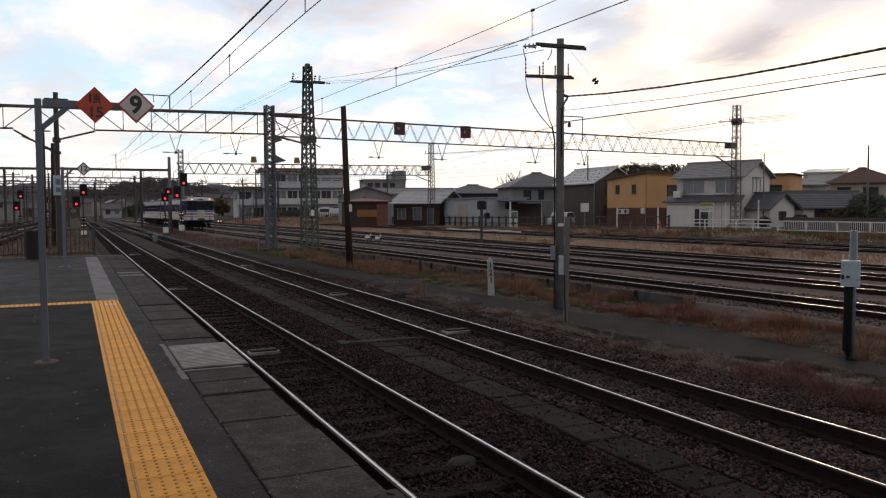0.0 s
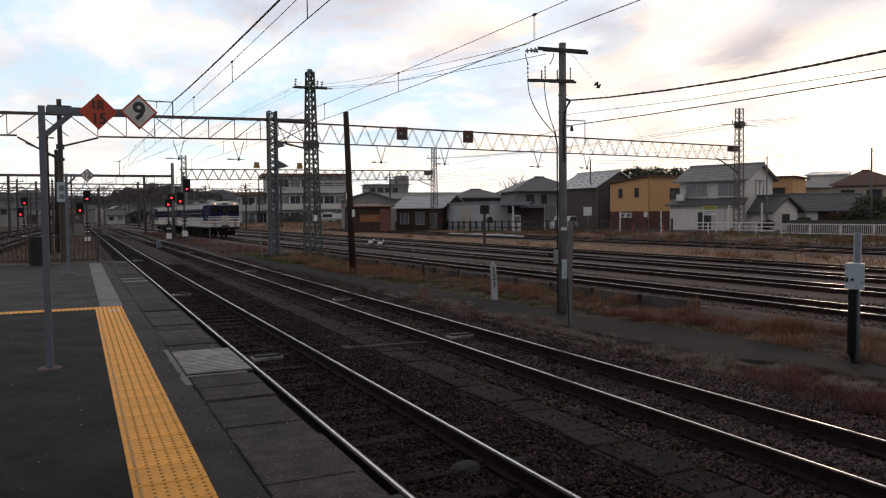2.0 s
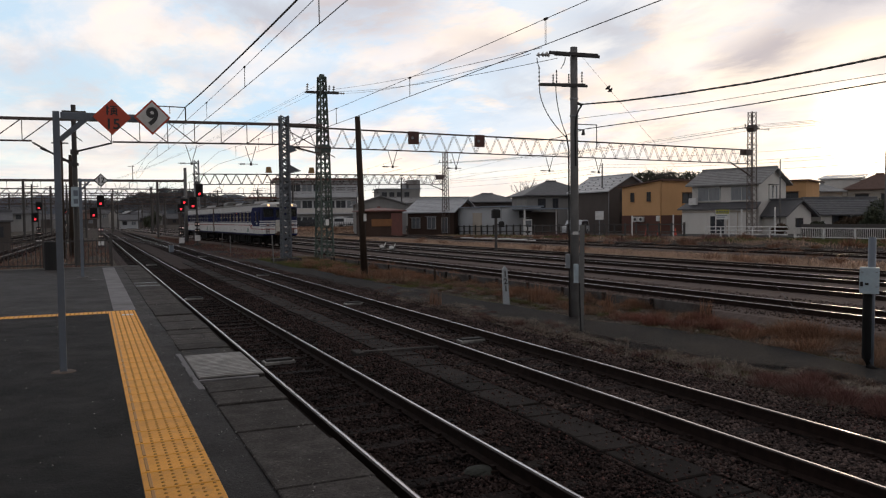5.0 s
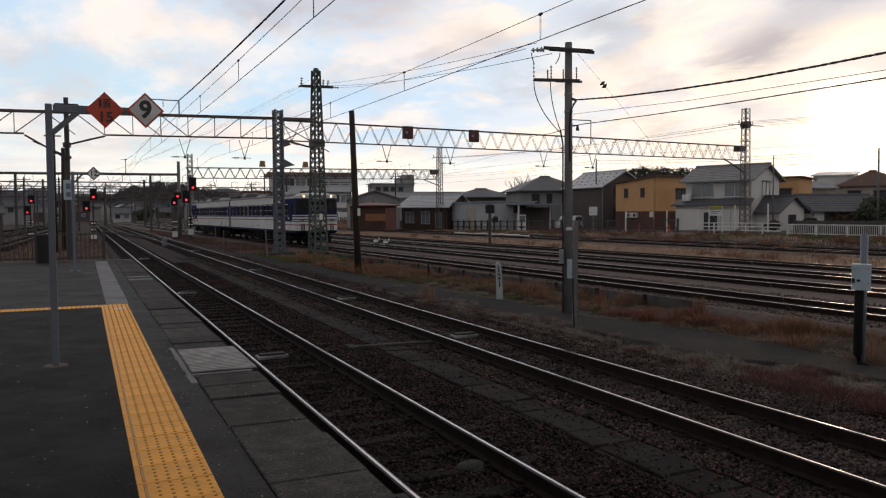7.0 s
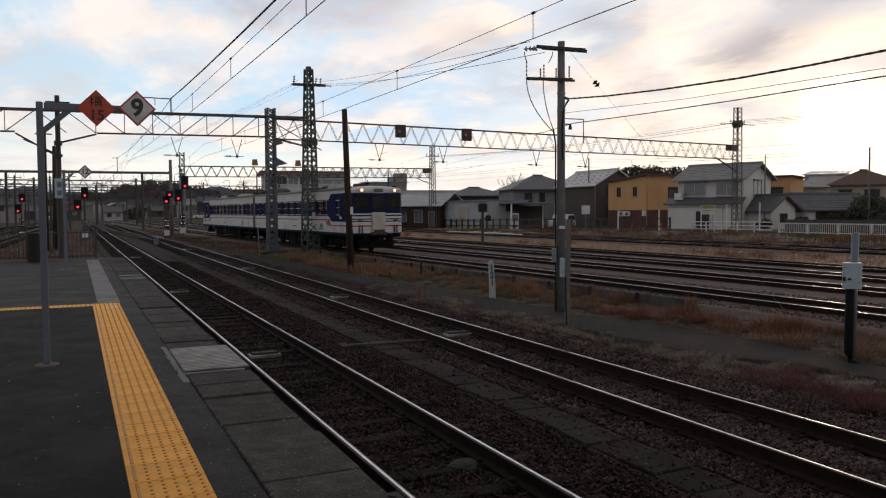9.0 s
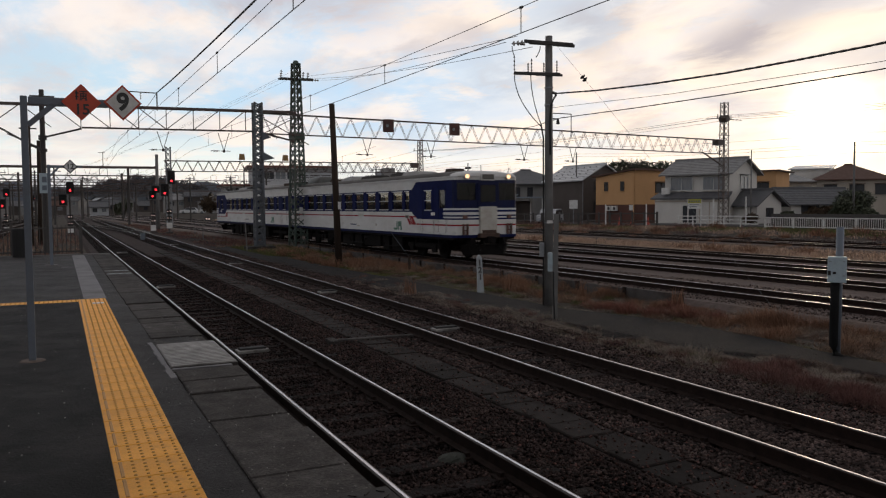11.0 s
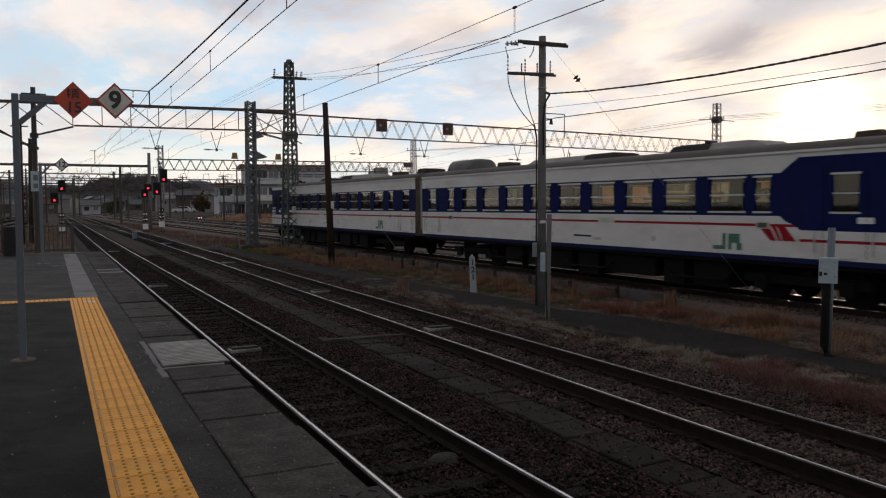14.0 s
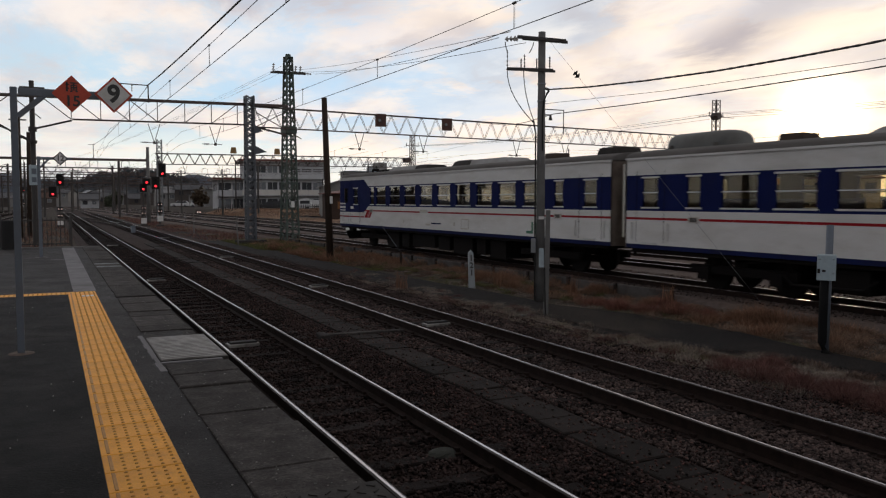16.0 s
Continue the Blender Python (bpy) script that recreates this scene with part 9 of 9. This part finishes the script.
def far_hill(name, label, x0, x1, y, height, seed, material, depth=160):
    xs = np.linspace(x0, x1, 160)
    rows = []
    for j, (dy, k) in enumerate(((0, 0.0), (depth * 0.3, 0.55), (depth * 0.6, 0.9), (depth, 1.0), (depth * 1.6, 0.5))):
        for x in xs:
            edge = ease(x, x0, x0 + 0.2 * (x1 - x0)) * (1 - ease(x, x1 - 0.25 * (x1 - x0), x1))
            hh = height * (0.62 + 0.45 * noise.noise((x * 0.009, seed, 0)) + 0.16 * noise.noise((x * 0.03, seed, 1)) + 0.05 * noise.noise((x * 0.16, seed, j)))
            rows.append((x, y + dy, -1 + hh * k * (0.25 + 0.75 * edge)))
    n = len(xs)
    faces = [(j * n + i, j * n + i + 1, (j + 1) * n + i + 1, (j + 1) * n + i) for j in range(4) for i in range(n - 1)]
    ob = thing(name, label, "hill", kind="structure", data=raw_mesh(name, rows, faces, material))
    ob.data.polygons.foreach_set("use_smooth", [True] * len(faces))


grove()
near_rise()
far_hill("backdrop", "wooded hill beyond the town, tinted blue-grey for haze", -520, 420, 900, 47, 2.0, M_hill)
far_hill("backdrop", "low wooded rise beyond the town, tinted for haze", -900, 1800, 1500, 30, 5.0, M_hill, 250)
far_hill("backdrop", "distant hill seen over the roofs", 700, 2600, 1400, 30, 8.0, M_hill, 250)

# the town in front of the hill, simple far houses
for i in range(120):
    a = radians(RNG.uniform(-8, 52) if i < 70 else RNG.uniform(-8, 11))
    r = RNG.uniform(330, 520) if i >= 70 else RNG.uniform(200, 420) if math.degrees(a) < 12 else RNG.uniform(170, 330)
    x, y = r * math.sin(a), r * math.cos(a)
    lat = x * math.cos(PSI) - y * math.sin(PSI)
    if -14 < lat < 46 and i < 70:
        continue
    w, d, e = RNG.uniform(6, 11), RNG.uniform(6, 9), RNG.uniform(3.0, 5.6)
    wall = (W_grey, W_dark, W_grey, W_dark, W_wood)[int(RNG.integers(0, 5))]
    roofing = (R_tile, R_tilelight, R_brown, R_tile, R_tile)[int(RNG.integers(0, 5))]
    hs = house("far house with a pitched roof in the town", x, y, float(RNG.uniform(-40, 40)), w, d, e, e + RNG.uniform(1.2, 2.0), ("gable_x", "hip", "gable_y")[i % 3], wall, roofing, [("f", -w / 4, e - 1.7, 1.4, 1.1, D), ("f", w / 4, e - 1.7, 1.4, 1.1, D)])
    tagged(hs, group="far houses")
for x, y, rz, w, e, wall, roofing in ((11.0, 262, -4, 5, 2.6, W_shed, R_tile), (16.5, 300, 25, 7, 3.4, W_dark, R_tile), (21, 312, 5, 6, 5.2, W_grey, R_tile), (32, 289, -8, 8, 5.0, W_dark, R_tile), (29.5, 238, 4, 5, 4.4, W_grey, R_tilelight), (36, 236, -20, 7, 5.4, W_dark, R_tile), (41, 226, 12, 6, 5.0, W_cream, R_tile), (46, 215, -12, 7, 4.6, W_dark, R_tile), (-2, 300, 3, 8, 3.2, W_dark, R_brown), (5, 320, -30, 6, 5.0, W_grey, R_tile), (-16, 240, 10, 7, 4.6, W_grey, R_tile), (-24, 210, -10, 8, 5.2, W_cream, R_tile), (-33, 230, 0, 8, 4.8, W_dark, R_tile)):
    hs = house("far dim house beside the line", x, y, rz, w, 6, e, e + 1.5, "gable_x", wall, roofing, [("f", -w / 4, e - 1.6, 1.2, 1.0, D), ("f", w / 4, e - 1.6, 1.2, 1.0, P_)])
    tagged(hs, group="far houses")
house("dark low-roofed house behind the shed", 60.5, 118.5, -12, 9, 7, 4.5, 5.9, "hip", W_dark, R_tile, [("f", -2, 2.6, 1.2, 1.0, D)], over=0.7)
# dark shrubs and trees along the far lineside
for i in range(34):
    a = radians(RNG.uniform(-9, 13))
    r = RNG.uniform(190, 330)
    x, y = float(r * math.sin(a)), float(r * math.cos(a))
    if -10 < x * math.cos(PSI) - y * math.sin(PSI) < 26:
        continue
    bush("dark bare shrubs along the far lineside", x, y, float(RNG.uniform(2.5, 5)), float(RNG.uniform(2.5, 5.5)), 900, M_leafbrown if i % 2 else M_leaf, 0.28)
# power poles in the far yard
for i in range(44):
    x, y = float(RNG.uniform(-34, 60)), float(RNG.uniform(120, 300))
    pl = thing("power_pole", "thin dark pole in the far yard", "pole", pose(x, y, -0.3), group="far poles")
    hgt = float(RNG.uniform(6, 10.5))
    part("shaft", Shape().tube((0, 0, 0), (0, 0, hgt), 0.16, 0.1, 8), M_darksteel, pl)
    part("crossarm", Shape().bar((-0.9, 0, hgt - 0.6), (0.9, 0, hgt - 0.6), 0.1), M_darksteel, pl)

# closer lineside poles and a hut beyond the platform end
for x, y, h in ((-9.5, 96, 7.6), (-13.0, 104, 6.8), (-6.6, 112, 7.2), (-3.0, 126, 7.8), (24.5, 128, 7.4), (28.5, 121, 8.2), (31.0, 132, 7.0), (20.0, 140, 7.6), (15.4, 134, 6.6), (35.5, 126, 8.4), (12.2, 150, 7.4)):
    pl = thing("power_pole", "dark lineside pole with two crossarms", "pole", pose(x, y, -0.3, 0, 0, float(RNG.uniform(-15, 15))), group="far poles")
    part("shaft", Shape().tube((0, 0, 0), (0, 0, h), 0.15, 0.1, 8), M_darksteel, pl)
    for z in (h - 0.3, h - 1.0):
        part("crossarm", Shape().bar((-0.8, 0, z), (0.8, 0, z), 0.09), M_darksteel, pl)
    for k in (-0.65, 0.65):
        part("insulator", insulator((k, 0, h - 0.26), (k, 0, h + 0.05), 3, 0.06), M_porcelain, pl)
for x, y in ((-7.4, 72), (-10.5, 84)):
    ht = house("small dark lineside hut beyond the platform", x, y, 8, 3.0, 2.6, 2.3, 2.9, "gable_x", W_dark, R_tile, [("f", 0.6, 1.0, 0.8, 0.8, D)], over=0.2, name="hut")
    part("door", Shape().box(-1.1, -1.34, -0.2, -0.3, -1.28, 1.8), W_grey, ht)


def run_at(t):
    """The train's place at t by a smooth curve through RUN."""
    ts, ds = [r[0] for r in RUN], [r[1] for r in RUN]
    i = max(0, min(len(ts) - 2, sum(1 for v in ts if v <= t) - 1))

    def slope(k):
        a, b = max(0, k - 1), min(len(ts) - 1, k + 1)
        return (ds[b] - ds[a]) / (ts[b] - ts[a])

    h = ts[i + 1] - ts[i]
    u = (t - ts[i]) / h
    return (2 * u ** 3 - 3 * u ** 2 + 1) * ds[i] + (u ** 3 - 2 * u ** 2 + u) * h * slope(i) + (3 * u ** 2 - 2 * u ** 3) * ds[i + 1] + (u ** 3 - u ** 2) * h * slope(i + 1)


def motions():
    times = [0.25 * i for i in range(65)]
    walk(car_1, [(t, Matrix.Translation(yard(15.79, run_at(t))) @ pose(0, 0, 0, 0, 0, TURN)) for t in times])
    walk(car_2, [(t, Matrix.Translation(yard(15.79, run_at(t) + 42.12)) @ pose(0, 0, 0, 0, 0, TURN + 180)) for t in times])
    for wheels, sign in ((wheels_1, 1), (wheels_2, -1)):
        for w in wheels:
            home = w.matrix_basis.copy()
            walk(w, [(i / 15, home @ pose(0, 0, 0, sign * math.degrees((RUN[0][1] - run_at(i / 15)) / 0.43), 0, 0)) for i in range(241)])


motions()
